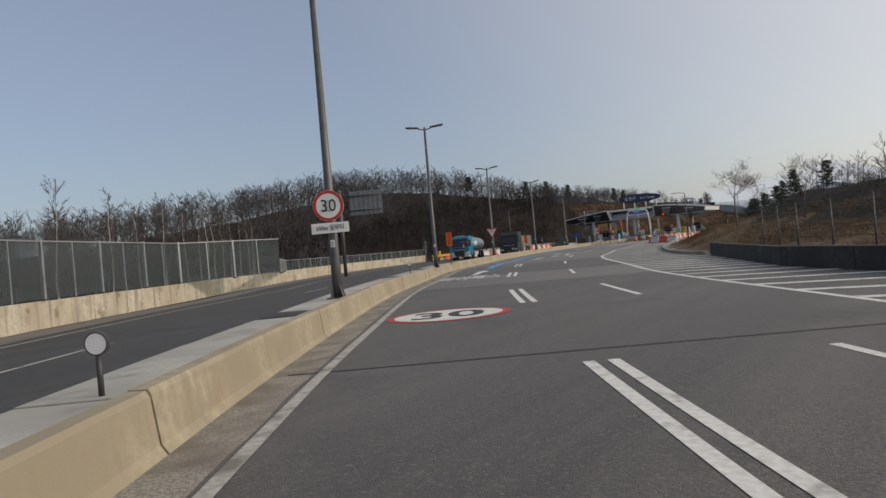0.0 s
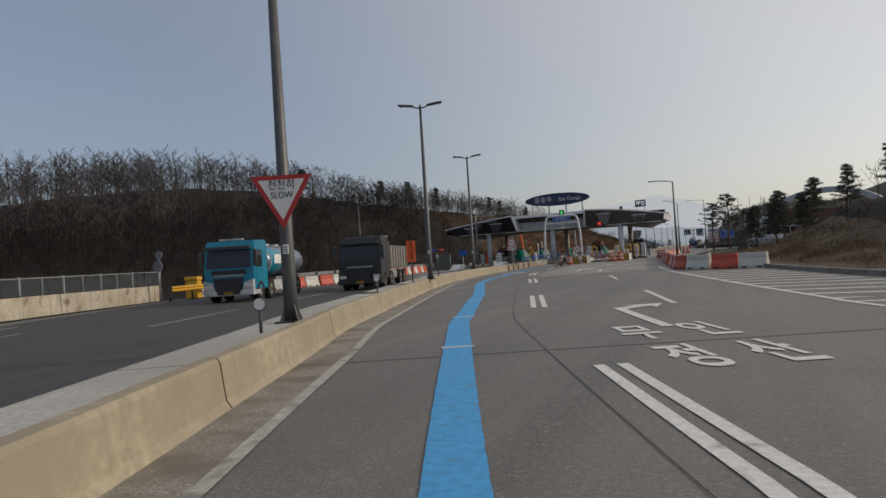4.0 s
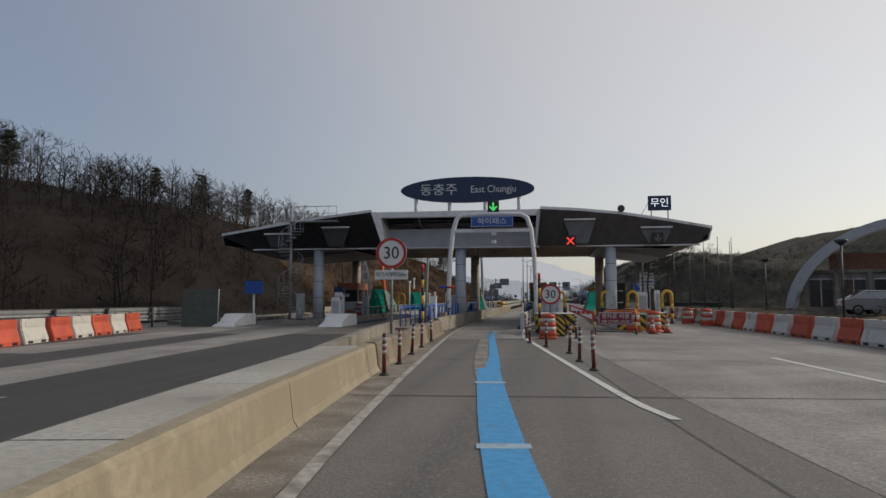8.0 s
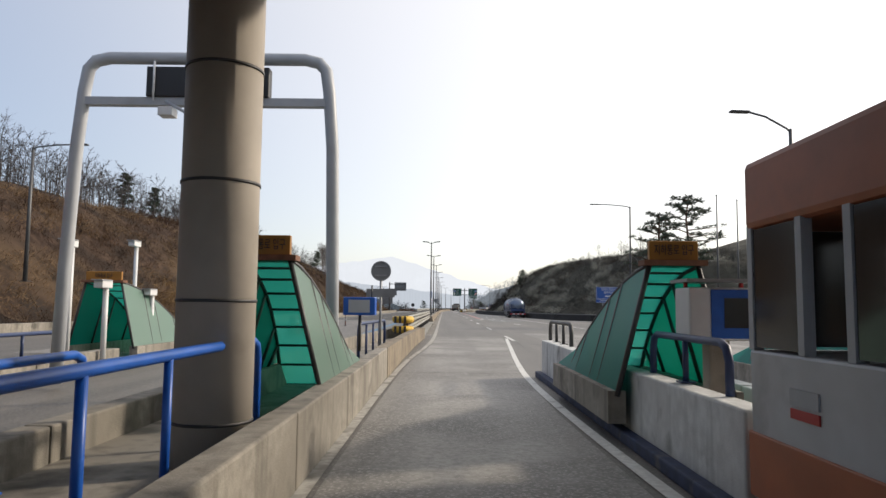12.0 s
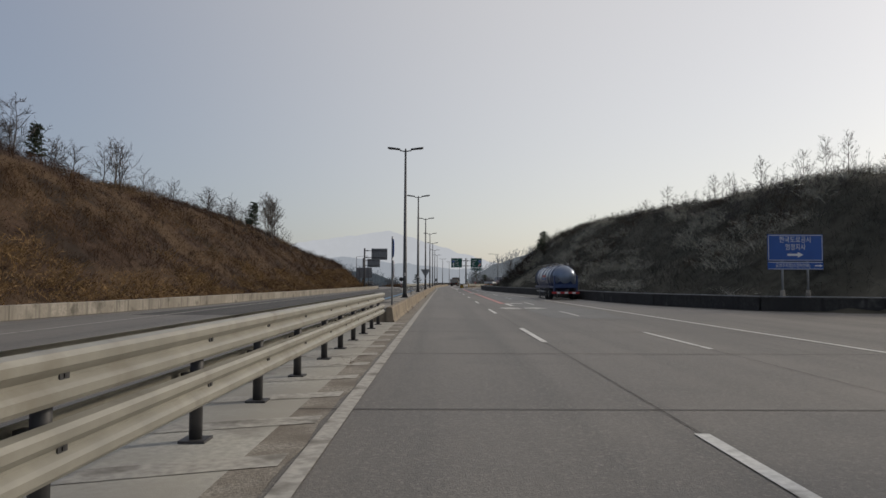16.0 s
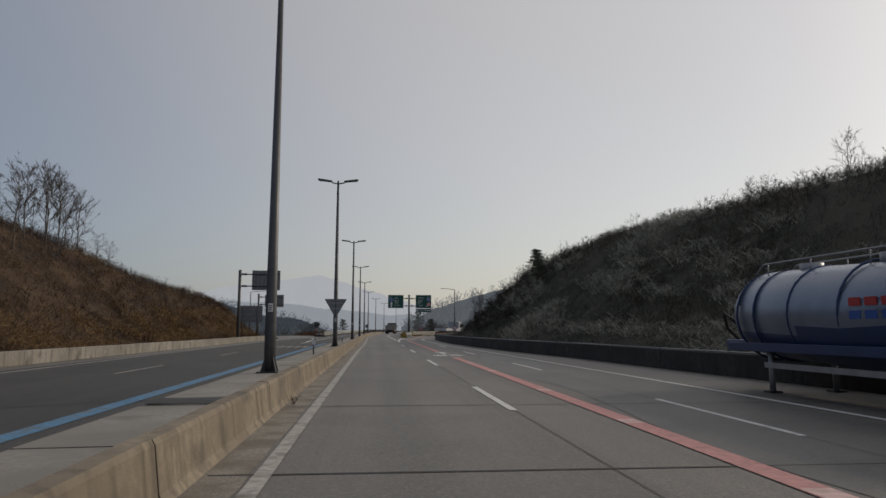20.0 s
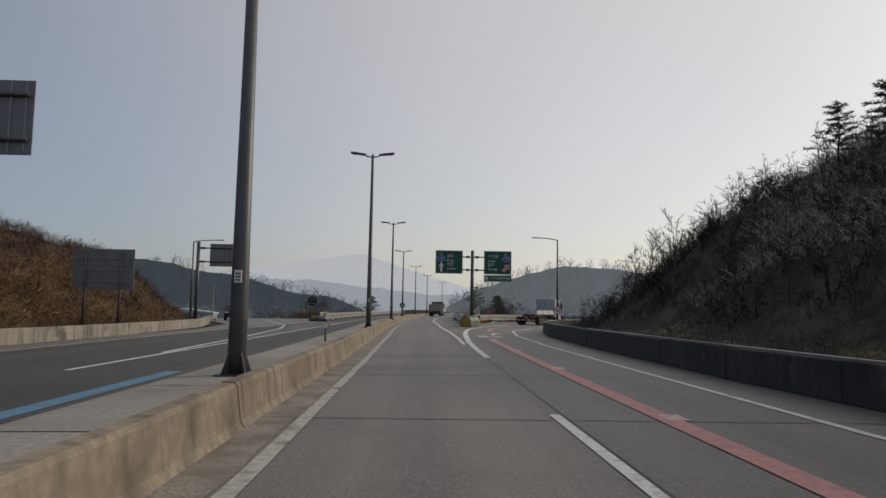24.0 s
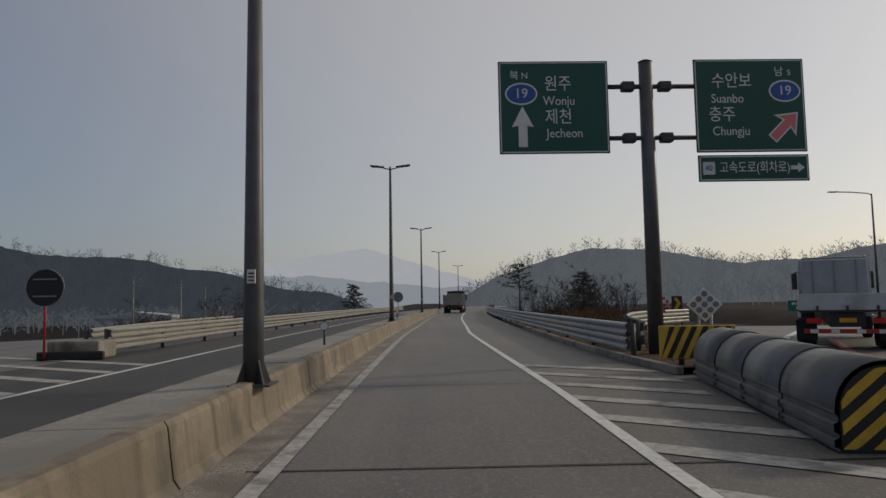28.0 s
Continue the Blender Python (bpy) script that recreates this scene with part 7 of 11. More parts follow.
for i in range(4):
    for j in range(4):
        u, v = (i - 1.5) * 0.16, (j - 1.5) * 0.16
        part("reflector", disc(bmesh.new(), (u - v) * 0.7071, 1.25 + (u + v) * 0.7071, 0.055, -0.02, 0.0, 12), SIGN_RED, o)
# blue office sign by the right wall
o = base("office_sign", "blue office sign with white lettering on posts", "road sign", pose(19.3, 90.3, 0.36) @ Matrix.Diagonal((1.22, 1.0, 1.22, 1.0)))
p = part("panel", boxed(-1.2, 1.2, -0.02, 0.02, 1.85, 3.0, 0.01), SIGN_BLUE, o)
part("lower_panel", boxed(-1.2, 1.2, -0.02, 0.02, 1.48, 1.82, 0.01), SIGN_BLUE, o)
for a, b, c, d in ((-1.17, 1.17, 2.95, 2.97), (-1.17, 1.17, 1.88, 1.9), (-1.17, -1.15, 1.88, 2.97), (1.15, 1.17, 1.88, 2.97), (-1.17, 1.17, 1.78, 1.8), (-1.17, 1.17, 1.5, 1.52)):
    part("border", boxed(a, b, -0.026, -0.02, c, d), SIGN_WHITE, p)
writing("한국도로공사", 0.3, SIGN_WHITE, p, pose(0, -0.025, 2.76), "white lettering", 0.85)
writing("엄정지사", 0.3, SIGN_WHITE, p, pose(0, -0.025, 2.44), "white lettering", 0.8)
writing("공영주차장(소형차전용)", 0.19, SIGN_WHITE, p, pose(-0.12, -0.025, 1.65), "white lettering", 0.8)
for x, z, s in ((0, 2.12, 1.0), (1.0, 1.65, 0.5)):
    part("arrow", prism(bmesh.new(), [(x - 0.35 * s, z - 0.05 * s), (x + 0.1 * s, z - 0.05 * s), (x + 0.1 * s, z - 0.12 * s), (x + 0.35 * s, z), (x + 0.1 * s, z + 0.12 * s), (x + 0.1 * s, z + 0.05 * s), (x - 0.35 * s, z + 0.05 * s)], -0.026, -0.02), SIGN_WHITE, p)
for x in (-0.55, 0.55):
    part("post", tubed([(x, 0.05, -0.3), (x, 0.05, 2.9)], 0.05, 8), STEEL, o)
    part("footing", tubed([(x, 0.05, -0.3), (x, 0.05, 0.6)], [0.16, 0.09], 10), GREY_CONC, o)

# banner board beside the parking ground
o = base("banner_board", "steel banner frame with four white cloth banners", "banner stand", pose(16.7, 64.9, 0) @ Matrix.Diagonal((0.45, 1, 1, 1)))
for x in (-2.1, 2.1):
    part("post", tubed([(x, 0, 0), (x, 0, 5.1)], 0.05, 8), STEEL, o)
for k, (txt, red) in enumerate((("지정차로 위반 합동단속 중", True), (None, False), ("눈길 20~50% 감속운행", False), (None, True))):
    z = 4.6 - 0.9 * k
    bm = bmesh.new()
    strip(bm, [[(x, -0.06 + 0.02 * math.sin(x * 2 + k), z + 0.36), (x, -0.07 + 0.03 * math.sin(x * 2.4 + k * 2), z - 0.36)] for x in steps(-2.05, 2.05, 0.2)])
    c = part("cloth", bm, FABRIC, o, "white cloth banner")
    if txt:
        writing(txt, 0.42, SIGN_RED if red else SIGN_BLUE, c, pose(0, -0.12, z), "painted lettering", 0.7)
    else:
        bars(c, -1.9, 1.9, z, 0.3, SIGN_RED if red else SIGN_BLUE, -0.11, 8)
    part("crossbar", tubed([(-2.1, 0, z + 0.4), (2.1, 0, z + 0.4)], 0.025, 6), STEEL, o)

# green arrow board beyond the ramp
o = base("arrow_board", "green arrow shaped direction board on two posts", "direction sign", pose(31.7, 262.2, ground_height(31.7, 262.2), 0, 0, -22))
bz = 0.72 - ground_height(31.7, 262.2)
for x in (-0.8, 0.8):
    part("post", tubed([(x, 0.06, -0.1), (x, 0.06, bz + 0.4)], 0.05, 8), STEEL, o)
# brighter copy of the sign green, sunlight mixed into its colour
p = part("board", prism(bmesh.new(), [(-1.55, bz - 0.42), (1.25, bz - 0.42), (1.7, bz), (1.25, bz + 0.42), (-1.55, bz + 0.42)], -0.02, 0.02), mat("sunlit_sign_green", (0.012, 0.16, 0.12), 0.5, vary=0.06, grain=2), o)
bars(p, -1.3, 1.0, bz + 0.16, 0.2, SIGN_WHITE, -0.03, 7)
bars(p, -1.0, 0.8, bz - 0.18, 0.2, SIGN_WHITE, -0.03, 5)
# square reflector board on its corner, at the gore
o = base("reflector_board", "pale square board on its corner with nine round reflectors", "traffic sign", pose(6.97, 222.9, 0.1, 0, 0, -8))
for x in (-0.12, 0.14):
    part("post", tubed([(x, 0.05, 0), (x, 0.05, 1.23)], 0.03, 8), STEEL, o)
r = 0.37
p = part("plate", prism(bmesh.new(), [(-r, 1.23), (0, 1.23 - r), (r, 1.23), (0, 1.23 + r)], -0.012, 0.012), SIGN_WHITE, o)
for a in (-1, 0, 1):
    for b in (-1, 0, 1):
        part("reflector", disc(bmesh.new(), (a + b) * r * 0.31, 1.23 + (a - b) * r * 0.31, 0.062, -0.03, -0.0125, 14), SIGN_BACK, p, "round grey reflector")

# ---- vehicles ----
def wheel(parent, x, y, r, w, side):
    """A tyre with rim and hub, axle along x."""
    bm = bmesh.new()
    n = 24
    prof = [(-w / 2, r * 0.6), (-w / 2, r * 0.93), (-w * 0.35, r), (w * 0.35, r), (w / 2, r * 0.93), (w / 2, r * 0.6)]
    strip(bm, [[(px_, q * math.cos(a), q * math.sin(a)) for a in (2 * math.pi * k / n for k in range(n))] for px_, q in prof], True)
    bmesh.ops.recalc_face_normals(bm, faces=bm.faces)
    bmesh.ops.translate(bm, vec=(x, y, r), verts=bm.verts)
    t = part("wheel", bm, RUBBER, parent, "black truck tyre")
    rim = bmesh.new()
    tube(rim, [(x + side * w * 0.1, y, r), (x + side * w * 0.42, y, r)], [r * 0.6, r * 0.56], 20)
    part("rim", rim, TRUCK_GREY, t)
    part("hub", tubed([(x + side * w * 0.3, y, r), (x + side * (w * 0.5 + 0.03), y, r)], [r * 0.28, r * 0.2], 12), DARK_STEEL, t)
    return t


def cab(o, paint, lower, w=2.45, l=2.2, z0=0.55, z1=2.95, back=False):
    """Forward-control cab with its face at y=0 looking -y."""
    h = z1 - z0
    bm = bmesh.new()
    side = [(0, z0), (0.0, z0 + h * 0.42), (0.16, z0 + h * 0.85), (0.34, z1), (l, z1 + 0.05), (l, z0)]
    a = [bm.verts.new((-w / 2, y, z)) for y, z in side]
    b = [bm.verts.new((w / 2, y, z)) for y, z in side]
    bm.faces.new(a)
    bm.faces.new(list(reversed(b)))
    for k in range(len(side)):
        bm.faces.new((a[k], b[k], b[(k + 1) % len(side)], a[(k + 1) % len(side)]))
    bmesh.ops.bevel(bm, geom=bm.edges[:], offset=0.07, segments=2, affect="EDGES")
    bmesh.ops.recalc_face_normals(bm, faces=bm.faces)
    c = part("cab", bm, paint, o)
    zs = [z0 + h * 0.46, z0 + h * 0.82]
    bm = strip(bmesh.new(), [[(-w / 2 + 0.12, -0.012, zs[0]), (w / 2 - 0.12, -0.012, zs[0])], [(-w / 2 + 0.16, 0.135, zs[1]), (w / 2 - 0.16, 0.135, zs[1])]])
    part("windscreen", bm, DARK_GLASS, c)
    part("sun_visor", boxed(-w / 2 + 0.1, w / 2 - 0.1, -0.12, 0.12, zs[1] + 0.03, zs[1] + 0.18, 0.02), DARK_STEEL, c)
    for s in (-1, 1):
        part("side_window", boxed(s * w / 2 - 0.012, s * w / 2 + 0.012, 0.35, 1.3, zs[0], zs[1] - 0.03, 0.004), DARK_GLASS, c)
        part("door_seam", boxed(s * w / 2 - 0.006, s * w / 2 + 0.006, 1.36, 1.38, z0 + 0.1, zs[1]), DARK_STEEL, c)
        m = part("mirror", boxed(s * (w / 2 + 0.14) - 0.1, s * (w / 2 + 0.14) + 0.1, -0.12, 0.0, zs[0] + 0.05, zs[1] - 0.05, 0.03), DARK_STEEL, c)
        part("mirror_arm", tubed([(s * (w / 2 - 0.03), 0.1, zs[1] - 0.02), (s * (w / 2 + 0.14), -0.06, zs[1] - 0.03)], 0.02, 6), DARK_STEEL, m)
        part("headlight", boxed(s * (w / 2 - 0.26) - 0.2, s * (w / 2 - 0.26) + 0.2, -0.16, 0.0, z0 + 0.12, z0 + 0.3, 0.03), HEADLIGHT, c)
        part("step", boxed(s * w / 2 - 0.16, s * w / 2 + 0.02, 0.2, 0.9, z0 - 0.2, z0 + 0.02, 0.02), lower, c)
        part("wiper", tubed([(s * 0.5, -0.03, zs[0] + 0.01), (s * 0.5 + 0.45, 0.0, zs[0] + 0.12)], 0.012, 5), SIGN_BLACK, c)
    part("bumper", boxed(-w / 2, w / 2, -0.14, 0.3, z0 - 0.22, z0 + 0.02, 0.05), lower, c)
    g = part("grille", prism(bmesh.new(), [(-0.55, z0 - 0.16), (0.55, z0 - 0.16), (0.72, z0 + h * 0.26), (-0.72, z0 + h * 0.26)], -0.15, 0.0), SIGN_BLACK, c)
    for k in range(4):
        part("grille_bar", boxed(-0.56 - 0.03 * k, 0.56 + 0.03 * k, -0.165, -0.15, z0 - 0.1 + 0.15 * k, z0 - 0.06 + 0.15 * k), DARK_STEEL, g)
    part("badge_strip", boxed(-0.75, 0.75, -0.04, 0.0, z0 + h * 0.29, z0 + h * 0.33, 0.01), STEEL, c)
    part("upper_grille", boxed(-0.85, 0.85, -0.03, 0.02, z0 + h * 0.335, z0 + h * 0.42, 0.01), SIGN_BLACK, c)
    for s in (-1, 1):
        part("corner_panel", prism(bmesh.new(), [(s * 0.62, z0 - 0.2), (s * (w / 2 + 0.01), z0 - 0.2), (s * (w / 2 + 0.01), z0 + h * 0.22), (s * 0.78, z0 + h * 0.17)], -0.13, 0.1), lower, c)
    part("number_plate", boxed(-0.2, 0.2, -0.16, -0.14, z0 - 0.15, z0 - 0.03), SIGN_YELLOW, c)
    for x in (-0.12, -0.03, 0.06):
        part("plate_bar", boxed(x, x + 0.06, -0.165, -0.16, z0 - 0.12, z0 - 0.06), SIGN_BLACK, c)
    if back:
        part("rear_window", boxed(-0.5, 0.5, l - 0.01, l + 0.012, zs[0], zs[1]), DARK_GLASS, c)
    part("roof_lamp_bar", boxed(-0.6, 0.6, 0.5, 0.7, z1 + 0.03, z1 + 0.12, 0.02), lower, c)
    return c


# teal tanker, oncoming
o = base("tanker_truck", "teal and silver tanker truck on oncoming lanes", "truck", pose(-3.5, -53.8, 0, 0, 0, 19))
cab(o, TEAL_PAINT, TRUCK_WHITE, z1=3.0)
tank = bmesh.new()
n = 28
strip(tank, [[(1.22 * f * math.cos(a), y, 1.95 + 0.85 * f * math.sin(a)) for a in (2 * math.pi * k / n for k in range(n))] for y, f in ((2.6, 0.86), (2.68, 0.97), (2.85, 1), (5.0, 1), (8.9, 1), (9.1, 0.97), (9.2, 0.86))], True)
tank.verts.ensure_lookup_table()
tank.faces.new(tank.verts[:n])
tank.faces.new(tank.verts[-n:])
bmesh.ops.recalc_face_normals(tank, faces=tank.faces)
for f in tank.faces:
    f.smooth = True
t = part("tank", tank, SILVER_TANK, o, "silver oval tank")
t.data.materials.append(TEAL_PAINT)
for f in t.data.polygons:
    if f.center[1] < 5.0 and f.center[1] > 2.8:
        f.material_index = 1
for y in (2.85, 4.4, 6.0, 7.5, 8.9):
    part("tank_band", tubed([(1.235 * math.cos(a), y, 1.95 + 0.865 * math.sin(a)) for a in (2 * math.pi * k / 24 for k in range(25))], 0.025, 5), TRUCK_WHITE, t)
for y in (3.9, 5.6, 7.3):
    part("manhole", tubed([(0, y, 2.75), (0, y, 2.95)], 0.28, 16), STEEL, t)
part("walkway", boxed(-0.35, 0.35, 3.0, 8.8, 2.8, 2.84), STEEL, t)
part("chassis", boxed(-0.45, 0.45, 0.6, 9.2, 0.6, 0.9), TRUCK_DARK, o)
for s in (-1, 1):
    part("side_guard", boxed(s * 1.2 - 0.03, s * 1.2 + 0.03, 3.2, 5.2, 0.5, 0.95, 0.02), TRUCK_WHITE, o)
    part("mudguard", boxed(s * 1.05 - 0.2, s * 1.05 + 0.2, 5.6, 8.6, 1.05, 1.1), TRUCK_DARK, o)
    for y in (1.0, 2.7, 6.4, 7.8):
        wheel(o, s * 1.08, y, 0.5, 0.32, s)
part("tank_emblem", boxed(1.215, 1.235, 3.4, 4.6, 1.8, 2.3, 0.005), SIGN_WHITE, o)

# dark tipper, oncoming
def tipper(m, label, body_back=True):
    o = base("dump_truck", label, "truck", m)
    cab(o, TRUCK_DARK, TRUCK_DARK, z1=3.0)
    b = part("tipper_body", bmesh.new(), TRUCK_GREY, o, "dusty grey tipper body")
    bm = bmesh.new()
    for x0, x1 in ((-1.22, -1.14), (1.14, 1.22)):
        box(bm, x0, x1, 2.5, 8.0, 1.1, 2.5)
    box(bm, -1.22, 1.22, 2.4, 2.5, 1.1, 2.75)
    box(bm, -1.22, 1.22, 8.0, 8.08, 1.1, 2.45)
    box(bm, -1.14, 1.14, 2.5, 8.0, 1.05, 1.2)
    bm.to_mesh(b.data)
    bm.free()
    for s in (-1, 1):
        for y in (2.6, 3.4, 4.2, 5.0, 5.8, 6.6, 7.4, 7.95):
            part("body_rib", boxed(s * 1.25 - 0.035, s * 1.25 + 0.035, y - 0.05, y + 0.05, 1.1, 2.5), TRUCK_GREY, b)
        part("fuel_tank", boxed(s * 0.95 - 0.25, s * 0.95 + 0.25, 3.5, 4.6, 0.5, 0.95, 0.08), STEEL, o)
        for y in (1.0, 2.8, 5.6, 6.95):
            wheel(o, s * 1.06, y, 0.5, 0.34, s)
        part("tail_lamp", boxed(s * 0.95 - 0.14, s * 0.95 + 0.14, 8.08, 8.14, 0.85, 1.0), LAMP_RED, o)
    part("load", strip(bmesh.new(), [[(x, y, 2.2 + 0.25 * noise.noise((x, y, 2))) for x in (-1.13, -0.5, 0, 0.5, 1.13)] for y in steps(2.52, 7.98, 0.7)]), BRICK_BROWN, b, "earth load")
    part("chassis", boxed(-0.45, 0.45, 0.6, 8.0, 0.6, 0.95), TRUCK_DARK, o)
    part("cab_guard", boxed(-1.2, 1.2, 1.5, 2.5, 2.98, 3.06, 0.02), TRUCK_GREY, b)
    return o


tipper(pose(-0.3, -46.6, 0, 0, 0, 15), "dark dump truck on the oncoming lanes")
tipper(pose(5.8, 308.2, 0, 0, 0, 173), "dusty dump truck far ahead in the lane")

# white cargo truck, seen from behind
o = base("cargo_truck", "white cargo truck with low dropsides on the exit ramp", "truck", pose(16.2, 233.5, 0, 0, 0, 151))
cab(o, TRUCK_WHITE, TRUCK_WHITE, w=2.2, l=1.75, z0=0.75, z1=2.75, back=False)
sheet = part("headboard", boxed(-1.0, 1.0, 1.9, 1.98, 1.15, 2.72, 0.03), PALE_GREY, o, "pale sheet behind the cab")
for x in (-0.66, 0, 0.66):
    part("headboard_frame", boxed(x - 0.02, x + 0.02, 1.98, 2.02, 1.1, 2.7), STEEL, sheet)
part("headboard_rail", tubed([(-0.98, 2.0, 2.78), (0.98, 2.0, 2.78)], 0.03, 6), STEEL, sheet)
part("bed", boxed(-1.15, 1.15, 2.0, 8.0, 1.02, 1.14), DARK_STEEL, o)
for s in (-1, 1):
    for k in range(3):
        part("dropside", boxed(s * 1.15 - 0.03, s * 1.15 + 0.03, 2.05 + 1.98 * k, 3.98 + 1.98 * k, 1.1, 1.52, 0.01), TRUCK_WHITE, o)
    for y in (1.0, 6.2, 7.0):
        wheel(o, s * (0.98 if y > 2 else 0.95), y, 0.42, 0.3 if y < 2 else 0.46, s)
    part("tail_lamp", boxed(s * 0.78 - 0.2, s * 0.78 + 0.2, 8.0, 8.06, 0.72, 0.86, 0.01), LAMP_RED, o)
    part("mud_flap", boxed(s * 0.98 - 0.26, s * 0.98 + 0.26, 7.5, 7.52, 0.25, 0.8), RUBBER, o)
tail = part("tailboard", boxed(-1.15, 1.15, 8.0, 8.05, 1.08, 1.52, 0.01), TRUCK_WHITE, o)
for x in (-0.7, 0, 0.7):
    part("hinge", boxed(x - 0.03, x + 0.03, 8.05, 8.08, 1.05, 1.2), DARK_STEEL, tail)
part("chassis", boxed(-0.42, 0.42, 0.6, 7.9, 0.62, 1.0), TRUCK_DARK, o)
part("rear_bar", boxed(-1.05, 1.05, 7.9, 7.98, 0.45, 0.57, 0.01), SIGN_RED, o, "red and white rear bar")
for x in (-0.8, -0.3, 0.3, 0.8):
    part("bar_stripe", boxed(x - 0.1, x + 0.1, 7.98, 7.985, 0.46, 0.56), SIGN_WHITE, o)
part("number_plate", boxed(-0.2, 0.2, 8.06, 8.07, 0.75, 0.87), SIGN_YELLOW, o)
part("side_tool_box", boxed(0.7, 1.1, 3.2, 4.2, 0.5, 0.95, 0.03), DARK_STEEL, o)

# parked bulk tank trailer
o = base("tank_trailer", "parked blue and silver bulk tank trailer", "trailer", pose(11.0, 111.4, 0, 0, 0, 1.5))
n = 30
tank = bmesh.new()
strip(tank, [[(r * math.cos(a), y, zc + r * math.sin(a)) for a in (2 * math.pi * k / n for k in range(n))] for y, r, zc in ((0.1, 0.5, 1.85), (0.35, 0.87, 1.85), (0.9, 1.05, 1.85), (3.8, 1.1, 1.78), (5.2, 1.1, 1.72), (6.6, 1.1, 1.78), (8.8, 1.05, 1.85), (9.3, 0.87, 1.85), (9.55, 0.5, 1.85))], True)
tank.verts.ensure_lookup_table()
tank.faces.new(tank.verts[:n])
tank.faces.new(tank.verts[-n:])
bmesh.ops.recalc_face_normals(tank, faces=tank.faces)
for f in tank.faces:
    f.smooth = True
    if f.calc_center_median().z < 1.45:
        f.material_index = 1
t = part("tank", tank, [SILVER_TANK, NAVY_TANK], o, "silver tank with dark blue belly")
for y in (0.9, 2.2, 3.6, 5.2, 6.8, 8.1, 8.8):
    part("tank_band", tubed([(1.095 * math.cos(a), y, 1.8 + 1.085 * math.sin(a)) for a in (2 * math.pi * k / 28 for k in range(29))], 0.03, 5), NAVY_TANK, t)
for x in (-0.45, 0.45):
    part("walkway_rail", tubed([(x, 0.9, 2.85), (x, 1.1, 3.07), (x, 8.6, 3.07), (x, 8.9, 2.85)], 0.02, 6), STEEL, t)
    for y in (1.5, 3.2, 5.0, 6.8, 8.4):
        part("walkway_post", tubed([(x, y, 2.75), (x, y, 3.07)], 0.016, 5), STEEL, t)
for y in (2.4, 4.9, 7.4):
    part("manhole", tubed([(0, y, 2.75), (0, y, 3.0)], 0.26, 16), STEEL, t)
for k, z in enumerate((2.0, 1.75)):
    for j in range(4):
        part("side_bar", boxed(-1.105, -1.085, 3.3 + 0.42 * j, 3.6 + 0.42 * j, z - 0.08, z + 0.08), SIGN_BLUE if k else SIGN_RED, t)
for x in (-0.95, 0.95):
    part("frame_beam", boxed(x - 0.08, x + 0.08, 0.2, 9.4, 0.95, 1.15, 0.01), NAVY_TANK, o)
    part("landing_leg", tubed([(x * 0.85, 7.9, 0.03), (x * 0.85, 7.9, 1.0)], 0.07, 8), STEEL, o)
    part("leg_foot", boxed(x * 0.85 - 0.15, x * 0.85 + 0.15, 7.75, 8.05, 0, 0.04), DARK_STEEL, o)
    part("rear_post", boxed(x - 0.06, x + 0.06, 0.0, 0.12, 0.5, 2.0), NAVY_TANK, o)
    part("side_rail", boxed(x * 1.22 - 0.02, x * 1.22 + 0.02, 3.0, 7.6, 0.6, 0.72), STEEL, o)
    for y in (1.3, 2.6):
        wheel(o, x * 1.1, y, 0.5, 0.36, 1 if x > 0 else -1)
part("rear_bumper", boxed(-1.15, 1.15, -0.04, 0.08, 0.5, 0.66, 0.02), SIGN_RED, o, "red and white bumper")
for x in (-0.75, -0.1, 0.55):
    part("bumper_stripe", boxed(x, x + 0.28, -0.045, -0.04, 0.51, 0.65), SIGN_WHITE, o)
part("rear_plate", boxed(-1.0, 1.0, 0.02, 0.1, 1.0, 1.3), NAVY_TANK, o)
part("hose_loop", tubed([(-0.6, 9.6, 1.6), (-0.7, 10.1, 1.9), (-0.5, 10.3, 1.5), (-0.3, 10.0, 1.15), (-0.3, 9.5, 1.1)], 0.045, 8), RUBBER, o)
part("gooseneck", boxed(-0.5, 0.5, 9.3, 10.4, 1.0, 1.2, 0.03), NAVY_TANK, o)


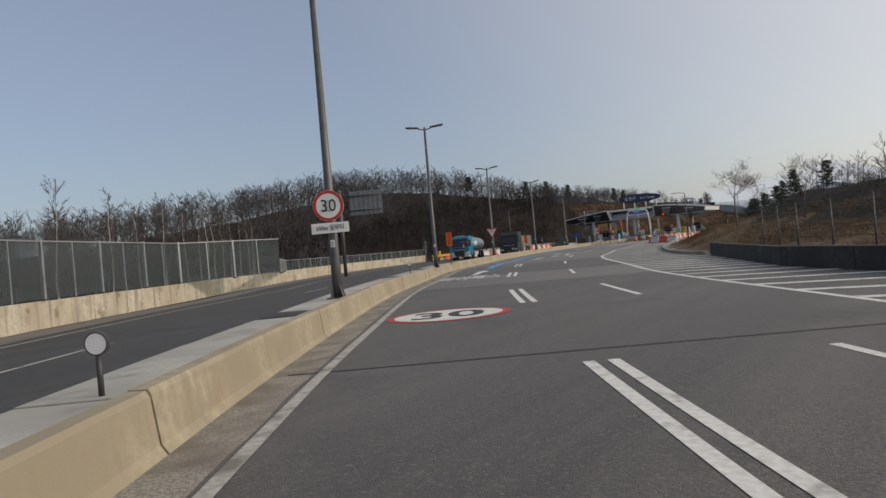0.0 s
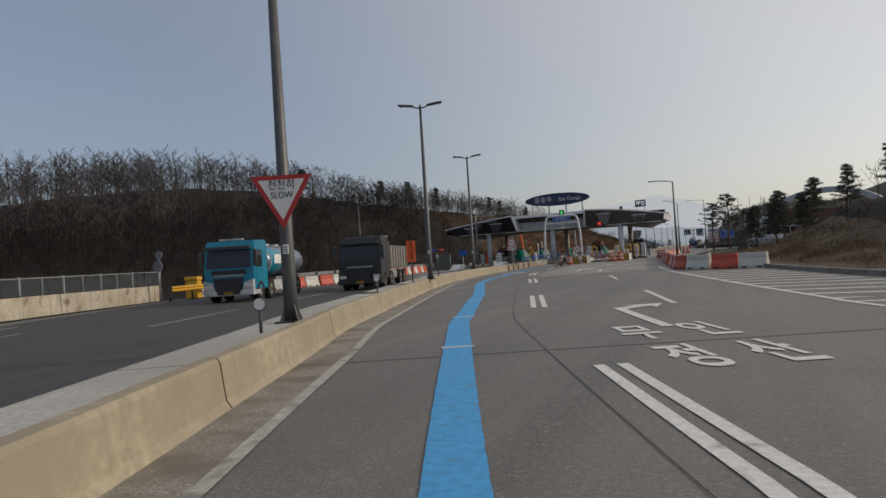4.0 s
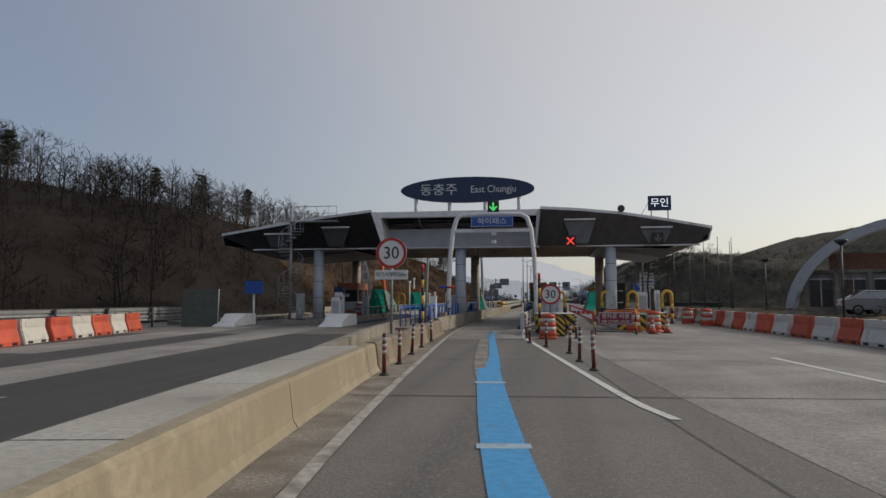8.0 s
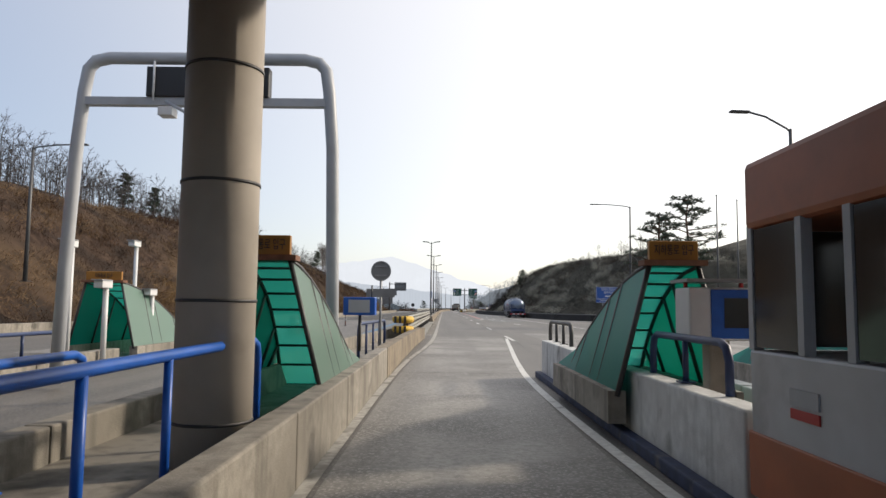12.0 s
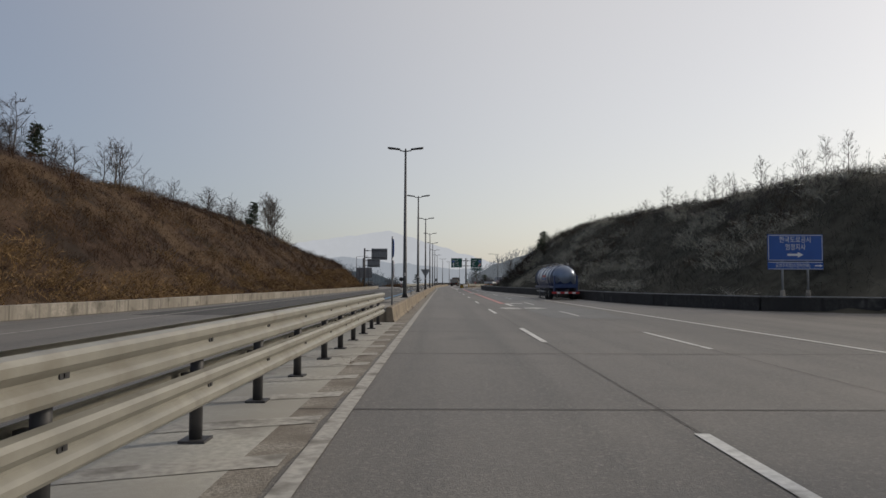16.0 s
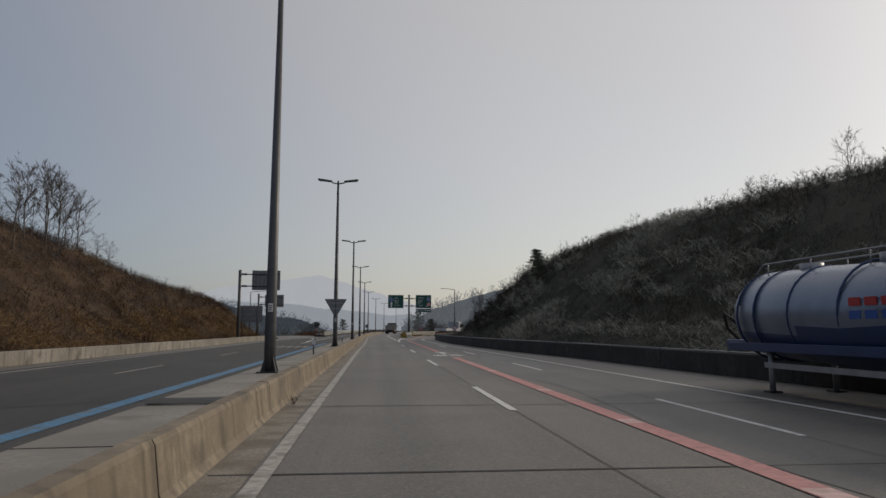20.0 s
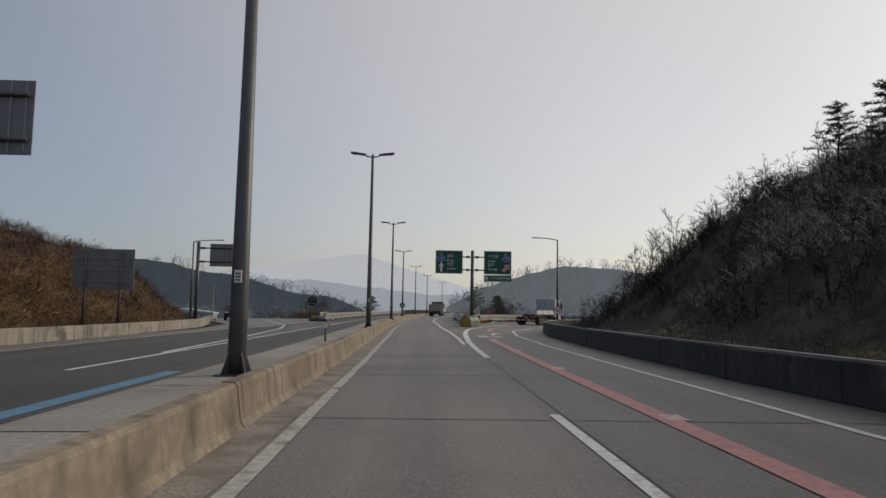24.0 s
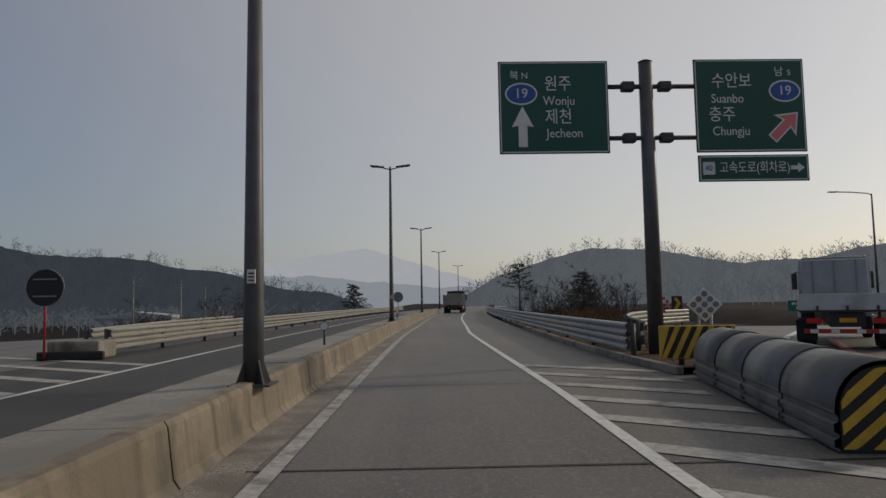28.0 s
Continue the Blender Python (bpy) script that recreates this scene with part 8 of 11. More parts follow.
# passenger cars
def car(m, paint, label, group=""):
    o = base("car", label, "car", m, group)
    prof = [(-2.2, 0.35), (-2.25, 0.7), (-2.1, 0.95), (-1.2, 1.02), (-0.6, 1.5), (1.0, 1.52), (1.75, 1.05), (2.2, 0.95), (2.25, 0.6), (2.2, 0.35)]
    bm = bmesh.new()
    rows = []
    for x, f in ((-0.9, 0.97), (-0.82, 1), (0.82, 1), (0.9, 0.97)):
        rows.append([(x * (0.82 if z > 1.1 else 1), y, 0.35 + (z - 0.35) * f) for y, z in prof])
    strip(bm, rows, True)
    bm.verts.ensure_lookup_table()
    bm.faces.new(bm.verts[:len(prof)])
    bm.faces.new(bm.verts[-len(prof):])
    bmesh.ops.recalc_face_normals(bm, faces=bm.faces)
    b = part("body", bm, paint, o)
    part("windscreen", strip(bmesh.new(), [[(-0.66, -1.17, 1.05), (0.66, -1.17, 1.05)], [(-0.6, -0.64, 1.46), (0.6, -0.64, 1.46)]]), DARK_GLASS, b)
    part("rear_window", strip(bmesh.new(), [[(-0.6, 1.05, 1.5), (0.6, 1.05, 1.5)], [(-0.66, 1.74, 1.1), (0.66, 1.74, 1.1)]]), DARK_GLASS, b)
    for s in (-1, 1):
        part("side_windows", prism(bmesh.new(), [(-1.0, 1.06), (-0.55, 1.44), (0.95, 1.46), (1.5, 1.08)], 0, 0.012, Matrix(((0, s, 0, s * 0.745), (1, 0, 0, 0), (0, 0, 1, 0), (0, 0, 0, 1)))), DARK_GLASS, b)
        part("headlight", boxed(s * 0.66 - 0.18, s * 0.66 + 0.18, -2.27, -2.15, 0.68, 0.84, 0.03), HEADLIGHT, b)
        part("tail_lamp", boxed(s * 0.68 - 0.16, s * 0.68 + 0.16, 2.15, 2.26, 0.72, 0.9, 0.03), LAMP_RED, b)
        part("mirror", boxed(s * 0.95 - 0.08, s * 0.95 + 0.08, -0.95, -0.83, 1.0, 1.13, 0.03), paint, b)
        for y in (-1.4, 1.4):
            wheel(o, s * 0.8, y, 0.33, 0.22, s)
    part("grille", boxed(-0.45, 0.45, -2.28, -2.2, 0.5, 0.68), SIGN_BLACK, b)
    return o


CAR_DARK = mat("car_dark_paint", (0.02, 0.022, 0.026), 0.3, 0.2, vary=0.05, grain=2)
CAR_WHITE = mat("car_white_paint", (0.6, 0.6, 0.6), 0.3, vary=0.04, grain=2)
CAR_SILVER = mat("car_silver_paint", (0.3, 0.31, 0.32), 0.3, 0.4, vary=0.04, grain=2)
for x, y, t, p in ((27.5, 8.5, 75, CAR_SILVER), (30.5, 9.5, 75, CAR_WHITE), (23.5, 12.5, 80, CAR_SILVER), (33.5, 7, 70, CAR_DARK), (26, 16, 80, CAR_WHITE)):
    car(pose(x, y, ground_at(x, y) + 0.03, 0, 0, t), p, {CAR_SILVER: "silver", CAR_WHITE: "white", CAR_DARK: "dark"}[p] + " car parked before the arched building", "parked cars")

car(pose(-17.9, 228.6, 0.0, 0, 0, 14) @ Matrix.Diagonal((0.98, 0.98, 1.06, 1.0)), CAR_DARK, "dark sport utility car on the oncoming ramp")

# ---- plastic water barriers in rows ----
def water_barrier(material, name, label, group):
    o = base("plastic_barrier", label, "plastic barrier", Matrix(), group)
    bm = bmesh.new()
    prism(bm, [(-0.26, 0.0), (0.26, 0.0), (0.26, 0.14), (0.2, 0.3), (0.13, 0.5), (0.12, 0.8), (-0.12, 0.8), (-0.13, 0.5), (-0.2, 0.3), (-0.26, 0.14)], -0.74, 0.74)
    bmesh.ops.bevel(bm, geom=[e for e in bm.edges if abs(e.verts[0].co.y - e.verts[1].co.y) < 0.01], offset=0.03, segments=2, affect="EDGES")
    b = part("shell", bm, material, o)
    for s in (-1, 1):
        for y in (-0.4, 0.4):
            part("fork_slot", boxed(s * 0.262 - 0.006, s * 0.262 + 0.006, y - 0.14, y + 0.14, 0.02, 0.1), SIGN_BLACK, b)
        part("side_recess", boxed(s * 0.126 - 0.012, s * 0.126 + 0.012, -0.5, 0.5, 0.56, 0.72, 0.008), material, b)
    part("filler_cap", tubed([(0, 0, 0.8), (0, 0, 0.83)], 0.06, 12), SIGN_BLACK, b)
    return o


def barrier_row(run, group, first=0):
    pts = dense_curve(run, 0.25)
    acc, last, k = 0.0, pts[0], first
    for p in pts[1:]:
        acc += (p - last).length
        last_q = last
        last = p
        if acc >= 1.52:
            acc = 0.0
            d = p - last_q
            a = math.degrees(math.atan2(-d.x, d.y))
            src = BAR_RED if k % 2 else BAR_WHITE
            c = copy_thing(src, pose(p.x, p.y, 0, 0, 0, a + random.uniform(-2.5, 2.5)))
            tagged(c, ("faded red" if k % 2 else "dusty white") + " plastic water barrier in a row", "plastic barrier", group)
            k += 1


BAR_RED = water_barrier(PLASTIC_RED, "red", "faded red plastic water barrier in a row", "right barrier row")
BAR_RED.matrix_world = pose(15.35, -31.4, 0, 0, 0, 5)
BAR_WHITE = water_barrier(PLASTIC_WHITE, "white", "dusty white plastic water barrier in a row", "right barrier row")
BAR_WHITE.matrix_world = pose(15.6, -33.0, 0, 0, 0, 8)
barrier_row([(15.2, -30.5), (14.6, -24), (13.8, -16.5), (13.1, -8), (12.4, 0), (12.3, 10), (12.6, 23)], "right barrier row", 1)
barrier_row([(21.5, -42.5), (19, -41), (16.7, -39.2), (16.0, -36.5), (15.7, -34.2)], "right barrier row")
barrier_row([(15.3, 55.2), (15.0, 65), (14.75, 74.3)], "barrier row beyond the gate")
barrier_row([(-13.2, -47.5), (-11.2, -40), (-10.3, -33), (-10.4, -28), (-11.1, -23.5), (-12.9, -15), (-15.2, -4)], "left barrier row")

# ---- flexible lane rods ----
ROD_DARK = mat("scuffed_rod", (0.2, 0.045, 0.025), 0.7, vary=0.3, grain=12, second=(0.05, 0.03, 0.025), big=6.0)
rod = base("lane_rod", "scuffed orange flexible lane rod with grey bands", "lane rod", Matrix(), group="lane rods")
part("foot", tubed([(0, 0, 0), (0, 0, 0.03), (0, 0, 0.06)], [0.1, 0.09, 0.05], 14), SIGN_BLACK, rod)
part("shaft", tubed([(0, 0, 0.05), (0, 0, 0.78)], [0.042, 0.038], 12), ROD_DARK, rod)
for z in (0.42, 0.54, 0.66):
    part("band", tubed([(0, 0, z), (0, 0, z + 0.06)], 0.0425, 12), PALE_GREY, rod)
part("cap", tubed([(0, 0, 0.78), (0, 0, 0.8)], [0.04, 0.02], 12), SIGN_BLACK, rod)
RODS = [(0.39, -20.45), (0.19, -18.25), (-0.05, -15.7), (-0.29, -13.1), (-0.5, -10.2), (2.83, -10.56), (3.37, -12.3), (3.99, -14.7), (4.16, -17), (4.37, -18.9), (2.53, -5.5), (2.64, -8), (4.41, -8), (-7.6, 54), (-7.5, 58), (-7.4, 62)]
rod.matrix_world = pose(*RODS[0], 0)
for x, y in RODS[1:]:
    copy_thing(rod, pose(x, y, 0, random.uniform(-3, 3), random.uniform(-3, 3), random.uniform(0, 90)))


# ---- drums, cones ----
def drum(m, label="red and white ribbed plastic traffic drum"):
    o = base("traffic_drum", label, "traffic drum", m, "traffic drums")
    z = 0.0
    for k, (r, h) in enumerate(((0.34, 0.1), (0.3, 0.2), (0.29, 0.14), (0.28, 0.16), (0.27, 0.14), (0.26, 0.12))):
        part("band", tubed([(0, 0, z), (0, 0, z + h * 0.9), (0, 0, z + h)], [r, r - 0.008, r - 0.025], 20), PLASTIC_WHITE if k in (2, 4) else PLASTIC_RED, o)
        z += h
    part("lid", tubed([(0, 0, z), (0, 0, z + 0.04)], [0.22, 0.14], 20), PLASTIC_RED, o)
    return o


def cone(m, label="red and white traffic cone with square foot"):
    o = base("traffic_cone", label, "traffic cone", m, "traffic cones")
    part("foot", boxed(-0.19, 0.19, -0.19, 0.19, 0, 0.035, 0.01), RUBBER, o)
    for z0, z1, r0, r1, w in ((0.03, 0.25, 0.14, 0.105, 0), (0.25, 0.4, 0.105, 0.08, 1), (0.4, 0.5, 0.08, 0.065, 0), (0.5, 0.58, 0.065, 0.05, 1), (0.58, 0.72, 0.05, 0.025, 0)):
        part("band", tubed([(0, 0, z0), (0, 0, z1)], [r0, r1], 16), PLASTIC_WHITE if w else PLASTIC_RED, o)
    return o


d0 = drum(pose(3.41, -8.1, 0))
for x, y in ((-7.6, 45.1), (-7.8, 47.8), (-7.9, 50.4)):
    copy_thing(d0, pose(x, y, 0.0))
c0 = cone(pose(7.6, -4.2, 0))
for x, y in ((7.0, -2.9), (7.9, -2.6), (11.6, 4.5), (11.9, 6.2), (11.2, 7.5), (-9.6, 12.8), (-9.0, 56.5), (12.9, 30.5), (13.3, 34)):
    copy_thing(d0, pose(x, y, 0.2 if x == -9.6 else 0, 0, 0, random.uniform(0, 90)))
for x, y in ((8.3, -3.4), (-8.2, 55.2)):
    copy_thing(c0, pose(x, y, 0))


# ---- crash cushions: rounded ribbed shell with chevron face ----
CUSHION = mat("weathered_cushion_steel", (0.16, 0.165, 0.17), 0.5, 0.35, vary=0.15, grain=4, second=(0.11, 0.11, 0.11), big=0.8, stain=(0.07, 0.068, 0.065), stain_scale=2.0, stain_from=0.58)


def chevrons(o, w, h, y, n=4, up=True):
    """Yellow and black chevrons on a round-topped face."""
    def edge(x):
        return h - w / 2 + math.sqrt(max(0, (w / 2) ** 2 - x * x))
    part("face", prism(bmesh.new(), [(-w / 2, 0.02), (w / 2, 0.02)] + [(w / 2 * math.cos(a), h - w / 2 + w / 2 * math.sin(a)) for a in (math.pi * k / 16 for k in range(17))], y - 0.02, y), SIGN_BLACK, o, "black face plate")
    t = h / (n * 2 - 1)
    for k in range(n + 1):
        for s in (-1, 1):
            rows = []
            for j in range(9):
                x = w / 2 * 0.97 * j / 8
                z0 = 0.05 + (2 * k) * t - x * 0.9 + 0.02
                lo, hi = max(0.04, z0), min(edge(x) - 0.02, z0 + t)
                rows.append((x, lo, hi))
            rows = [r for r in rows if r[2] - r[1] > 0.005]
            if len(rows) > 1:
                bm = strip(bmesh.new(), [[(s * x, y - 0.026, lo), (s * x, y - 0.026, hi)] for x, lo, hi in rows])
                part("chevron", bm, HAZ_YELLOW, o)


def cushion(m, w, h, l, label, material):
    """Telescoping bays with lengthwise ridged sides and a smooth round back."""
    o = base("crash_cushion", label, "crash cushion", m)
    chevrons(o, w, h, 0.0)
    bays = max(2, round(l / 1.6))
    top = h - w / 2
    for k in range(bays):
        y0, y1 = l * k / bays, l * (k + 1) / bays
        e = 0.035 * (k + 1)
        half = w / 2 + e * 0.5
        ridge_z = [(0.03, 0.0), (0.1, 0.0), (0.14, 0.045), (0.3, 0.045), (0.36, 0.0), (0.44, 0.0), (0.5, 0.045), (0.68, 0.045), (0.74, 0.0), (0.86, 0.0), (0.92, 0.03), (1.0, 0.03)]
        left = [(-half - d, top * u) for u, d in ridge_z]
        arc = left + [(-(half + 0.03) * math.cos(a), top + (half + 0.03) * math.sin(a)) for a in (math.pi * j / 14 for j in range(1, 14))] + [(-x, z) for x, z in reversed(left)]
        bm = bmesh.new()
        strip(bm, [[(x, y0, z) for x, z in arc], [(x, y1 + 0.12, z) for x, z in arc]])
        for f in bm.faces:
            f.smooth = f.calc_center_median().z > top
        r = bmesh.ops.extrude_face_region(bm, geom=bm.faces[:])
        bmesh.ops.scale(bm, vec=(0.985, 1, 0.99), verts=[v for v in r["geom"] if isinstance(v, bmesh.types.BMVert)])
        bmesh.ops.recalc_face_normals(bm, faces=bm.faces)
        bay = part("shell_bay", bm, material, o)
        for s in (-1, 1):
            for u in (0.22, 0.58):
                part("bolt", tubed([(s * (half + 0.04), y1 - 0.1, top * u), (s * (half + 0.065), y1 - 0.1, top * u)], 0.02, 6), DARK_STEEL, bay)
    part("skid", boxed(-w / 2, w / 2, 0, l, 0, 0.04), DARK_STEEL, o)
    return o


cushion(pose(3.72, -6.5, 0, 0, 0, 3), 0.68, 0.78, 2.3, "low grey crash cushion with striped chevron face", CUSHION)
cushion(pose(5.3, 214.8, 0, 0, 0, -11), 0.85, 0.82, 6.3, "long ribbed crash cushion with striped chevron face", CUSHION)


def striped_block(x, y, w, l, h, label):
    o = base("striped_block", label, "crash block", pose(x, y, 0))
    part("body", boxed(-w / 2, w / 2, 0.012, l, 0, h, 0.06), PALE_WALL, o, "pale concrete body")
    part("face", boxed(-w / 2 + 0.01, w / 2 - 0.01, 0, 0.02, 0.02, h - 0.02, 0.005), SIGN_BLACK, o, "black striped face plate")
    t = 0.13 if w < 1 else 0.19
    for k in range(-3, 8):
        z0 = k * 2 * t
        for s in (-1, 1):
            rows = []
            for j in range(13):
                x_ = (w / 2 - 0.02) * j / 12
                lo, hi = max(0.04, z0 - x_ * 0.8), min(h - 0.03, z0 + t - x_ * 0.8)
                if hi - lo > 0.004:
                    rows.append([(s * x_, -0.004, lo), (s * x_, -0.004, hi)])
            if len(rows) > 1:
                part("stripe", strip(bmesh.new(), rows), HAZ_YELLOW, o)
    return o


striped_block(3.68, -4.05, 1.66, 1.8, 0.82, "wide yellow and black striped island nose block")
striped_block(7.1, -1.4, 1.3, 3.6, 0.75, "yellow and black striped island nose block")
striped_block(8.35, -1.0, 0.7, 2.0, 0.8, "yellow and black striped island nose block")

# barricade with lettering
o = base("lane_barricade", "red lane closed board on striped trestle", "barricade", pose(6.1, -4.6, 0, 0, 0, -4))
p = part("board", boxed(-0.68, 0.68, -0.03, 0.0, 0.38, 0.9, 0.01), mat("dark_red_board", (0.2, 0.015, 0.03), 0.5, vary=0.08, grain=3), o, "dark red board with white edge")
for a, b, c, d in ((-0.66, 0.66, 0.86, 0.88), (-0.66, 0.66, 0.4, 0.42), (-0.66, -0.64, 0.4, 0.88), (0.64, 0.66, 0.4, 0.88)):
    part("border", boxed(a, b, -0.036, -0.03, c, d), SIGN_WHITE, p)
writing("옆차로 이용", 0.24, SIGN_WHITE, p, pose(0, -0.035, 0.72), "white lettering", 0.95)
writing("USE OTHER LANES", 0.14, SIGN_WHITE, p, pose(0, -0.035, 0.51), "white lettering", 0.95)
for s in (-1, 1):
    for k in range(4):
        for e in (-1, 1):
            part("leg_band", tubed([(s * 0.8, e * (0.42 - 0.1 * k), 0.25 * k), (s * 0.8, e * (0.42 - 0.1 * (k + 1)), 0.25 * (k + 1))], 0.03, 8), HAZ_YELLOW if k % 2 else SIGN_BLACK, o)
part("crossbar", tubed([(-0.8, -0.3, 0.12), (0.8, -0.3, 0.12)], 0.02, 6), SIGN_BLACK, o)
part("crossbar", tubed([(-0.8, 0, 1.0), (0.8, 0, 1.0)], 0.025, 6), SIGN_BLACK, o)
# slanting red closure board across the next lane
o = base("closure_board", "slanting red and white lane closure board", "barricade", pose(4.35, -1.5, 0.55, 0, 0, -60))
p = part("board", prism(bmesh.new(), [(0, 0.32), (2.0, -0.1), (2.0, 0.3), (0, 0.62)], -0.02, 0.02), SIGN_RED, o)
part("white_field", prism(bmesh.new(), [(0.15, 0.36), (1.85, 0.0), (1.85, 0.22), (0.15, 0.54)], -0.026, -0.02), SIGN_WHITE, p)
bars(p, 0.3, 1.7, 0.28, 0.12, SIGN_RED, -0.028, 4)
part("leg", tubed([(1.9, 0.03, -0.55), (1.9, 0.03, 0.2)], 0.03, 6), STEEL, o)
part("leg", tubed([(0.1, 0.03, -0.35), (0.1, 0.03, 0.5)], 0.03, 6), STEEL, o)
# sandbag-like orange sheet on the block, jumbo bag
bm = bmesh.new()
rows = []
for j in range(13):
    v = j / 12
    rows.append([((0.5 + 0.1 * math.sin(3 * v)) * (0.55 + 0.45 * math.sin(math.pi * min(1, v * 1.3 + 0.1))) * math.cos(a) * (1 + 0.08 * math.sin(5 * a + v * 4)), (0.5) * (0.6 + 0.4 * math.sin(math.pi * min(1, v * 1.2 + 0.15))) * math.sin(a), 1.1 * v) for a in (2 * math.pi * k / 20 for k in range(20))])
strip(bm, rows, True)
bm.verts.ensure_lookup_table()
bm.faces.new(bm.verts[-20:])
for f in bm.faces:
    f.smooth = True
thing("bulk_bag", bm, BAG, "slumped white woven bulk bag on island", "bag", m=pose(3.25, 8.9, 0.2))
bm = bmesh.new()
strip(bm, [[(x, y, 0.76 + 0.12 * math.sin(math.pi * (x + 1.2) / 2.4) + 0.02 * noise.noise((x * 3, y * 3, 0))) for x in steps(-1.2, 1.2, 0.2)] for y in steps(-0.6, 0.6, 0.2)])
r = bmesh.ops.extrude_face_region(bm, geom=bm.faces[:])
bmesh.ops.translate(bm, vec=(0, 0, -0.1), verts=[v for v in r["geom"] if isinstance(v, bmesh.types.BMVert)])
bmesh.ops.recalc_face_normals(bm, faces=bm.faces)
thing("orange_sheet", bm, mat("orange_tarpaulin", (0.55, 0.14, 0.03), 0.7, vary=0.2, grain=3), "crumpled orange sheet over the striped block", "tarpaulin", m=pose(7.2, -0.2, 0.08))

# white wedge noses of the oncoming islands
for x, y, w in ((-7.6, 1.6, 1.3), (-13.2, 1.2, 1.2)):
    bm = bmesh.new()
    strip(bm, [[(-w / 2, -1.3, 0), (-w / 2 * 0.8, -0.6, 0.25), (-w / 2, 0.2, 0.62), (-w / 2, 1.4, 0.62)], [(w / 2, -1.3, 0), (w / 2 * 0.8, -0.6, 0.25), (w / 2, 0.2, 0.62), (w / 2, 1.4, 0.62)]])
    r = bmesh.ops.extrude_face_region(bm, geom=bm.faces[:])
    bmesh.ops.translate(bm, vec=(0, 0.05, -0.6), verts=[v for v in r["geom"] if isinstance(v, bmesh.types.BMVert)])
    bmesh.ops.recalc_face_normals(bm, faces=bm.faces)
    thing("island_nose", bm, WHITE, "white painted concrete wedge nose of island", "crash block", group="island noses", m=pose(x, y, 0))
# low blue kerb of the far island, dark A board and blue box sign
o = base("trestle_board", "dark folded trestle board on the roadside", "board", pose(-14.6, 0.3, 0, 0, 0, 20))
part("front_leaf", boxed(-0.9, 0.9, -0.02, 0.02, 0, 1.95, 0.005, pose(0, -0.35, 0, -10)), mat("dark_green_board", (0.05, 0.06, 0.055), 0.6, vary=0.15, grain=3), o)
part("back_leaf", boxed(-0.9, 0.9, -0.02, 0.02, 0, 1.95, 0.005, pose(0, 0.35, 0, 10)), DARK_STEEL, o)
part("edge", tubed([(0.9, -0.37, 0.02), (0.9, -0.03, 1.93)], 0.02, 6), WHITE, o)
o = base("blue_sign_box", "blue box sign on a white post", "sign", pose(-12.9, 3.0, 0))
part("post", tubed([(0, 0, 0), (0, 0, 2.0)], 0.06, 10), WHITE, o)
part("box", boxed(-0.5, 0.5, -0.15, 0.15, 1.7, 2.4, 0.02), SIGN_BLUE, o)
part("cap", boxed(-0.45, 0.45, -0.12, 0.12, 2.4, 2.5, 0.01), DARK_STEEL, o)

# ---- guard rails ----
def w_profile(h=0.32, d=0.08):
    front = [(0.0, 0.0), (d * 0.7, 0.015), (d, 0.045), (d, 0.095), (d * 0.7, 0.12), (0.02, 0.15), (0.02, 0.17), (d * 0.7, 0.2), (d, 0.225), (d, 0.275), (d * 0.7, 0.305), (0.0, h)]
    return front + [(o - 0.006, z) for o, z in reversed(front)]


def guardrail(run, beams, side, label, spacing=2.0, post_h=None, material=CREAM_STEEL, post_mat=DARK_STEEL, double=False, z0=0.0):
    """Corrugated beams along a run of (x, y); beams are heights of the lower edge; side is +1 with the beam to the right of the posts."""
    o = base("guard_rail", label, "guard rail", Matrix())
    pts = dense_curve(run, 0.5)
    length = sum((b - a).length for a, b in zip(pts, pts[1:]))
    normals = []
    for i, p in enumerate(pts):
        d = (pts[min(i + 1, len(pts) - 1)] - pts[max(i - 1, 0)]).normalized()
        normals.append(Vector((d.y, -d.x)))
    for zb in beams:
        for s in ((1, -1) if double else (side,)):
            k = 0
            while k < len(pts) - 1:
                e = min(k + 8, len(pts) - 1)
                bm = bmesh.new()
                rows = [[(pts[i].x + normals[i].x * s * (0.1 + off), pts[i].y + normals[i].y * s * (0.1 + off), z0 + zb + z) for off, z in w_profile()] for i in range(k, e + 1)]
                strip(bm, rows, True)
                bmesh.ops.recalc_face_normals(bm, faces=bm.faces)
                part("beam", bm, material, o)
                k = e
    top = max(beams) + 0.3
    acc = 0.0
    for i in range(len(pts)):
        if i:
            acc += (pts[i] - pts[i - 1]).length
        if i == 0 or acc >= spacing:
            acc = 0.0
            p = pts[i]
            post = part("post", tubed([(p.x, p.y, z0 - 0.02), (p.x, p.y, z0 + top)], 0.06, 10), post_mat, o)
            part("post_foot", boxed(p.x - 0.12, p.x + 0.12, p.y - 0.12, p.y + 0.12, z0, z0 + 0.03), post_mat, post)
            for zb in beams:
                for s in ((1, -1) if double else (side,)):
                    q = p + normals[i] * s * 0.085
                    part("spacer", boxed(q.x - 0.045, q.x + 0.045, q.y - 0.05, q.y + 0.05, z0 + zb + 0.05, z0 + zb + 0.27), post_mat, post)
                    r = p + normals[i] * s * 0.125
                    part("bolt", boxed(r.x - 0.012, r.x + 0.012, r.y - 0.012, r.y + 0.012, z0 + zb + 0.15, z0 + zb + 0.175), SIGN_BLACK, post)
    return o


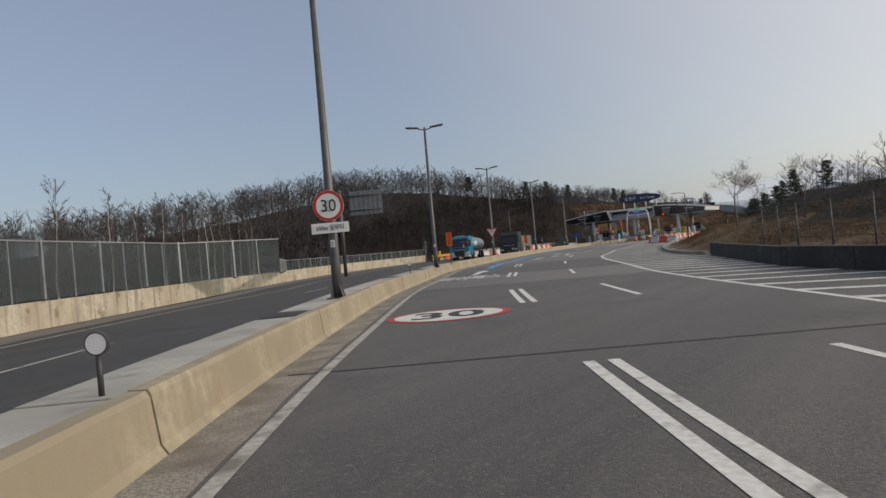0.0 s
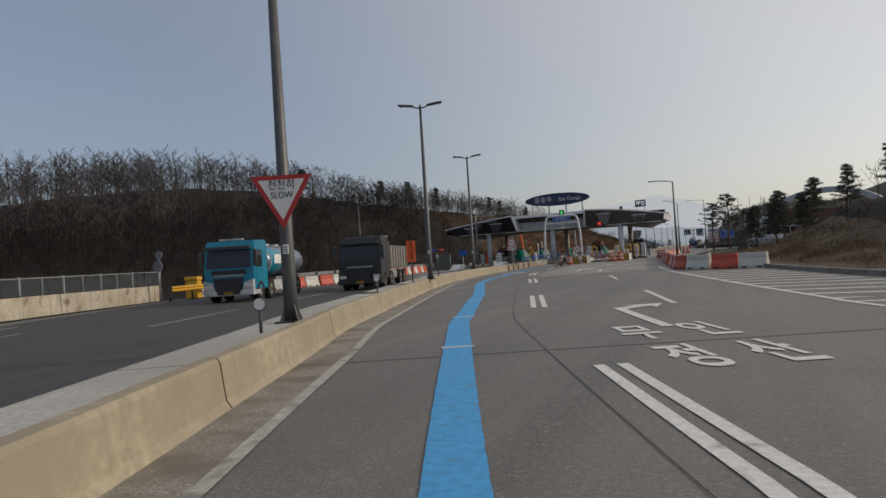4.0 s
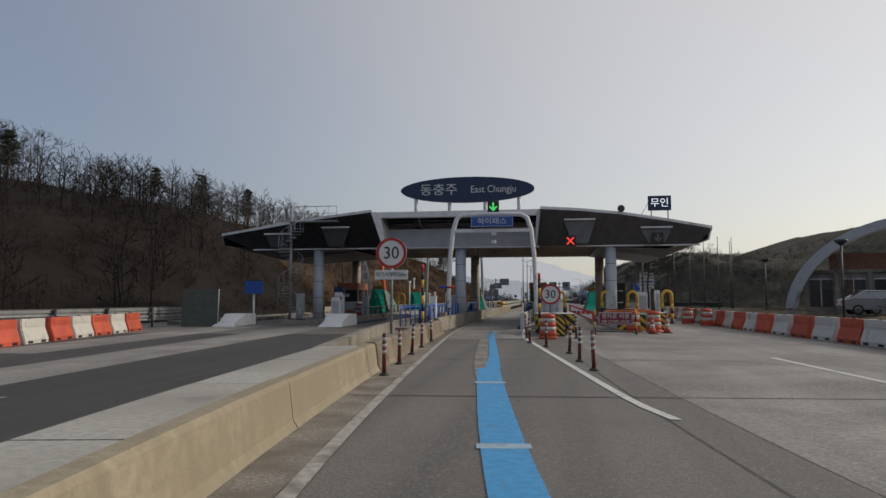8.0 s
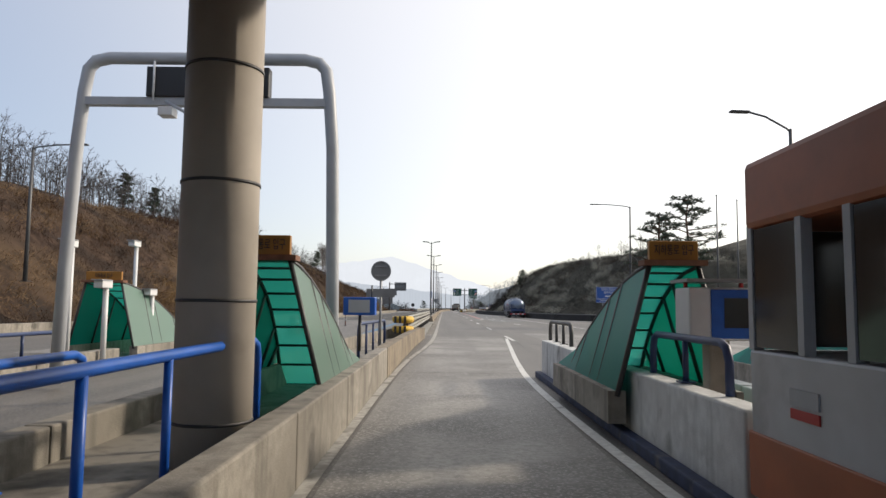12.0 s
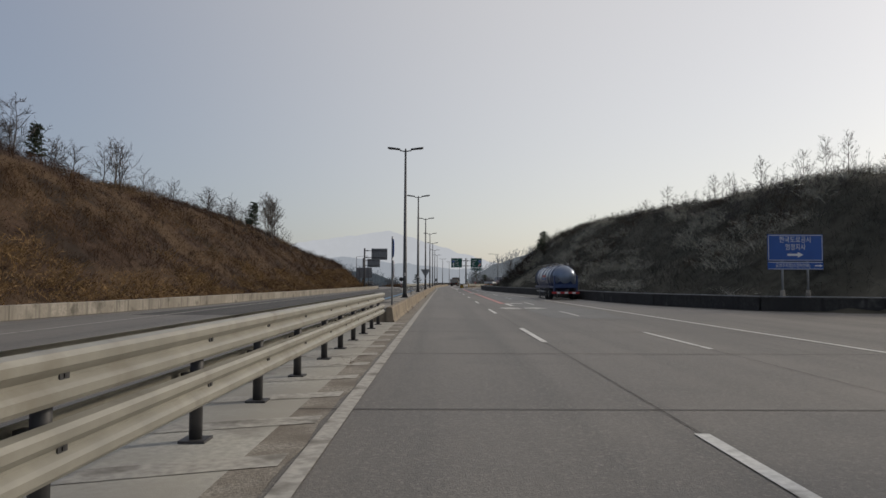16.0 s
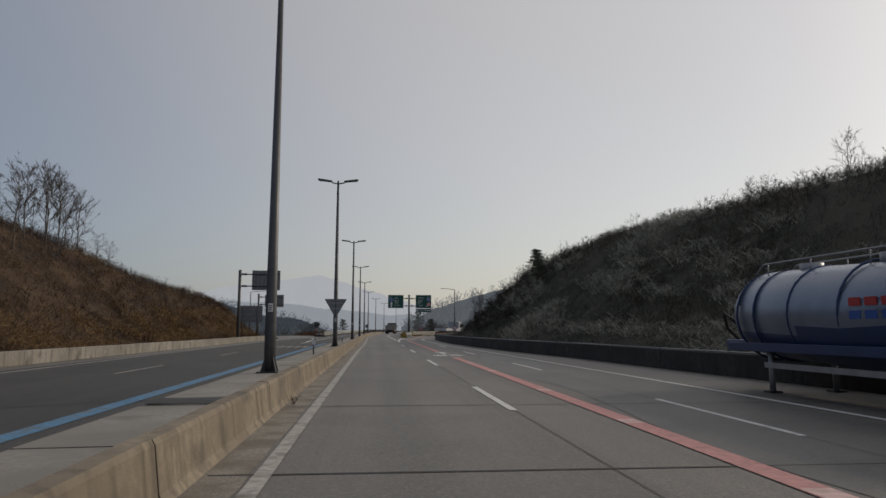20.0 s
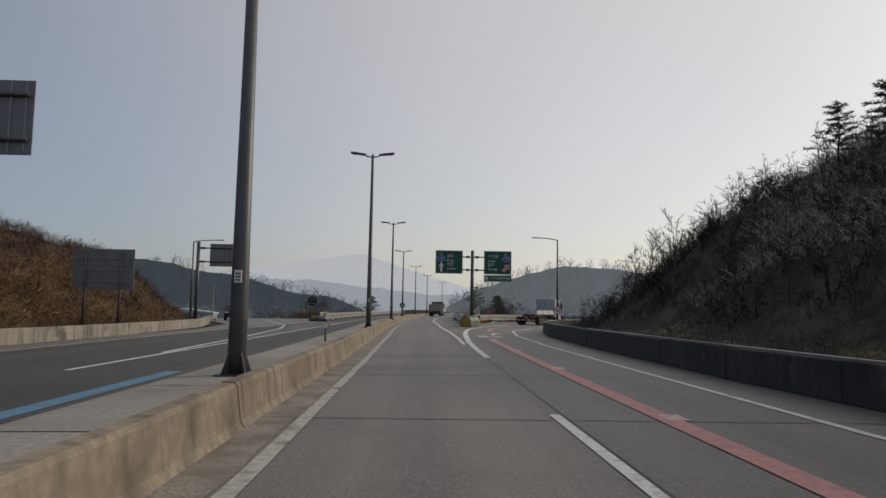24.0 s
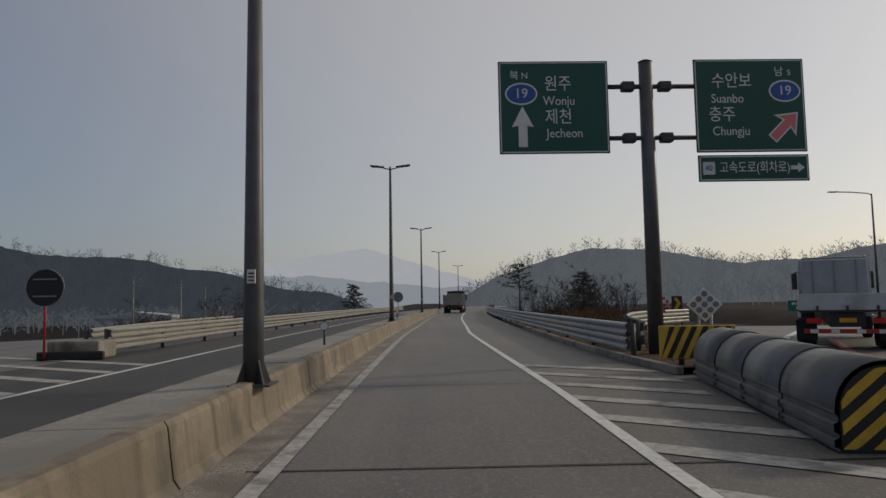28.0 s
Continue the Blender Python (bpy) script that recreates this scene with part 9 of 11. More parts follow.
guardrail([(-1.62, 39.4), (-1.62, 46.2), (-1.6, 55), (-1.55, 65), (-1.5, 78.3)], (0.36, 0.77), 1, "cream double beam guard rail on dark posts", double=True)
for x, y, t in ((-1.75, 38.8, 0),):
    o = base("rail_end_board", "yellow and black striped guard rail end", "hazard board", pose(x, y, 0))
    for zb in (0.36, 0.77):
        part("rounded_end", tubed([(0.35, 0.7, zb + 0.16), (0.3, 0.25, zb + 0.16), (0.0, 0.02, zb + 0.16), (-0.25, 0.25, zb + 0.16), (-0.3, 0.7, zb + 0.16)], 0.15, 10), HAZ_YELLOW, o)
        for k in range(3):
            part("stripe", boxed(-0.3 + 0.2 * k, -0.2 + 0.2 * k, -0.135, -0.125, zb + 0.02, zb + 0.3), SIGN_BLACK, o)
    part("post", tubed([(0.1, 0.5, 0), (0.1, 0.5, 1.0)], 0.06, 8), DARK_STEEL, o)
# hatching between rail and lane
bm = bmesh.new()
ribbon(bm, 43, 79, -1.9, -0.55, 0.006)
thing("rail_strip", bm, SLAB, "pale concrete strip below the guard rail", "pavement", kind="structure")
for s in steps(45, 78, 1.65):
    thing("hatch_stripe", strip(bmesh.new(), [[on_line(s, -0.2, 0.012), on_line(s + 0.4, -0.2, 0.012)], [on_line(s - 0.6, -1.9, 0.012), on_line(s - 0.2, -1.9, 0.012)]]), LINE_WORN, "slanting white stripe below the guard rail", "road marking", group="guard rail stripes", kind="structure")
# barrier end with its pole and rubber foot
guardrail([(-9.2, 229.5), (-10.6, 240), (-11.2, 252)], (0.2, 0.55), 1, "cream guard rail along the oncoming ramp", material=CREAM_STEEL)
guardrail([(-8.6, 229.5), (-8.4, 240), (-8.0, 255), (-7.4, 275), (-6.0, 305), (-3.0, 335)], (0.2, 0.55), 1, "cream guard rail along the oncoming lanes", spacing=4.0)
guardrail([(5.9, 224.5), (6.1, 234), (6.6, 250), (7.7, 276), (10.4, 310), (15, 345)], (0.25, 0.6), -1, "steel guard rail along the main lane", spacing=4.0, material=STEEL)
guardrail([(6.5, 226), (8.2, 233), (10.6, 239), (14.5, 243.5)], (0.25, 0.6), 1, "cream guard rail along the exit ramp", material=CREAM_STEEL)
guardrail([(15.5, 214), (18.5, 221), (23, 227), (30, 233)], (0.25, 0.6), -1, "steel guard rail on the outer exit ramp", material=STEEL)
guardrail([(-16.2, 2), (-16.6, -4), (-17.5, -14), (-18.3, -30)], (0.35, 0.7), 1, "grey guard rail below the brown bank", material=STEEL, spacing=3.0)
guardrail([(-10.7, -50.3), (-11.3, -47), (-12.5, -43)], (0.55,), 1, "yellow rail at the end of the fence", material=SIGN_YELLOW)
o = base("rail_end_board", "ochre and black striped rail end board", "hazard board", pose(6.5, 222.2, 0, 0, 0, -8))
p = part("board", boxed(-0.75, 0.75, -0.03, 0.03, 0.25, 0.92, 0.02), HAZ_YELLOW, o)
for k in range(7):
    x = -0.84 + 0.22 * k
    part("stripe", prism(bmesh.new(), [(max(-0.73, x), 0.27), (max(-0.72, x + 0.11), 0.27), (min(0.73, x + 0.41), 0.9), (min(0.72, x + 0.3), 0.9)], -0.036, -0.031), SIGN_BLACK, p)
for x in (-0.3, 0.3):
    part("post", tubed([(x, 0.1, 0), (x, 0.1, 0.9)], 0.06, 8), DARK_STEEL, o)
o = base("nose_block", "pale concrete nose block of the oncoming gore", "crash block", pose(-9.0, 228.6, 0))
part("body", boxed(-0.9, 0.6, 0, 1.2, 0, 0.55, 0.08), GREY_CONC, o)
part("rubber_foot", boxed(-1.1, 0.8, -0.15, 0, 0, 0.25, 0.04), SIGN_BLACK, o)
# earth bed with a low kerb behind the gore
GORE = [(221.6, 5.9, 6.9), (224, 5.8, 8.0), (228, 5.75, 9.0), (234, 5.9, 9.6), (244, 6.3, 11.5), (262, 7.2, 16), (280, 8.4, 18)]
bm = bmesh.new()
rows = []
for y in steps(221.6, 280, 1.0):
    a, b = lerp([(g[0], g[1]) for g in GORE], y), lerp([(g[0], g[2]) for g in GORE], y)
    rows.append([(a, y, 0.0)] + [(a + (b - a) * u, y, 0.14 + 0.05 * noise.noise((a + u * 6, y * 0.8, 4))) for u in (0.02, 0.25, 0.5, 0.75, 0.98)] + [(b, y, 0.0)])
strip(bm, rows)
thing("gore_bed", bm, mat("bare_gore_earth", (0.11, 0.08, 0.052), 0.95, vary=0.4, grain=5, second=(0.06, 0.046, 0.033), big=0.6, bump=0.8, bump_scale=12), "bare brown earth bed behind the gore", "ground", kind="structure")
o = base("gore_kerb", "low stained concrete kerb round the earth bed", "kerb", Matrix(), kind="structure")
for side in (1, 2):
    pts = [Vector((g[side], g[0])) for g in GORE[:6]]
    for p, q in zip(pts, pts[1:]):
        d = q - p
        n = max(1, round(d.length / 1.5))
        for k in range(n):
            c = p + d * (k / n)
            part("kerb_stone", boxed(0.006, d.length / n - 0.006, -0.08, 0.08, 0, 0.16, 0.02, pose(c.x, c.y, 0, 0, 0, math.degrees(math.atan2(d.y, d.x)))), GREY_CONC, o)
# yellow grit box
o = base("grit_box", "yellow grit box on the roadside", "grit box", pose(-12.0, -47.0, 0, 0, 0, 15))
part("body", boxed(-0.4, 0.4, -0.3, 0.3, 0, 1.1, 0.05), SIGN_YELLOW, o)
part("lid", boxed(-0.44, 0.44, -0.34, 0.34, 1.1, 1.35, 0.06), SIGN_YELLOW, o)
part("notice", boxed(-0.2, 0.2, -0.31, -0.3, 0.6, 0.9), SIGN_WHITE, o)

# ---- small equipment round the islands ----
o = base("card_reader", "blue and white device box on thin post", "device", pose(-1.6, 23.3, 0.62))
part("post", tubed([(0, 0, 0), (0, 0, 0.75)], 0.03, 8), DARK_STEEL, o)
b = part("housing", boxed(-0.3, 0.3, -0.16, 0.16, 0.68, 1.02, 0.015), RAIL_BLUE, o)
part("screen", boxed(-0.2, 0.2, -0.17, -0.16, 0.73, 0.97), PALE_GREY, b)
part("aerial", tubed([(0.22, 0, 1.0), (0.22, 0, 1.25)], 0.015, 6), DARK_STEEL, b)
o = base("card_reader", "blue fronted white device box on concrete post", "device", pose(2.62, 16.9, 0.2))
part("post", boxed(-0.1, 0.1, -0.1, 0.1, 0, 1.0, 0.02), GREY_CONC, o)
b = part("housing", boxed(-0.32, 0.3, -0.2, 0.2, 0.98, 1.48, 0.02), WHITE, o)
part("front", boxed(-0.12, 0.31, -0.22, -0.2, 1.0, 1.46, 0.01), RAIL_BLUE, b)
part("screen", boxed(0.0, 0.27, -0.226, -0.22, 1.1, 1.38), DARK_GLASS, b)
part("roof_plate", boxed(-0.35, 0.33, -0.24, 0.24, 1.53, 1.56), STEEL, b)
for x in (-0.28, 0.26):
    part("roof_stay", tubed([(x, 0, 1.48), (x, 0, 1.54)], 0.02, 6), SIGN_RED, b)
for x, y, h in ((3.3, 4.6, 1.7), (8.6, 6.6, 1.6), (9.4, 7.4, 1.7), (-9.0, 6.4, 1.6), (-8.6, 4.6, 1.3)):
    o = base("lane_terminal", "tall plain white lane terminal on island", "terminal", pose(x, y, 0.2))
    part("body", boxed(-0.25, 0.25, -0.22, 0.22, 0.05, h, 0.02), WHITE, o)
    part("plinth", boxed(-0.22, 0.22, -0.2, 0.2, 0, 0.05), DARK_STEEL, o)
    part("lens_box", boxed(0.2, 0.34, -0.2, -0.08, h - 0.12, h, 0.01), SIGN_BLACK, o)
    part("door_seam", boxed(-0.2, 0.2, -0.226, -0.22, 0.2, h - 0.2), PALE_GREY, o)


def camera_post(x, y, h, label):
    o = base("camera_post", label, "camera post", pose(x, y, 0.2))
    part("post", tubed([(0, 0, 0), (0, 0, h)], 0.06, 10), WHITE, o)
    part("camera", boxed(-0.1, 0.1, -0.35, 0.1, h, h + 0.16, 0.02), WHITE, o)
    part("hood", boxed(-0.12, 0.12, -0.42, 0.05, h + 0.16, h + 0.18), PALE_GREY, o)
    part("foot_plate", boxed(-0.13, 0.13, -0.13, 0.13, 0, 0.02), STEEL, o)
    return o


for x, y, h in ((-8.9, 26.5, 2.6), (-9.4, 31.0, 3.0), (-7.3, 25.0, 1.6), (-8.0, 29.0, 1.5), (-7.8, 33.5, 1.7), (-8.8, 36, 1.6)):
    camera_post(x, y, h, "white post with a small camera")
for x, y, z, h in ((4.6, 19.0, 0, 1.2), (8.7, 3.2, 0, 1.9)):
    o = base("dark_post", "thick dark steel guard post", "bollard", pose(x, y, z))
    part("post", tubed([(0, 0, 0), (0, 0, h)], 0.11, 14), SIGN_BLACK, o)
    part("cap", tubed([(0, 0, h), (0, 0, h + 0.05)], [0.12, 0.06], 14), SIGN_BLACK, o)
# loose concrete blocks and kerb pieces of the right lanes
for x, y, l in ((7.9, 7.5, 1.6), (9.0, 9.0, 1.4), (-4.6, 3.0, 1.2)):
    thing("concrete_block", boxed(-0.25, 0.25, -l / 2, l / 2, 0, 0.6, 0.04), GREY_CONC, "stained loose concrete block on the ground", "concrete block", group="concrete blocks", m=pose(x, y, 0 if x > 0 else 0, 0, 0, 80))

# ---- tall poles beyond the gate ----
o = base("flag_pole", "tall slender bare pole beside the parking ground", "pole", pose(21.5, 60, 0), group="bare poles")
part("shaft", tubed([(0, 0, 0), (0, 0, 9.5)], [0.09, 0.04], 10), POLE, o)
part("ball", tubed([(0, 0, 9.5), (0, 0, 9.6)], [0.07, 0.03], 10), POLE, o)
for x, y in ((23.5, 61), (25.5, 62), (27.5, 63), (19.2, 58), (29, 70)):
    copy_thing(o, pose(x, y, 0))
o = base("park_lamp", "short post lamp with a wide bowl head", "street lamp", pose(21.2, 12, 0.2))
part("post", tubed([(0, 0, 0), (0, 0, 4.6)], 0.06, 10), POLE, o)
part("head", tubed([(0, 0, 4.5), (0, 0, 4.75), (0, 0, 4.85)], [0.12, 0.4, 0.36], 18), DARK_STEEL, o)
copy_thing(o, pose(23.5, 35, 0.3))

# ---- arched building beyond the right lanes ----
hall = base("arched_hall", "low pale brick hall under a broad arched roof", "building", pose(33.0, 27, 0, 0, 0, -20) @ Matrix.Diagonal((1.08, 1.08, 1.08, 1.0)))
arc = [(9.0 * math.cos(a), 7.2 * math.sin(a)) for a in (math.pi * k / 28 for k in range(29))]
bm = bmesh.new()
rows = [[(x * f, y, z * f) for x, z in arc] for y, f in ((-4.9, 1.0), (-3.3, 1.0), (-3.3, 0.91), (-4.9, 0.91), (-4.9, 1.0))]
strip(bm, rows)
bmesh.ops.remove_doubles(bm, verts=bm.verts, dist=0.001)
bmesh.ops.recalc_face_normals(bm, faces=bm.faces)
for f in bm.faces:
    f.smooth = False
part("arch_rib", bm, PALE_GREY, hall, "pale grey arched rib")
part("front_wall", boxed(-7.6, 7.6, -3.2, -3.0, 0, 3.4), mat("pale_facade", (0.32, 0.3, 0.27), 0.85, vary=0.1, grain=4, stain=(0.22, 0.2, 0.18), stain_scale=0.6), hall)
part("upper_wall", boxed(-6.0, 6.0, -3.25, -3.05, 3.4, 4.6), BRICK_BROWN, hall, "brown brick band")
part("rear_wall", boxed(-7.4, 7.4, 4.5, 4.7, 0, 3.4), GREY_CONC, hall)
part("flat_roof", boxed(-6.0, 6.0, -3.2, 4.7, 4.6, 4.75), GREY_CONC, hall)
part("fascia", boxed(-7.4, 7.4, -3.5, -3.0, 3.2, 3.42), GREY_CONC, hall)
for k in range(7):
    x = -6.6 + 2.1 * k
    w = part("window", boxed(x - 0.75, x + 0.75, -3.24, -3.2, 0.7, 2.7), DARK_GLASS, hall)
    part("window_frame", boxed(x - 0.8, x + 0.8, -3.27, -3.24, 2.7, 2.78), WHITE, w)
    part("mullion", boxed(x - 0.03, x + 0.03, -3.27, -3.24, 0.7, 2.7), WHITE, w)
    part("pillar", boxed(x + 0.9, x + 1.2, -3.6, -3.1, 0, 3.3), GREY_CONC, hall)

# ---- plants ----
def grow(rng, p, d, length, r, depth, segs, twigs, spread, up, droop=0.0, kids=(3, 4), tw=0.55):
    """Collect tapering limbs (p, q, r0, r1) and twig tips for a bare tree."""
    steps_n = 3 if depth > 1 else 2
    pts = [p]
    for k in range(steps_n):
        d = (d + Vector((rng.uniform(-1, 1), rng.uniform(-1, 1), rng.uniform(-0.4, 0.6) + up)) * spread * 0.28).normalized()
        q = pts[-1] + d * (length / steps_n)
        segs.append((pts[-1], q, r * (1 - 0.22 * k), r * (1 - 0.22 * (k + 1))))
        pts.append(q)
    if depth == 0:
        for k in range(4):
            b = pts[0].lerp(pts[-1], rng.uniform(0.2, 1))
            t = (d + Vector((rng.uniform(-1, 1), rng.uniform(-1, 1), rng.uniform(-0.6, 0.9) - droop)) * 0.8).normalized()
            twigs.append((b, b + t * length * rng.uniform(0.5, 1.1) * tw / 0.55, r * 0.7))
        return
    for k in range(rng.randint(*kids)):
        u = rng.uniform(0.4, 1.0)
        b = pts[0].lerp(pts[-1], u) if k else pts[-1]
        a = rng.uniform(0, 2 * math.pi)
        side = Vector((math.cos(a), math.sin(a), rng.uniform(0.0, 0.7) + up * 0.5))
        nd = (d * (1 - spread * 0.62) + side * spread).normalized()
        grow(rng, b, nd, length * rng.uniform(0.62, 0.82), r * 0.52, depth - 1, segs, twigs, spread, up, droop, kids, tw)


def limb_arrays(segs, twigs, sides=3):
    """Vertex and face arrays: limbs as thin prisms, twigs as slivers."""
    vs, fs = [], []
    for p, q, r0, r1 in segs:
        d = (q - p).normalized()
        s = d.orthogonal().normalized()
        u = d.cross(s)
        n = len(vs)
        for c, r in ((p, r0), (q, r1)):
            for k in range(sides):
                a = 2 * math.pi * k / sides
                vs.append(c + (s * math.cos(a) + u * math.sin(a)) * r)
        for k in range(sides):
            fs.append((n + k, n + (k + 1) % sides, n + sides + (k + 1) % sides, n + sides + k))
    for p, q, r in twigs:
        s = (q - p).orthogonal().normalized() * max(r, 0.006)
        n = len(vs)
        vs += [p - s, p + s, q]
        fs.append((n, n + 1, n + 2))
    return np.array([tuple(v) for v in vs]), fs


def bare_template(seed, h, spread=0.55, up=0.25, depth=3, r=0.02, trunk=0.3, kids=(3, 4), droop=0.0, tw=0.55):
    rng = random.Random(seed)
    segs, twigs = [], []
    t = h * trunk
    segs.append((Vector((0, 0, -0.3)), Vector((0.02 * h * rng.uniform(-1, 1), 0, t)), h * r, h * r * 0.8))
    grow(rng, segs[-1][1], Vector((0, 0, 1)), h * 0.3, h * r * 0.78, depth, segs, twigs, spread, up, droop, kids, tw)
    return segs, twigs


def triangles(v, f):
    """Vertices and faces as two arrays, every face cut into triangles."""
    tri = []
    for q in f:
        for k in range(1, len(q) - 1):
            tri.append((q[0], q[k], q[k + 1]))
    return np.array(v, dtype=np.float32).reshape(-1, 3), np.array(tri, dtype=np.int32)


def mesh_from(name, v, tri, material):
    me = bpy.data.meshes.new(name)
    me.vertices.add(len(v))
    me.vertices.foreach_set("co", np.ascontiguousarray(v, dtype=np.float32).ravel())
    me.loops.add(len(tri) * 3)
    me.loops.foreach_set("vertex_index", np.ascontiguousarray(tri, dtype=np.int32).ravel())
    me.polygons.add(len(tri))
    me.polygons.foreach_set("loop_start", np.arange(0, len(tri) * 3, 3, dtype=np.int32))
    me.update(calc_edges=True)
    me.materials.append(material)
    return me


def scatter(name, templates, places, material, label, category, kind="stuff"):
    """Many plants joined in one mesh; places are (x, y, z, scale, turn)."""
    rng = random.Random(len(places))
    allv, allf, base_i = [], [], 0
    for x, y, z, s, a in places:
        v, f = templates[rng.randrange(len(templates))]
        c, n = math.cos(a), math.sin(a)
        w = v * s
        allv.append(np.stack([w[:, 0] * c - w[:, 1] * n + x, w[:, 0] * n + w[:, 1] * c + y, w[:, 2] + z], 1))
        allf.append(f + base_i)
        base_i += len(v)
    ob = new(name, mesh_from(name, np.concatenate(allv), np.concatenate(allf), material))
    return tagged(ob, label, category, kind=kind)


def prong(vs, fs, p, q, r0, r1, sides=3):
    """A tapering limb from p to q."""
    d = (q - p).normalized()
    e = d.orthogonal().normalized()
    u = d.cross(e)
    n = len(vs)
    for c, r in ((p, r0), (q, r1)):
        for k in range(sides):
            a = 2 * math.pi * k / sides
            vs.append(c + (e * math.cos(a) + u * math.sin(a)) * r)
    for k in range(sides):
        fs.append((n + k, n + (k + 1) % sides, n + sides + (k + 1) % sides, n + sides + k))


def sliver(rng, vs, fs, p, q, r):
    d = (q - p).normalized()
    e = d.orthogonal().normalized()
    a = rng.uniform(0, 6.28)
    e = (e * math.cos(a) + d.cross(e) * math.sin(a)) * r
    n = len(vs)
    vs += [p - e, p + e, q]
    fs.append((n, n + 1, n + 2))


def tree_form(seed, wide=0.3, low=0.25, limbs=11, subs=6, twigs=4, thick=0.012, thin=0.0019, stems=1, rise=0.75):
    """A leafless tree one metre high: (trunk vertices, faces), (crown vertices, faces)."""
    rng = random.Random(seed)
    tv, tf, cv, cf = [], [], [], []
    rand = lambda z=1.0: Vector((rng.uniform(-1, 1), rng.uniform(-1, 1), rng.uniform(-1, 1) * z))
    for k in range(stems):
        lean = rand(0) * (0.03 if stems == 1 else 0.22)
        top = 0.86 * (1 if stems == 1 else rng.uniform(0.6, 1.0))
        pts = [Vector((0, 0, -0.04))] + [lean * u + rand(0) * 0.018 + Vector((0, 0, top * u)) for u in (0.2, 0.45, 0.7, 0.88, 1.0)]
        rad = [thick * f for f in (1.0, 0.85, 0.65, 0.45, 0.28, 0.12)]
        for i in range(5):
            prong(tv, tf, pts[i], pts[i + 1], rad[i], rad[i + 1], 5 if stems == 1 else 3)
        for j in range(limbs):
            u = low + (0.98 - low) * (j + rng.random()) / limbs
            i = min(4, int(u * 5))
            c = pts[i + 1].lerp(pts[min(5, i + 2)], 0.5) if u > 0.2 else pts[1]
            c = Vector((c.x, c.y, top * u))
            a = j * 2.4 + rng.uniform(-0.5, 0.5)
            l = wide * (1.25 - 0.75 * (u - low) / (1 - low)) * rng.uniform(0.7, 1.15)
            d = Vector((math.cos(a), math.sin(a), rise * rng.uniform(0.6, 1.4))).normalized()
            m = c + d * l * 0.5 + rand() * l * 0.06
            e = m + (d + Vector((0, 0, 0.25)) + rand() * 0.25).normalized() * l * 0.55
            r = thick * 0.36 * (1.2 - 0.6 * u)
            prong(cv, cf, c, m, r, r * 0.65)
            prong(cv, cf, m, e, r * 0.65, r * 0.2)
            for q in range(subs):
                w = rng.uniform(0.2, 1.0)
                p = c.lerp(m, w * 2) if w < 0.5 else m.lerp(e, w * 2 - 1)
                sd = (d + rand() * 0.95 + Vector((0, 0, 0.3))).normalized()
                z = p + sd * l * rng.uniform(0.3, 0.6)
                sliver(rng, cv, cf, p, z, thin * 1.9)
                for t in range(twigs):
                    p2 = p.lerp(z, rng.uniform(0.25, 1.0))
                    sliver(rng, cv, cf, p2, p2 + (sd + rand() * 0.9 + Vector((0, 0, 0.2))).normalized() * l * rng.uniform(0.15, 0.34), thin)
    return (tv, tf), (cv, cf)


def joined_form(*a, **k):
    (tv, tf), (cv, cf) = tree_form(*a, **k)
    n = len(tv)
    return triangles([tuple(v) for v in tv + cv], tf + [tuple(i + n for i in q) for q in cf])


rng = random.Random(7)
FAR_TREES = [joined_form(s, 0.32, 0.12, 10, 5, 4, thin=0.0031) for s in range(8)]
RICH_TREES = [joined_form(40 + s, 0.36, 0.28, 12, 7, 5, thick=0.014) for s in range(6)]
LIGHT_TREES = [joined_form(60 + s, 0.38, 0.12, 6, 5, 1, thick=0.016, thin=0.009) for s in range(6)]
SAPLINGS = [joined_form(70 + s, 0.16, 0.3, 7, 4, 2, thick=0.009, thin=0.0028, rise=1.5) for s in range(5)]
BUSH_TREES = [joined_form(80 + s, 0.34, 0.1, 3, 4, 3, thick=0.009, thin=0.004, stems=4, rise=0.6) for s in range(5)]
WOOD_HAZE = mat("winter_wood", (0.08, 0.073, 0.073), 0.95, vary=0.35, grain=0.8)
RUSSET_WOOD = mat("russet_scrub", (0.04, 0.029, 0.024), 0.95, vary=0.4, grain=0.8, second=(0.03, 0.024, 0.022), big=0.1)
# the wood on the left hill
spots, tries = [], 0
while len(spots) < 1200 and tries < 20000:
    tries += 1
    x, y = rng.uniform(-128, -21), rng.uniform(-105, 128)
    h = hill(x, y)
    if h < 0.35 or (x > -42 and y > 34 + 6 * noise.noise((x * 0.2, 0, 0))) or (y > 60 and x > -50):
        continue
    f = smooth((-42 - x) / 34)
    spots.append((x, y, ground_at(x, y) - 0.2, rng.uniform(4.4, 6.4) * (1 - f) + rng.uniform(6.8, 10.4) * f, rng.uniform(0, 6.28)))
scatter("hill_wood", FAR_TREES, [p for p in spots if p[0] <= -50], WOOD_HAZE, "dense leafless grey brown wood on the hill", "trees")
# same wood nearer by: self-shade and lack of haze darkened into the colour
SLOPE_WOOD = mat("shaded_slope_wood", (0.024, 0.021, 0.021), 0.95, vary=0.35, grain=0.8)
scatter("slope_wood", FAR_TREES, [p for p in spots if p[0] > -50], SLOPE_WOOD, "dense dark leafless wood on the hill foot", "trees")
bush = lambda n, xs, ys, hs: [(x, y, ground_at(x, y) - 0.2, rng.uniform(*hs), rng.uniform(0, 6.28)) for x, y in ((rng.uniform(*xs), rng.uniform(*ys)) for _ in range(n))]
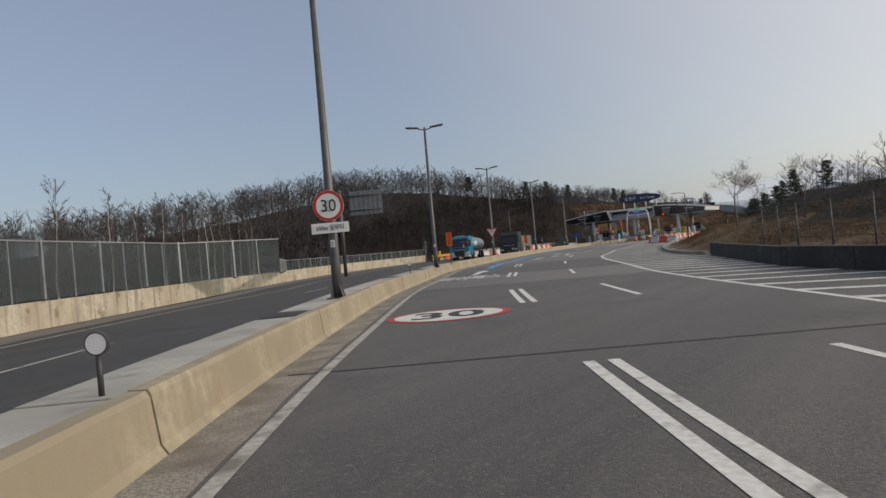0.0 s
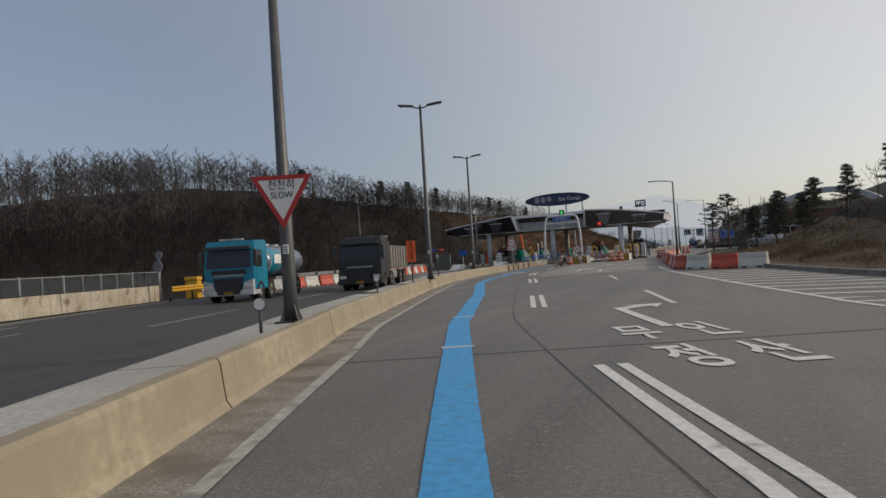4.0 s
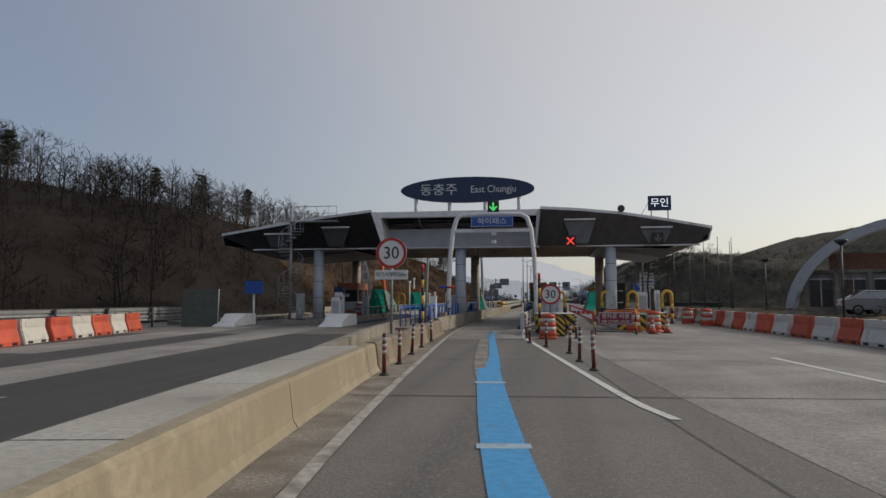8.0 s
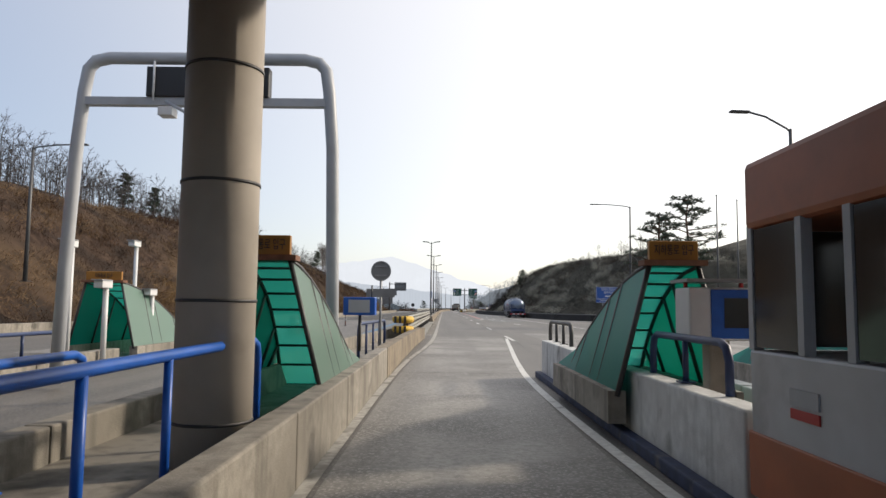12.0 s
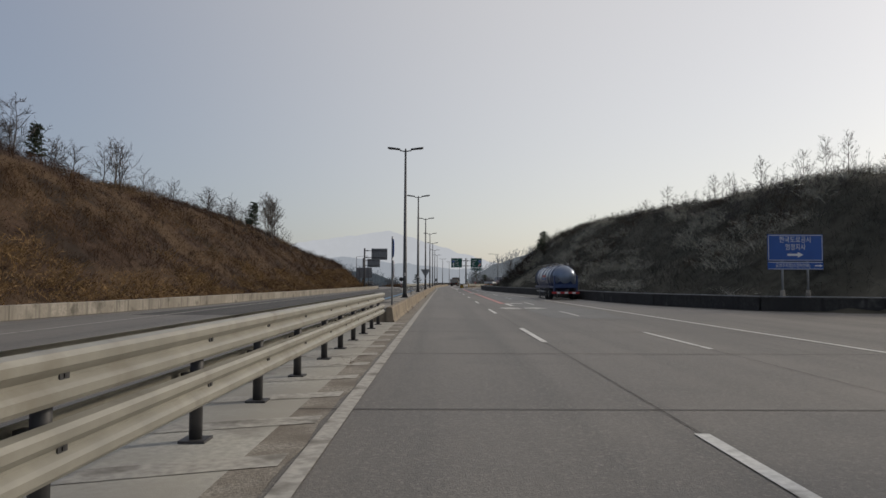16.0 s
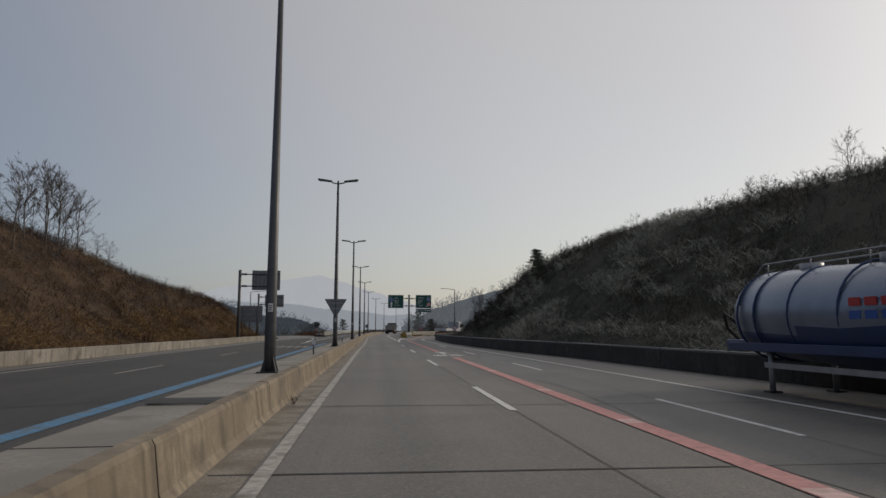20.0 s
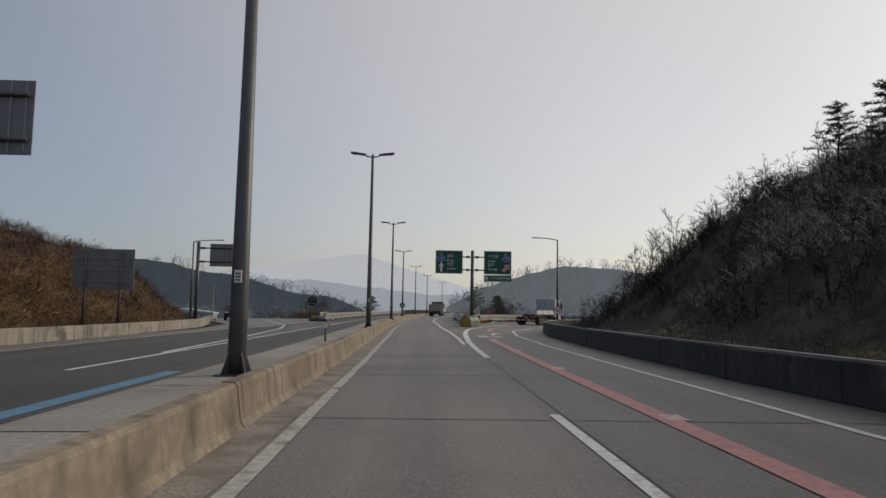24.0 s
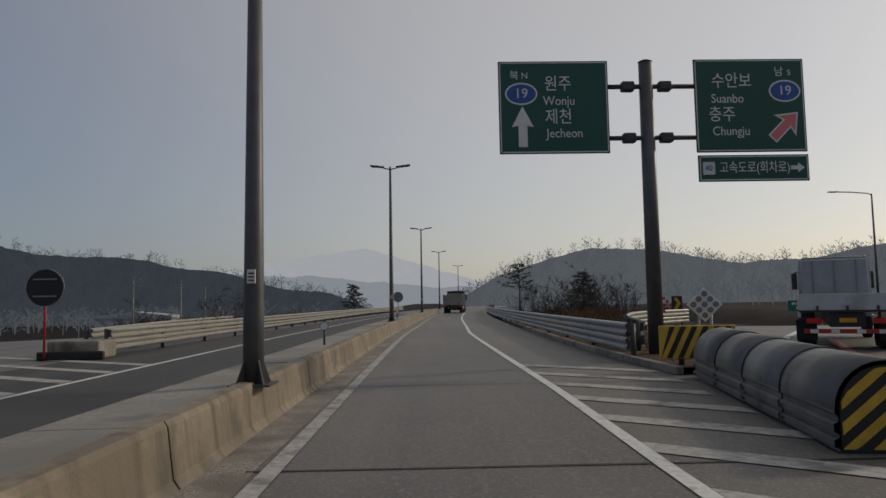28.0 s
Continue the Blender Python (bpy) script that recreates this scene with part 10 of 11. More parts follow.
scatter("hill_scrub", BUSH_TREES, [p for p in bush(440, (-62, -19), (-90, 42), (1.6, 3.4)) if hill(p[0], p[1]) > 0.2], RUSSET_WOOD, "tangled brown scrub below the wood", "bushes")
# lighter scrub trees along the left bank crest and beyond the wall
spots = [(x, y, ground_at(x, y) - 0.2, rng.uniform(3.4, 6.2), rng.uniform(0, 6.28)) for x, y in ((rng.uniform(-50, -32), rng.uniform(38, 130)) for _ in range(190))]
spots += [(x, y, ground_at(x, y) - 0.2, rng.uniform(2.5, 4.4), rng.uniform(0, 6.28)) for x, y in ((rng.uniform(-42, -27), rng.uniform(130, 180)) for _ in range(50))]
spots += [(x, y, -0.1, rng.uniform(3.5, 6.5), rng.uniform(0, 6.28)) for x, y in ((rng.uniform(-60, -16), rng.uniform(-110, -62)) for _ in range(130)) if x < -16 + (-y - 62) * 0.35]
scatter("crest_scrub", FAR_TREES + RICH_TREES[:2], spots, WOOD_HAZE, "scattered small leafless trees on the bank crest", "trees")
scatter("left_crest_bushes", BUSH_TREES, bush(70, (-30, -24), (150, 196), (1.0, 2.0)), WOOD_HAZE, "low leafless bushes along the left crest", "bushes")
# right bank: thin saplings in a row on the crest
spots = [(x, y, ground_at(x, y) - 0.2, rng.uniform(0.9, 2.9), rng.uniform(0, 6.28)) for x, y in ((rng.uniform(28, 40), rng.uniform(92, 200)) for _ in range(210))]
spots += [(x, y, ground_at(x, y) - 0.1, rng.uniform(1.6, 3.2), rng.uniform(0, 6.28)) for x, y in ((rng.uniform(12.5, 22), rng.uniform(178, 212)) for _ in range(70))]
scatter("right_crest_trees", SAPLINGS, spots, WOOD_HAZE, "sparse thin leafless trees on the crest", "trees")
scatter("right_crest_bushes", BUSH_TREES, bush(230, (25, 36), (98, 196), (1.1, 2.5)), WOOD_HAZE, "low leafless bushes along the crest", "bushes")
scatter("ramp_bushes", BUSH_TREES, bush(26, (9.5, 17), (256, 276), (3.4, 4.8)) + bush(16, (-24, -14), (258, 272), (3.4, 5.0)), WOOD_HAZE, "tangled leafless bushes beside the ramps", "bushes")
scatter("bank_bushes", BUSH_TREES, [p for p in bush(230, (10.6, 24), (172, 212), (1.2, 2.6)) if hill(p[0], p[1]) > 0.9] + bush(60, (14, 22), (194, 212), (1.8, 3.0)) + bush(40, (-26, -17), (180, 222), (1.0, 2.0)), RUSSET_WOOD, "tangled leafless bushes on the road banks", "bushes")
scatter("left_bank_bushes", BUSH_TREES, [p for p in bush(250, (-36, -16), (46, 205), (0.8, 1.8)) if hill(p[0], p[1]) > 0.8], RUSSET_WOOD, "low russet bushes on the brown bank", "bushes")
scatter("right_bank_bushes", BUSH_TREES, [p for p in bush(230, (12, 34), (100, 200), (0.6, 1.3)) if hill(p[0], p[1]) > 0.8], SHRUB_DARK, "low dark bushes on the right bank", "bushes")
scatter("rise_north_scrub", BUSH_TREES, [p for p in bush(220, (36, 90), (24, 118), (1.0, 2.4)) if hill(p[0], p[1]) > 0.6], SHRUB_DARK, "dark scrub on the rise behind the hall", "bushes")
# the rise behind the grass mound
spots = [p for p in bush(330, (30, 80), (-120, 4), (1.8, 3.8)) if hill(p[0], p[1]) > 2.2]
scatter("rise_wood", FAR_TREES, spots, WOOD_HAZE, "leafless trees on the rise behind the mound", "trees")
scatter("rise_scrub", BUSH_TREES, [p for p in bush(330, (26, 66), (-118, 4), (0.8, 1.9)) if hill(p[0], p[1]) > 1.6], RUSSET_WOOD, "brown scrub on the rise behind the mound", "bushes")


# brush: low tangles of thin stalks
def bunch(seed, n, lean, wide, thin=0.012):
    r = random.Random(seed)
    v, f = [], []
    for k in range(n):
        a = r.uniform(0, 6.28)
        d = wide * math.sqrt(r.random())
        b = Vector((d * math.cos(a), d * math.sin(a), -0.05))
        h = r.uniform(0.35, 1.0)
        t = b + Vector((r.gauss(0, lean) * h, r.gauss(0, lean) * h, h))
        m = b.lerp(t, 0.55) + Vector((r.gauss(0, 0.08), r.gauss(0, 0.08), 0.06))
        w = r.uniform(0.5, 1.2) * thin
        sliver(r, v, f, b, m, w)
        sliver(r, v, f, m - (m - b) * 0.15, t, w * 0.8)
        for q in range(2):
            p = m.lerp(t, r.uniform(0, 0.7))
            sliver(r, v, f, p, p + Vector((r.gauss(0, 0.2), r.gauss(0, 0.2), r.uniform(0, 0.22))), w * 0.7)
    return triangles([tuple(p) for p in v], f)


BUNCH = [bunch(s, 8, 0.55, 0.6, 0.017) for s in range(8)]
GRASS = [bunch(100 + s, 6, 0.8, 0.5, 0.028) for s in range(6)]


def brush(name, n, xr, yr, size, keep, material, label, forms=BUNCH):
    places = []
    t = 0
    while len(places) < n and t < n * 6:
        t += 1
        x, y = rng.uniform(*xr), rng.uniform(*yr)
        if keep(x, y):
            places.append((x, y, ground_at(x, y), rng.uniform(*size), rng.uniform(0, 6.28)))
    return scatter(name, forms, places, material, label, "brush")


RED_BRUSH = mat("russet_brush", (0.058, 0.036, 0.027), 0.95, vary=0.4, grain=0.7, second=(0.085, 0.056, 0.037), big=0.13)
STRAW_BROWN = mat("brown_straw", (0.2, 0.135, 0.08), 0.95, vary=0.3, grain=2)
PALE_STRAW = mat("pale_straw", (0.38, 0.365, 0.3), 0.95, vary=0.3, grain=2)
patch = lambda x, y, s=0.09, o=0.0: noise.noise((x * s + o, y * s, o))
bands = lambda x, y, o=0.0: noise.noise((x * 0.5 + o, y * 0.07, o)) + 0.5 * noise.noise((x * 0.13, y * 0.11, o + 3))
brush("bank_brush", 9500, (-36, -14.4), (42, 222), (0.4, 1.0), lambda x, y: hill(x, y) > 0.1 and bands(x, y, 4.0) < 0.24, RED_BRUSH, "tangled russet winter brush on the bank")
brush("bank_straw", 4200, (-34, -14.4), (44, 222), (0.35, 0.85), lambda x, y: hill(x, y) > 0.12 and bands(x, y, 4.0) > 0.12, STRAW_BROWN, "straw coloured dry grass on the bank", GRASS)
brush("bank_low_straw", 2800, (-24, -14.6), (60, 214), (0.5, 1.0), lambda x, y: 0.15 < hill(x, y) < 3.6 and patch(x, y, 0.16, 5.0) > -0.05, STRAW, "pale dry grass at the foot of the bank", GRASS)
brush("bank_dark_brush", 1300, (-36, -15), (40, 222), (0.6, 1.3), lambda x, y: hill(x, y) > 0.6 and patch(x, y, 0.1, 9.0) > 0.15, SHRUB, "dark brown bushes on the bank")
brush("right_bank_brush", 9500, (9.3, 40), (88, 224), (0.4, 1.0), lambda x, y: hill(x, y) > 0.08 and bands(x, y, 2.0) < 0.22, SHRUB_DARK, "dark green grey brush on the right bank")
brush("right_bank_straw", 4600, (11.5, 34), (92, 205), (0.4, 0.85), lambda x, y: hill(x, y) > 0.3 and bands(x, y, 2.0) > 0.14, PALE_STRAW, "pale dry grass patches on the right bank", GRASS)
brush("right_bank_russet", 1500, (10, 34), (100, 215), (0.4, 0.9), lambda x, y: hill(x, y) > 0.2 and patch(x, y, 0.08, 6.0) > 0.2, RED_BRUSH, "russet weeds on the right bank")
brush("rise_brush", 2200, (22, 80), (8, 110), (0.6, 1.3), lambda x, y: x > 34 or (y > 60 and hill(x, y) > 0.1), SHRUB_DARK, "dark brush on the rise behind the hall")
brush("mound_grass", 5000, (19, 50), (-108, 5), (0.18, 0.42), lambda x, y: 0.1 < hill(x, y) < 2.4, STRAW_BROWN, "short dry lawn grass on the mound", GRASS)
brush("mound_weeds", 2200, (19, 46), (-96, -20), (0.25, 0.6), lambda x, y: 0.1 < hill(x, y) < 1.0 and patch(x, y, 0.15, 3.0) > 0.0, SHRUB, "dark weeds on the slope of the mound")
# undergrowth brown with the shade below the trees mixed in
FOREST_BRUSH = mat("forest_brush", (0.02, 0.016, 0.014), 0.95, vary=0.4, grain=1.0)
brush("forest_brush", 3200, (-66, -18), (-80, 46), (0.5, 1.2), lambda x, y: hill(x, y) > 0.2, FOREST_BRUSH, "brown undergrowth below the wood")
brush("gore_straw", 420, (6.3, 9.6), (223, 250), (0.25, 0.7), lambda x, y: x < lerp([(g[0], g[2]) for g in GORE], y) - 0.3, STRAW_BROWN, "tall dry grass in the gore bed", GRASS)
brush("ramp_brush", 500, (8.5, 15), (236, 268), (0.6, 1.3), lambda x, y: x > 8.6 + (y - 236) * 0.05 and x < 9.4 + (y - 236) * 0.3, SHRUB, "leafless brush between the ramps")
brush("nose_brush", 420, (-22, -9.6), (240, 286), (0.6, 1.5), lambda x, y: x < -10 and x > -13 - (y - 240) * 0.3, SHRUB, "leafless brush between the oncoming roads")


# ---- single trees ----
def bare_tree(x, y, h, seed, label, spread=0.55, up=0.2, trunk=0.25, depth=4, r=0.022, bark=BARK, kids=(3, 4), z=None, droop=0.0, group="", tw=0.55):
    zz = ground_at(x, y) if z is None else z
    o = base("bare_tree", label, "tree", pose(x, y, zz), group)
    segs, twigs = bare_template(seed, h, spread, up, depth, r, trunk, kids, droop, tw)
    top = max(q.z for _, q, _, _ in segs)
    f = h / top
    segs = [(p * f, q * f, a, b) for p, q, a, b in segs]
    twigs = [(p * f, q * f, a) for p, q, a in twigs]
    for nm, sg, tg, n in (("trunk", segs[:4], [], 8), ("crown", segs[4:], twigs, 4)):
        v, fs = limb_arrays(sg, tg, n)
        me = bpy.data.meshes.new(nm)
        me.from_pydata(v.tolist(), [], fs)
        me.materials.append(bark if nm == "trunk" else TWIG)
        ob = new(nm, me)
        ob.parent = o
    return o


bare_tree(34.4, -72.6, 5.0, 3, "round crowned leafless tree on the grass mound", 0.95, 0.0, 0.28, 4, 0.015, kids=(3, 5))
bare_tree(39.6, -77.5, 4.3, 5, "crooked leafless tree on the grass mound", 0.8, 0.1, 0.3, 4, 0.015)
BIRCH = mat("pale_bark", (0.3, 0.27, 0.24), 0.9, vary=0.3, grain=6)


def twig_tree(x, y, h, seed, label, bark=BARK, group="", z=None, name="bare_tree", **form):
    o = base(name, label, "tree", pose(x, y, ground_at(x, y) if z is None else z), group)
    for nm, (v, f), material in zip(("trunk", "crown"), tree_form(seed, **form), (bark, TWIG)):
        va, fa = triangles([tuple(p * h) for p in v], f)
        ob = new(nm, mesh_from(nm, va, fa, material))
        ob.parent = o
    return o


for k, (x, y, h) in enumerate(((-3.2, -92, 9.0), (-7.5, -88, 9.6), (-1.2, -97, 8.2), (-10.5, -84, 7.6), (-4.8, -86, 6.8), (2.0, -103, 8.4), (-14, -80, 7.6), (5.5, -108, 8.4), (-1.8, -88.5, 6.4), (-18, -75, 7.2), (0.5, -93, 6.0), (-8, -95, 8.8), (8.5, -113, 7.4), (-5.5, -91, 8.6), (-2.4, -94.5, 7.6))):
    twig_tree(x, y, h, 20 + k, "slender pale barked birch without leaves", BIRCH, "birches behind the wall", 0.0, wide=0.17, low=0.22, limbs=16, subs=6, twigs=5, thick=0.0075, thin=0.0015, rise=1.2)
for k, (x, y, h) in enumerate(((24.5, 20.5, 4.4), (26, 36, 4.2), (-25.4, 155.6, 6.4), (-26.6, 159.5, 6.8), (-26.2, 162, 7.2), (-27.6, 165, 7.4), (-28, 168.5, 7.6), (-28.6, 171, 6.6), (-29, 174.5, 7.0), (13.8, 190, 4.6), (14.8, 196, 4.0), (15.5, 201, 3.4), (-30, 118, 5), (33, 100, 3.2), (31, 108, 3.6), (32, 121, 4.0), (31.5, 131, 3.6), (30, 143, 3.4), (31, 156, 3.0), (30.5, 104, 3.4), (32.5, 114, 3.4), (31, 126, 3.2))):
    twig_tree(x, y, h, 60 + k, "leafless roadside tree with fine upright twigs", BARK, "roadside trees", wide=0.3, low=0.2, limbs=13, subs=7, twigs=6, thick=0.01, thin=0.0022, rise=1.3)


def needle_clump(rng, c, r, n, vs, fs):
    for k in range(n):
        a, b = rng.uniform(0, 6.28), rng.uniform(-0.5, 1.2)
        d = Vector((math.cos(a) * math.cos(b), math.sin(a) * math.cos(b), math.sin(b) * 0.7))
        p = c + d * r * rng.uniform(0.0, 0.5)
        q = c + d * r * rng.uniform(0.75, 1.15)
        s = d.orthogonal().normalized() * r * 0.11
        i = len(vs)
        vs += [p - s, p + s, q]
        fs.append((i, i + 1, i + 2))


def pine(x, y, h, seed, label, open_crown=True, z=None, group="", wide=0.3):
    rng = random.Random(seed)
    zz = ground_at(x, y) if z is None else z
    o = base("pine_tree", label, "tree", pose(x, y, zz), group)
    pts = [(0, 0, -0.2)]
    for k in range(1, 7):
        pts.append((pts[-1][0] + rng.uniform(-0.025, 0.025) * h, pts[-1][1] + rng.uniform(-0.02, 0.02) * h, h * 0.97 * k / 6))
    part("trunk", tubed(pts, [h * 0.02 * (1 - 0.13 * k) for k in range(7)], 8), PINE_BARK, o)
    segs, vs, fs = [], [], []
    lo = 0.5 if open_crown else 0.26
    for k in range(26 if open_crown else 34):
        u = lo + (1 - lo) * (k / 26 if open_crown else k / 34)
        i = min(5, int(u * 6))
        c = Vector(pts[i]).lerp(Vector(pts[i + 1]), u * 6 - i)
        a = k * 2.4 + rng.uniform(-0.4, 0.4)
        l = h * wide * ((1.15 - 0.75 * (u - lo) / (1 - lo)) * rng.uniform(0.55, 1.1)) * (1 if open_crown else 0.9)
        q = c + Vector((math.cos(a) * l, math.sin(a) * l, l * rng.uniform(0.0, 0.35)))
        segs.append((c, q, h * 0.006, h * 0.002))
        for j in range(4):
            needle_clump(rng, c.lerp(q, 0.35 + 0.22 * j) + Vector((rng.uniform(-1, 1), rng.uniform(-1, 1), rng.uniform(-0.3, 0.6))) * h * 0.02, h * (0.05 if open_crown else 0.075) * rng.uniform(0.7, 1.3), 24, vs, fs)
    needle_clump(rng, Vector(pts[-1]), h * 0.06, 40, vs, fs)
    v, f = limb_arrays(segs, [], 4)
    me = bpy.data.meshes.new("limb")
    me.from_pydata(v.tolist(), [], f)
    me.materials.append(PINE_BARK)
    ob = new("limb", me)
    ob.parent = o
    me = bpy.data.meshes.new("crown")
    me.from_pydata([tuple(p) for p in vs], [], fs)
    me.materials.append(PINE)
    ob = new("crown", me)
    ob.parent = o
    return o


pine(19.7, 65, 10.8, 1, "tall open crowned pine beside the parking ground", True, 0.0)
pine(16.6, 63.6, 9.1, 2, "tall open crowned pine beside the parking ground", True, 0.0)
for k, (x, y, h) in enumerate(((21.9, -1.7, 4.6), (24.5, -3, 4.8), (23.4, -9, 4.4), (26.5, -8, 4.6), (28.5, -14, 4.2), (25, -16, 3.8), (31, -20, 4.5), (36, -30, 4.2))):
    pine(x, y, h, 30 + k, "young dark pine on the grassy mound", False, None, "pines on the mound", 0.27)
for k, (x, y, h) in enumerate(((-46, 58, 6.0), (-41, 62, 5.6), (-50, 52, 5.4), (-38, 90, 5.0), (-37, 96, 4.4), (-34, 112, 4.0), (-62, 40, 6.0), (-26.6, 152.5, 4.6))):
    pine(x, y, h, 50 + k, "dark pine standing on the bank crest", False, None, "pines on the crest", 0.26)
for k, (x, y, h) in enumerate(((19.5, 182, 3.4), (20.5, 187, 3.0), (18.6, 178, 3.0))):
    pine(x, y, h, 80 + k, "dense dark evergreen on the steep bank", False, None, "bank evergreens", 0.4)
pine(-8.2, 300, 4.4, 71, "low broad pine beside the oncoming lanes", False, -0.3, "", 0.42)
pine(13.5, 262, 4.2, 72, "low broad pine beside the ramp", False, -0.5, "", 0.4)
pine(12.5, 290, 6.5, 73, "broad crowned pine beyond the ramp", True, -0.5, "", 0.4)


def leafy(name, x, y, w, l, h, material, label, seed, n=900, z=None):
    """Clipped or wild bush: many small leaf slivers over a lumpy form."""
    rng = random.Random(seed)
    zz = ground_at(x, y) if z is None else z
    vs, fs = [], []
    for k in range(n):
        a, b = rng.uniform(0, 6.28), rng.uniform(0, 1.5)
        f = 1 + 0.25 * noise.noise((math.cos(a) * 1.5 + seed, math.sin(a) * 1.5, b))
        c = Vector((math.cos(a) * math.cos(b) * w / 2, math.sin(a) * math.cos(b) * l / 2, math.sin(b) * h * 0.95)) * f * rng.uniform(0.8, 1.0)
        needle_clump(rng, c, 0.1, 5, vs, fs)
    me = bpy.data.meshes.new(name)
    me.from_pydata([tuple(p) for p in vs], [], fs)
    me.materials.append(material)
    ob = new(name, me)
    ob.matrix_world = pose(x, y, zz)
    return tagged(ob, label, "bush")


for k, (x, y, w, l, h) in enumerate(((24.5, -35, 5, 4, 1.6), (28.5, -40, 4, 4, 1.5), (33, -55, 4, 3, 1.2), (40, -84, 5, 4, 1.6), (44, -90, 4, 4, 2.0), (21.5, 5, 3, 5, 1.2))):
    leafy("evergreen_bush", x, y, w, l, h, HEDGE, "dark evergreen bush on the grassy mound", 90 + k)
for k, (x, y, h) in enumerate(((22.5, 14, 2.2), (23.6, 18, 2.4), (22.8, 24, 2.0), (24.4, 9, 1.8))):
    leafy("conical_shrub", x, y, 0.9, 0.9, h, HEDGE if k % 2 else SHRUB, "small upright shrub before the hall", 110 + k, 260)
hedge = leafy("hedge", 21.0, 22, 1.2, 26, 0.7, SHRUB, "low brown clipped hedge by the parking ground", 130, 1500)
# weeds at the foot of the barrier
WEED = [bunch(200 + s, 14, 0.7, 0.12, 0.02) for s in range(3)]
spots = [(*on_line(y, -0.5 + rng.uniform(-0.06, 0.05), 0)[:2], 0.0, rng.uniform(0.12, 0.3), rng.uniform(0, 6)) for y in (117.5, 117.8, 161.0, 161.4, 86.3, -4, 92, 101, 139, 172, 12.8, 13.2, 3.0, 66.5, -41, -58, -70, -100)]
scatter("weeds", WEED, spots, SHRUB, "dry weeds at the foot of the barrier", "weeds")

# ---- distance: wooded ridges, their haze put into colour and glow ----
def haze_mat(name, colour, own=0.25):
    """Far wood with haze painted in: little surface colour, the rest an even pale glow."""
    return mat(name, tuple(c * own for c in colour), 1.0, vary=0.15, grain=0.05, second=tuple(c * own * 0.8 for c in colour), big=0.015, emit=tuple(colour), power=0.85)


def ridge(name, x0, x1, y, crest, foot, material, label, seed, rough=1.0, step=1.2, teeth=2.0):
    """A wooded ridge line standing far off, with a tree-toothed skyline."""
    bm = bmesh.new()
    rows = []
    for x in steps(x0, x1, step):
        z = lerp(crest, x) + rough * 1.5 * noise.noise((x * 0.03, seed, 0)) + teeth * abs(noise.noise((x * 0.4, seed, 3))) + teeth * 0.5 * noise.noise((x * 1.7, seed, 8))
        rows.append([(x, y - 30, foot), (x, y - 12, foot + (z - foot) * 0.6), (x, y, z), (x, y + 25, foot)])
    strip(bm, rows)
    return thing(name, bm, material, label, "hills", kind="structure")


# each ridge glows paler the farther it stands, as haze would make it
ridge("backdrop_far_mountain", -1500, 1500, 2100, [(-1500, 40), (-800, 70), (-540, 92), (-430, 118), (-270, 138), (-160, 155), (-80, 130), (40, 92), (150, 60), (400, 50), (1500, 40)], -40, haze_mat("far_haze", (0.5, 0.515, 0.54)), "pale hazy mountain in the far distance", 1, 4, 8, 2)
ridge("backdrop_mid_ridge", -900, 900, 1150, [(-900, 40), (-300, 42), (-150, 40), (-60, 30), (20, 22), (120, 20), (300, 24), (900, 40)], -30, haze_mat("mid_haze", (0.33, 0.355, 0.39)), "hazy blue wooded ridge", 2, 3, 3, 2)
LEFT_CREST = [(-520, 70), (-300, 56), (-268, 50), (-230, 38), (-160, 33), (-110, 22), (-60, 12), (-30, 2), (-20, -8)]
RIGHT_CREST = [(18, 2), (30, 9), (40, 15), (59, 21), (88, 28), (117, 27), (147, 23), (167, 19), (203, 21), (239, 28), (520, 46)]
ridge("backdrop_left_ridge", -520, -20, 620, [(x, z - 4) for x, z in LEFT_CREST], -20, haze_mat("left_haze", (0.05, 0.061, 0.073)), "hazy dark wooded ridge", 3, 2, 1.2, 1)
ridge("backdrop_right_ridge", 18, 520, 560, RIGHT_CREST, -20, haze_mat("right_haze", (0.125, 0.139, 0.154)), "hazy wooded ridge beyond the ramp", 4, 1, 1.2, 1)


def on_ridge(n, crest, y, xs, hs):
    """Places on the near face of a ridge, foot to crest."""
    out = []
    for _ in range(n):
        x, u = rng.uniform(*xs), math.sqrt(rng.random())
        z = lerp(crest, x)
        g = -20 + (z + 20) * (0.6 * u / 0.6 if u < 0.6 else 0.6 + (u - 0.6))
        yy = y - 30 + 18 * u / 0.6 if u < 0.6 else y - 12 + 12 * (u - 0.6) / 0.4
        out.append((x, yy, g - 1.0, rng.uniform(*hs), rng.uniform(0, 6.28)))
    return out


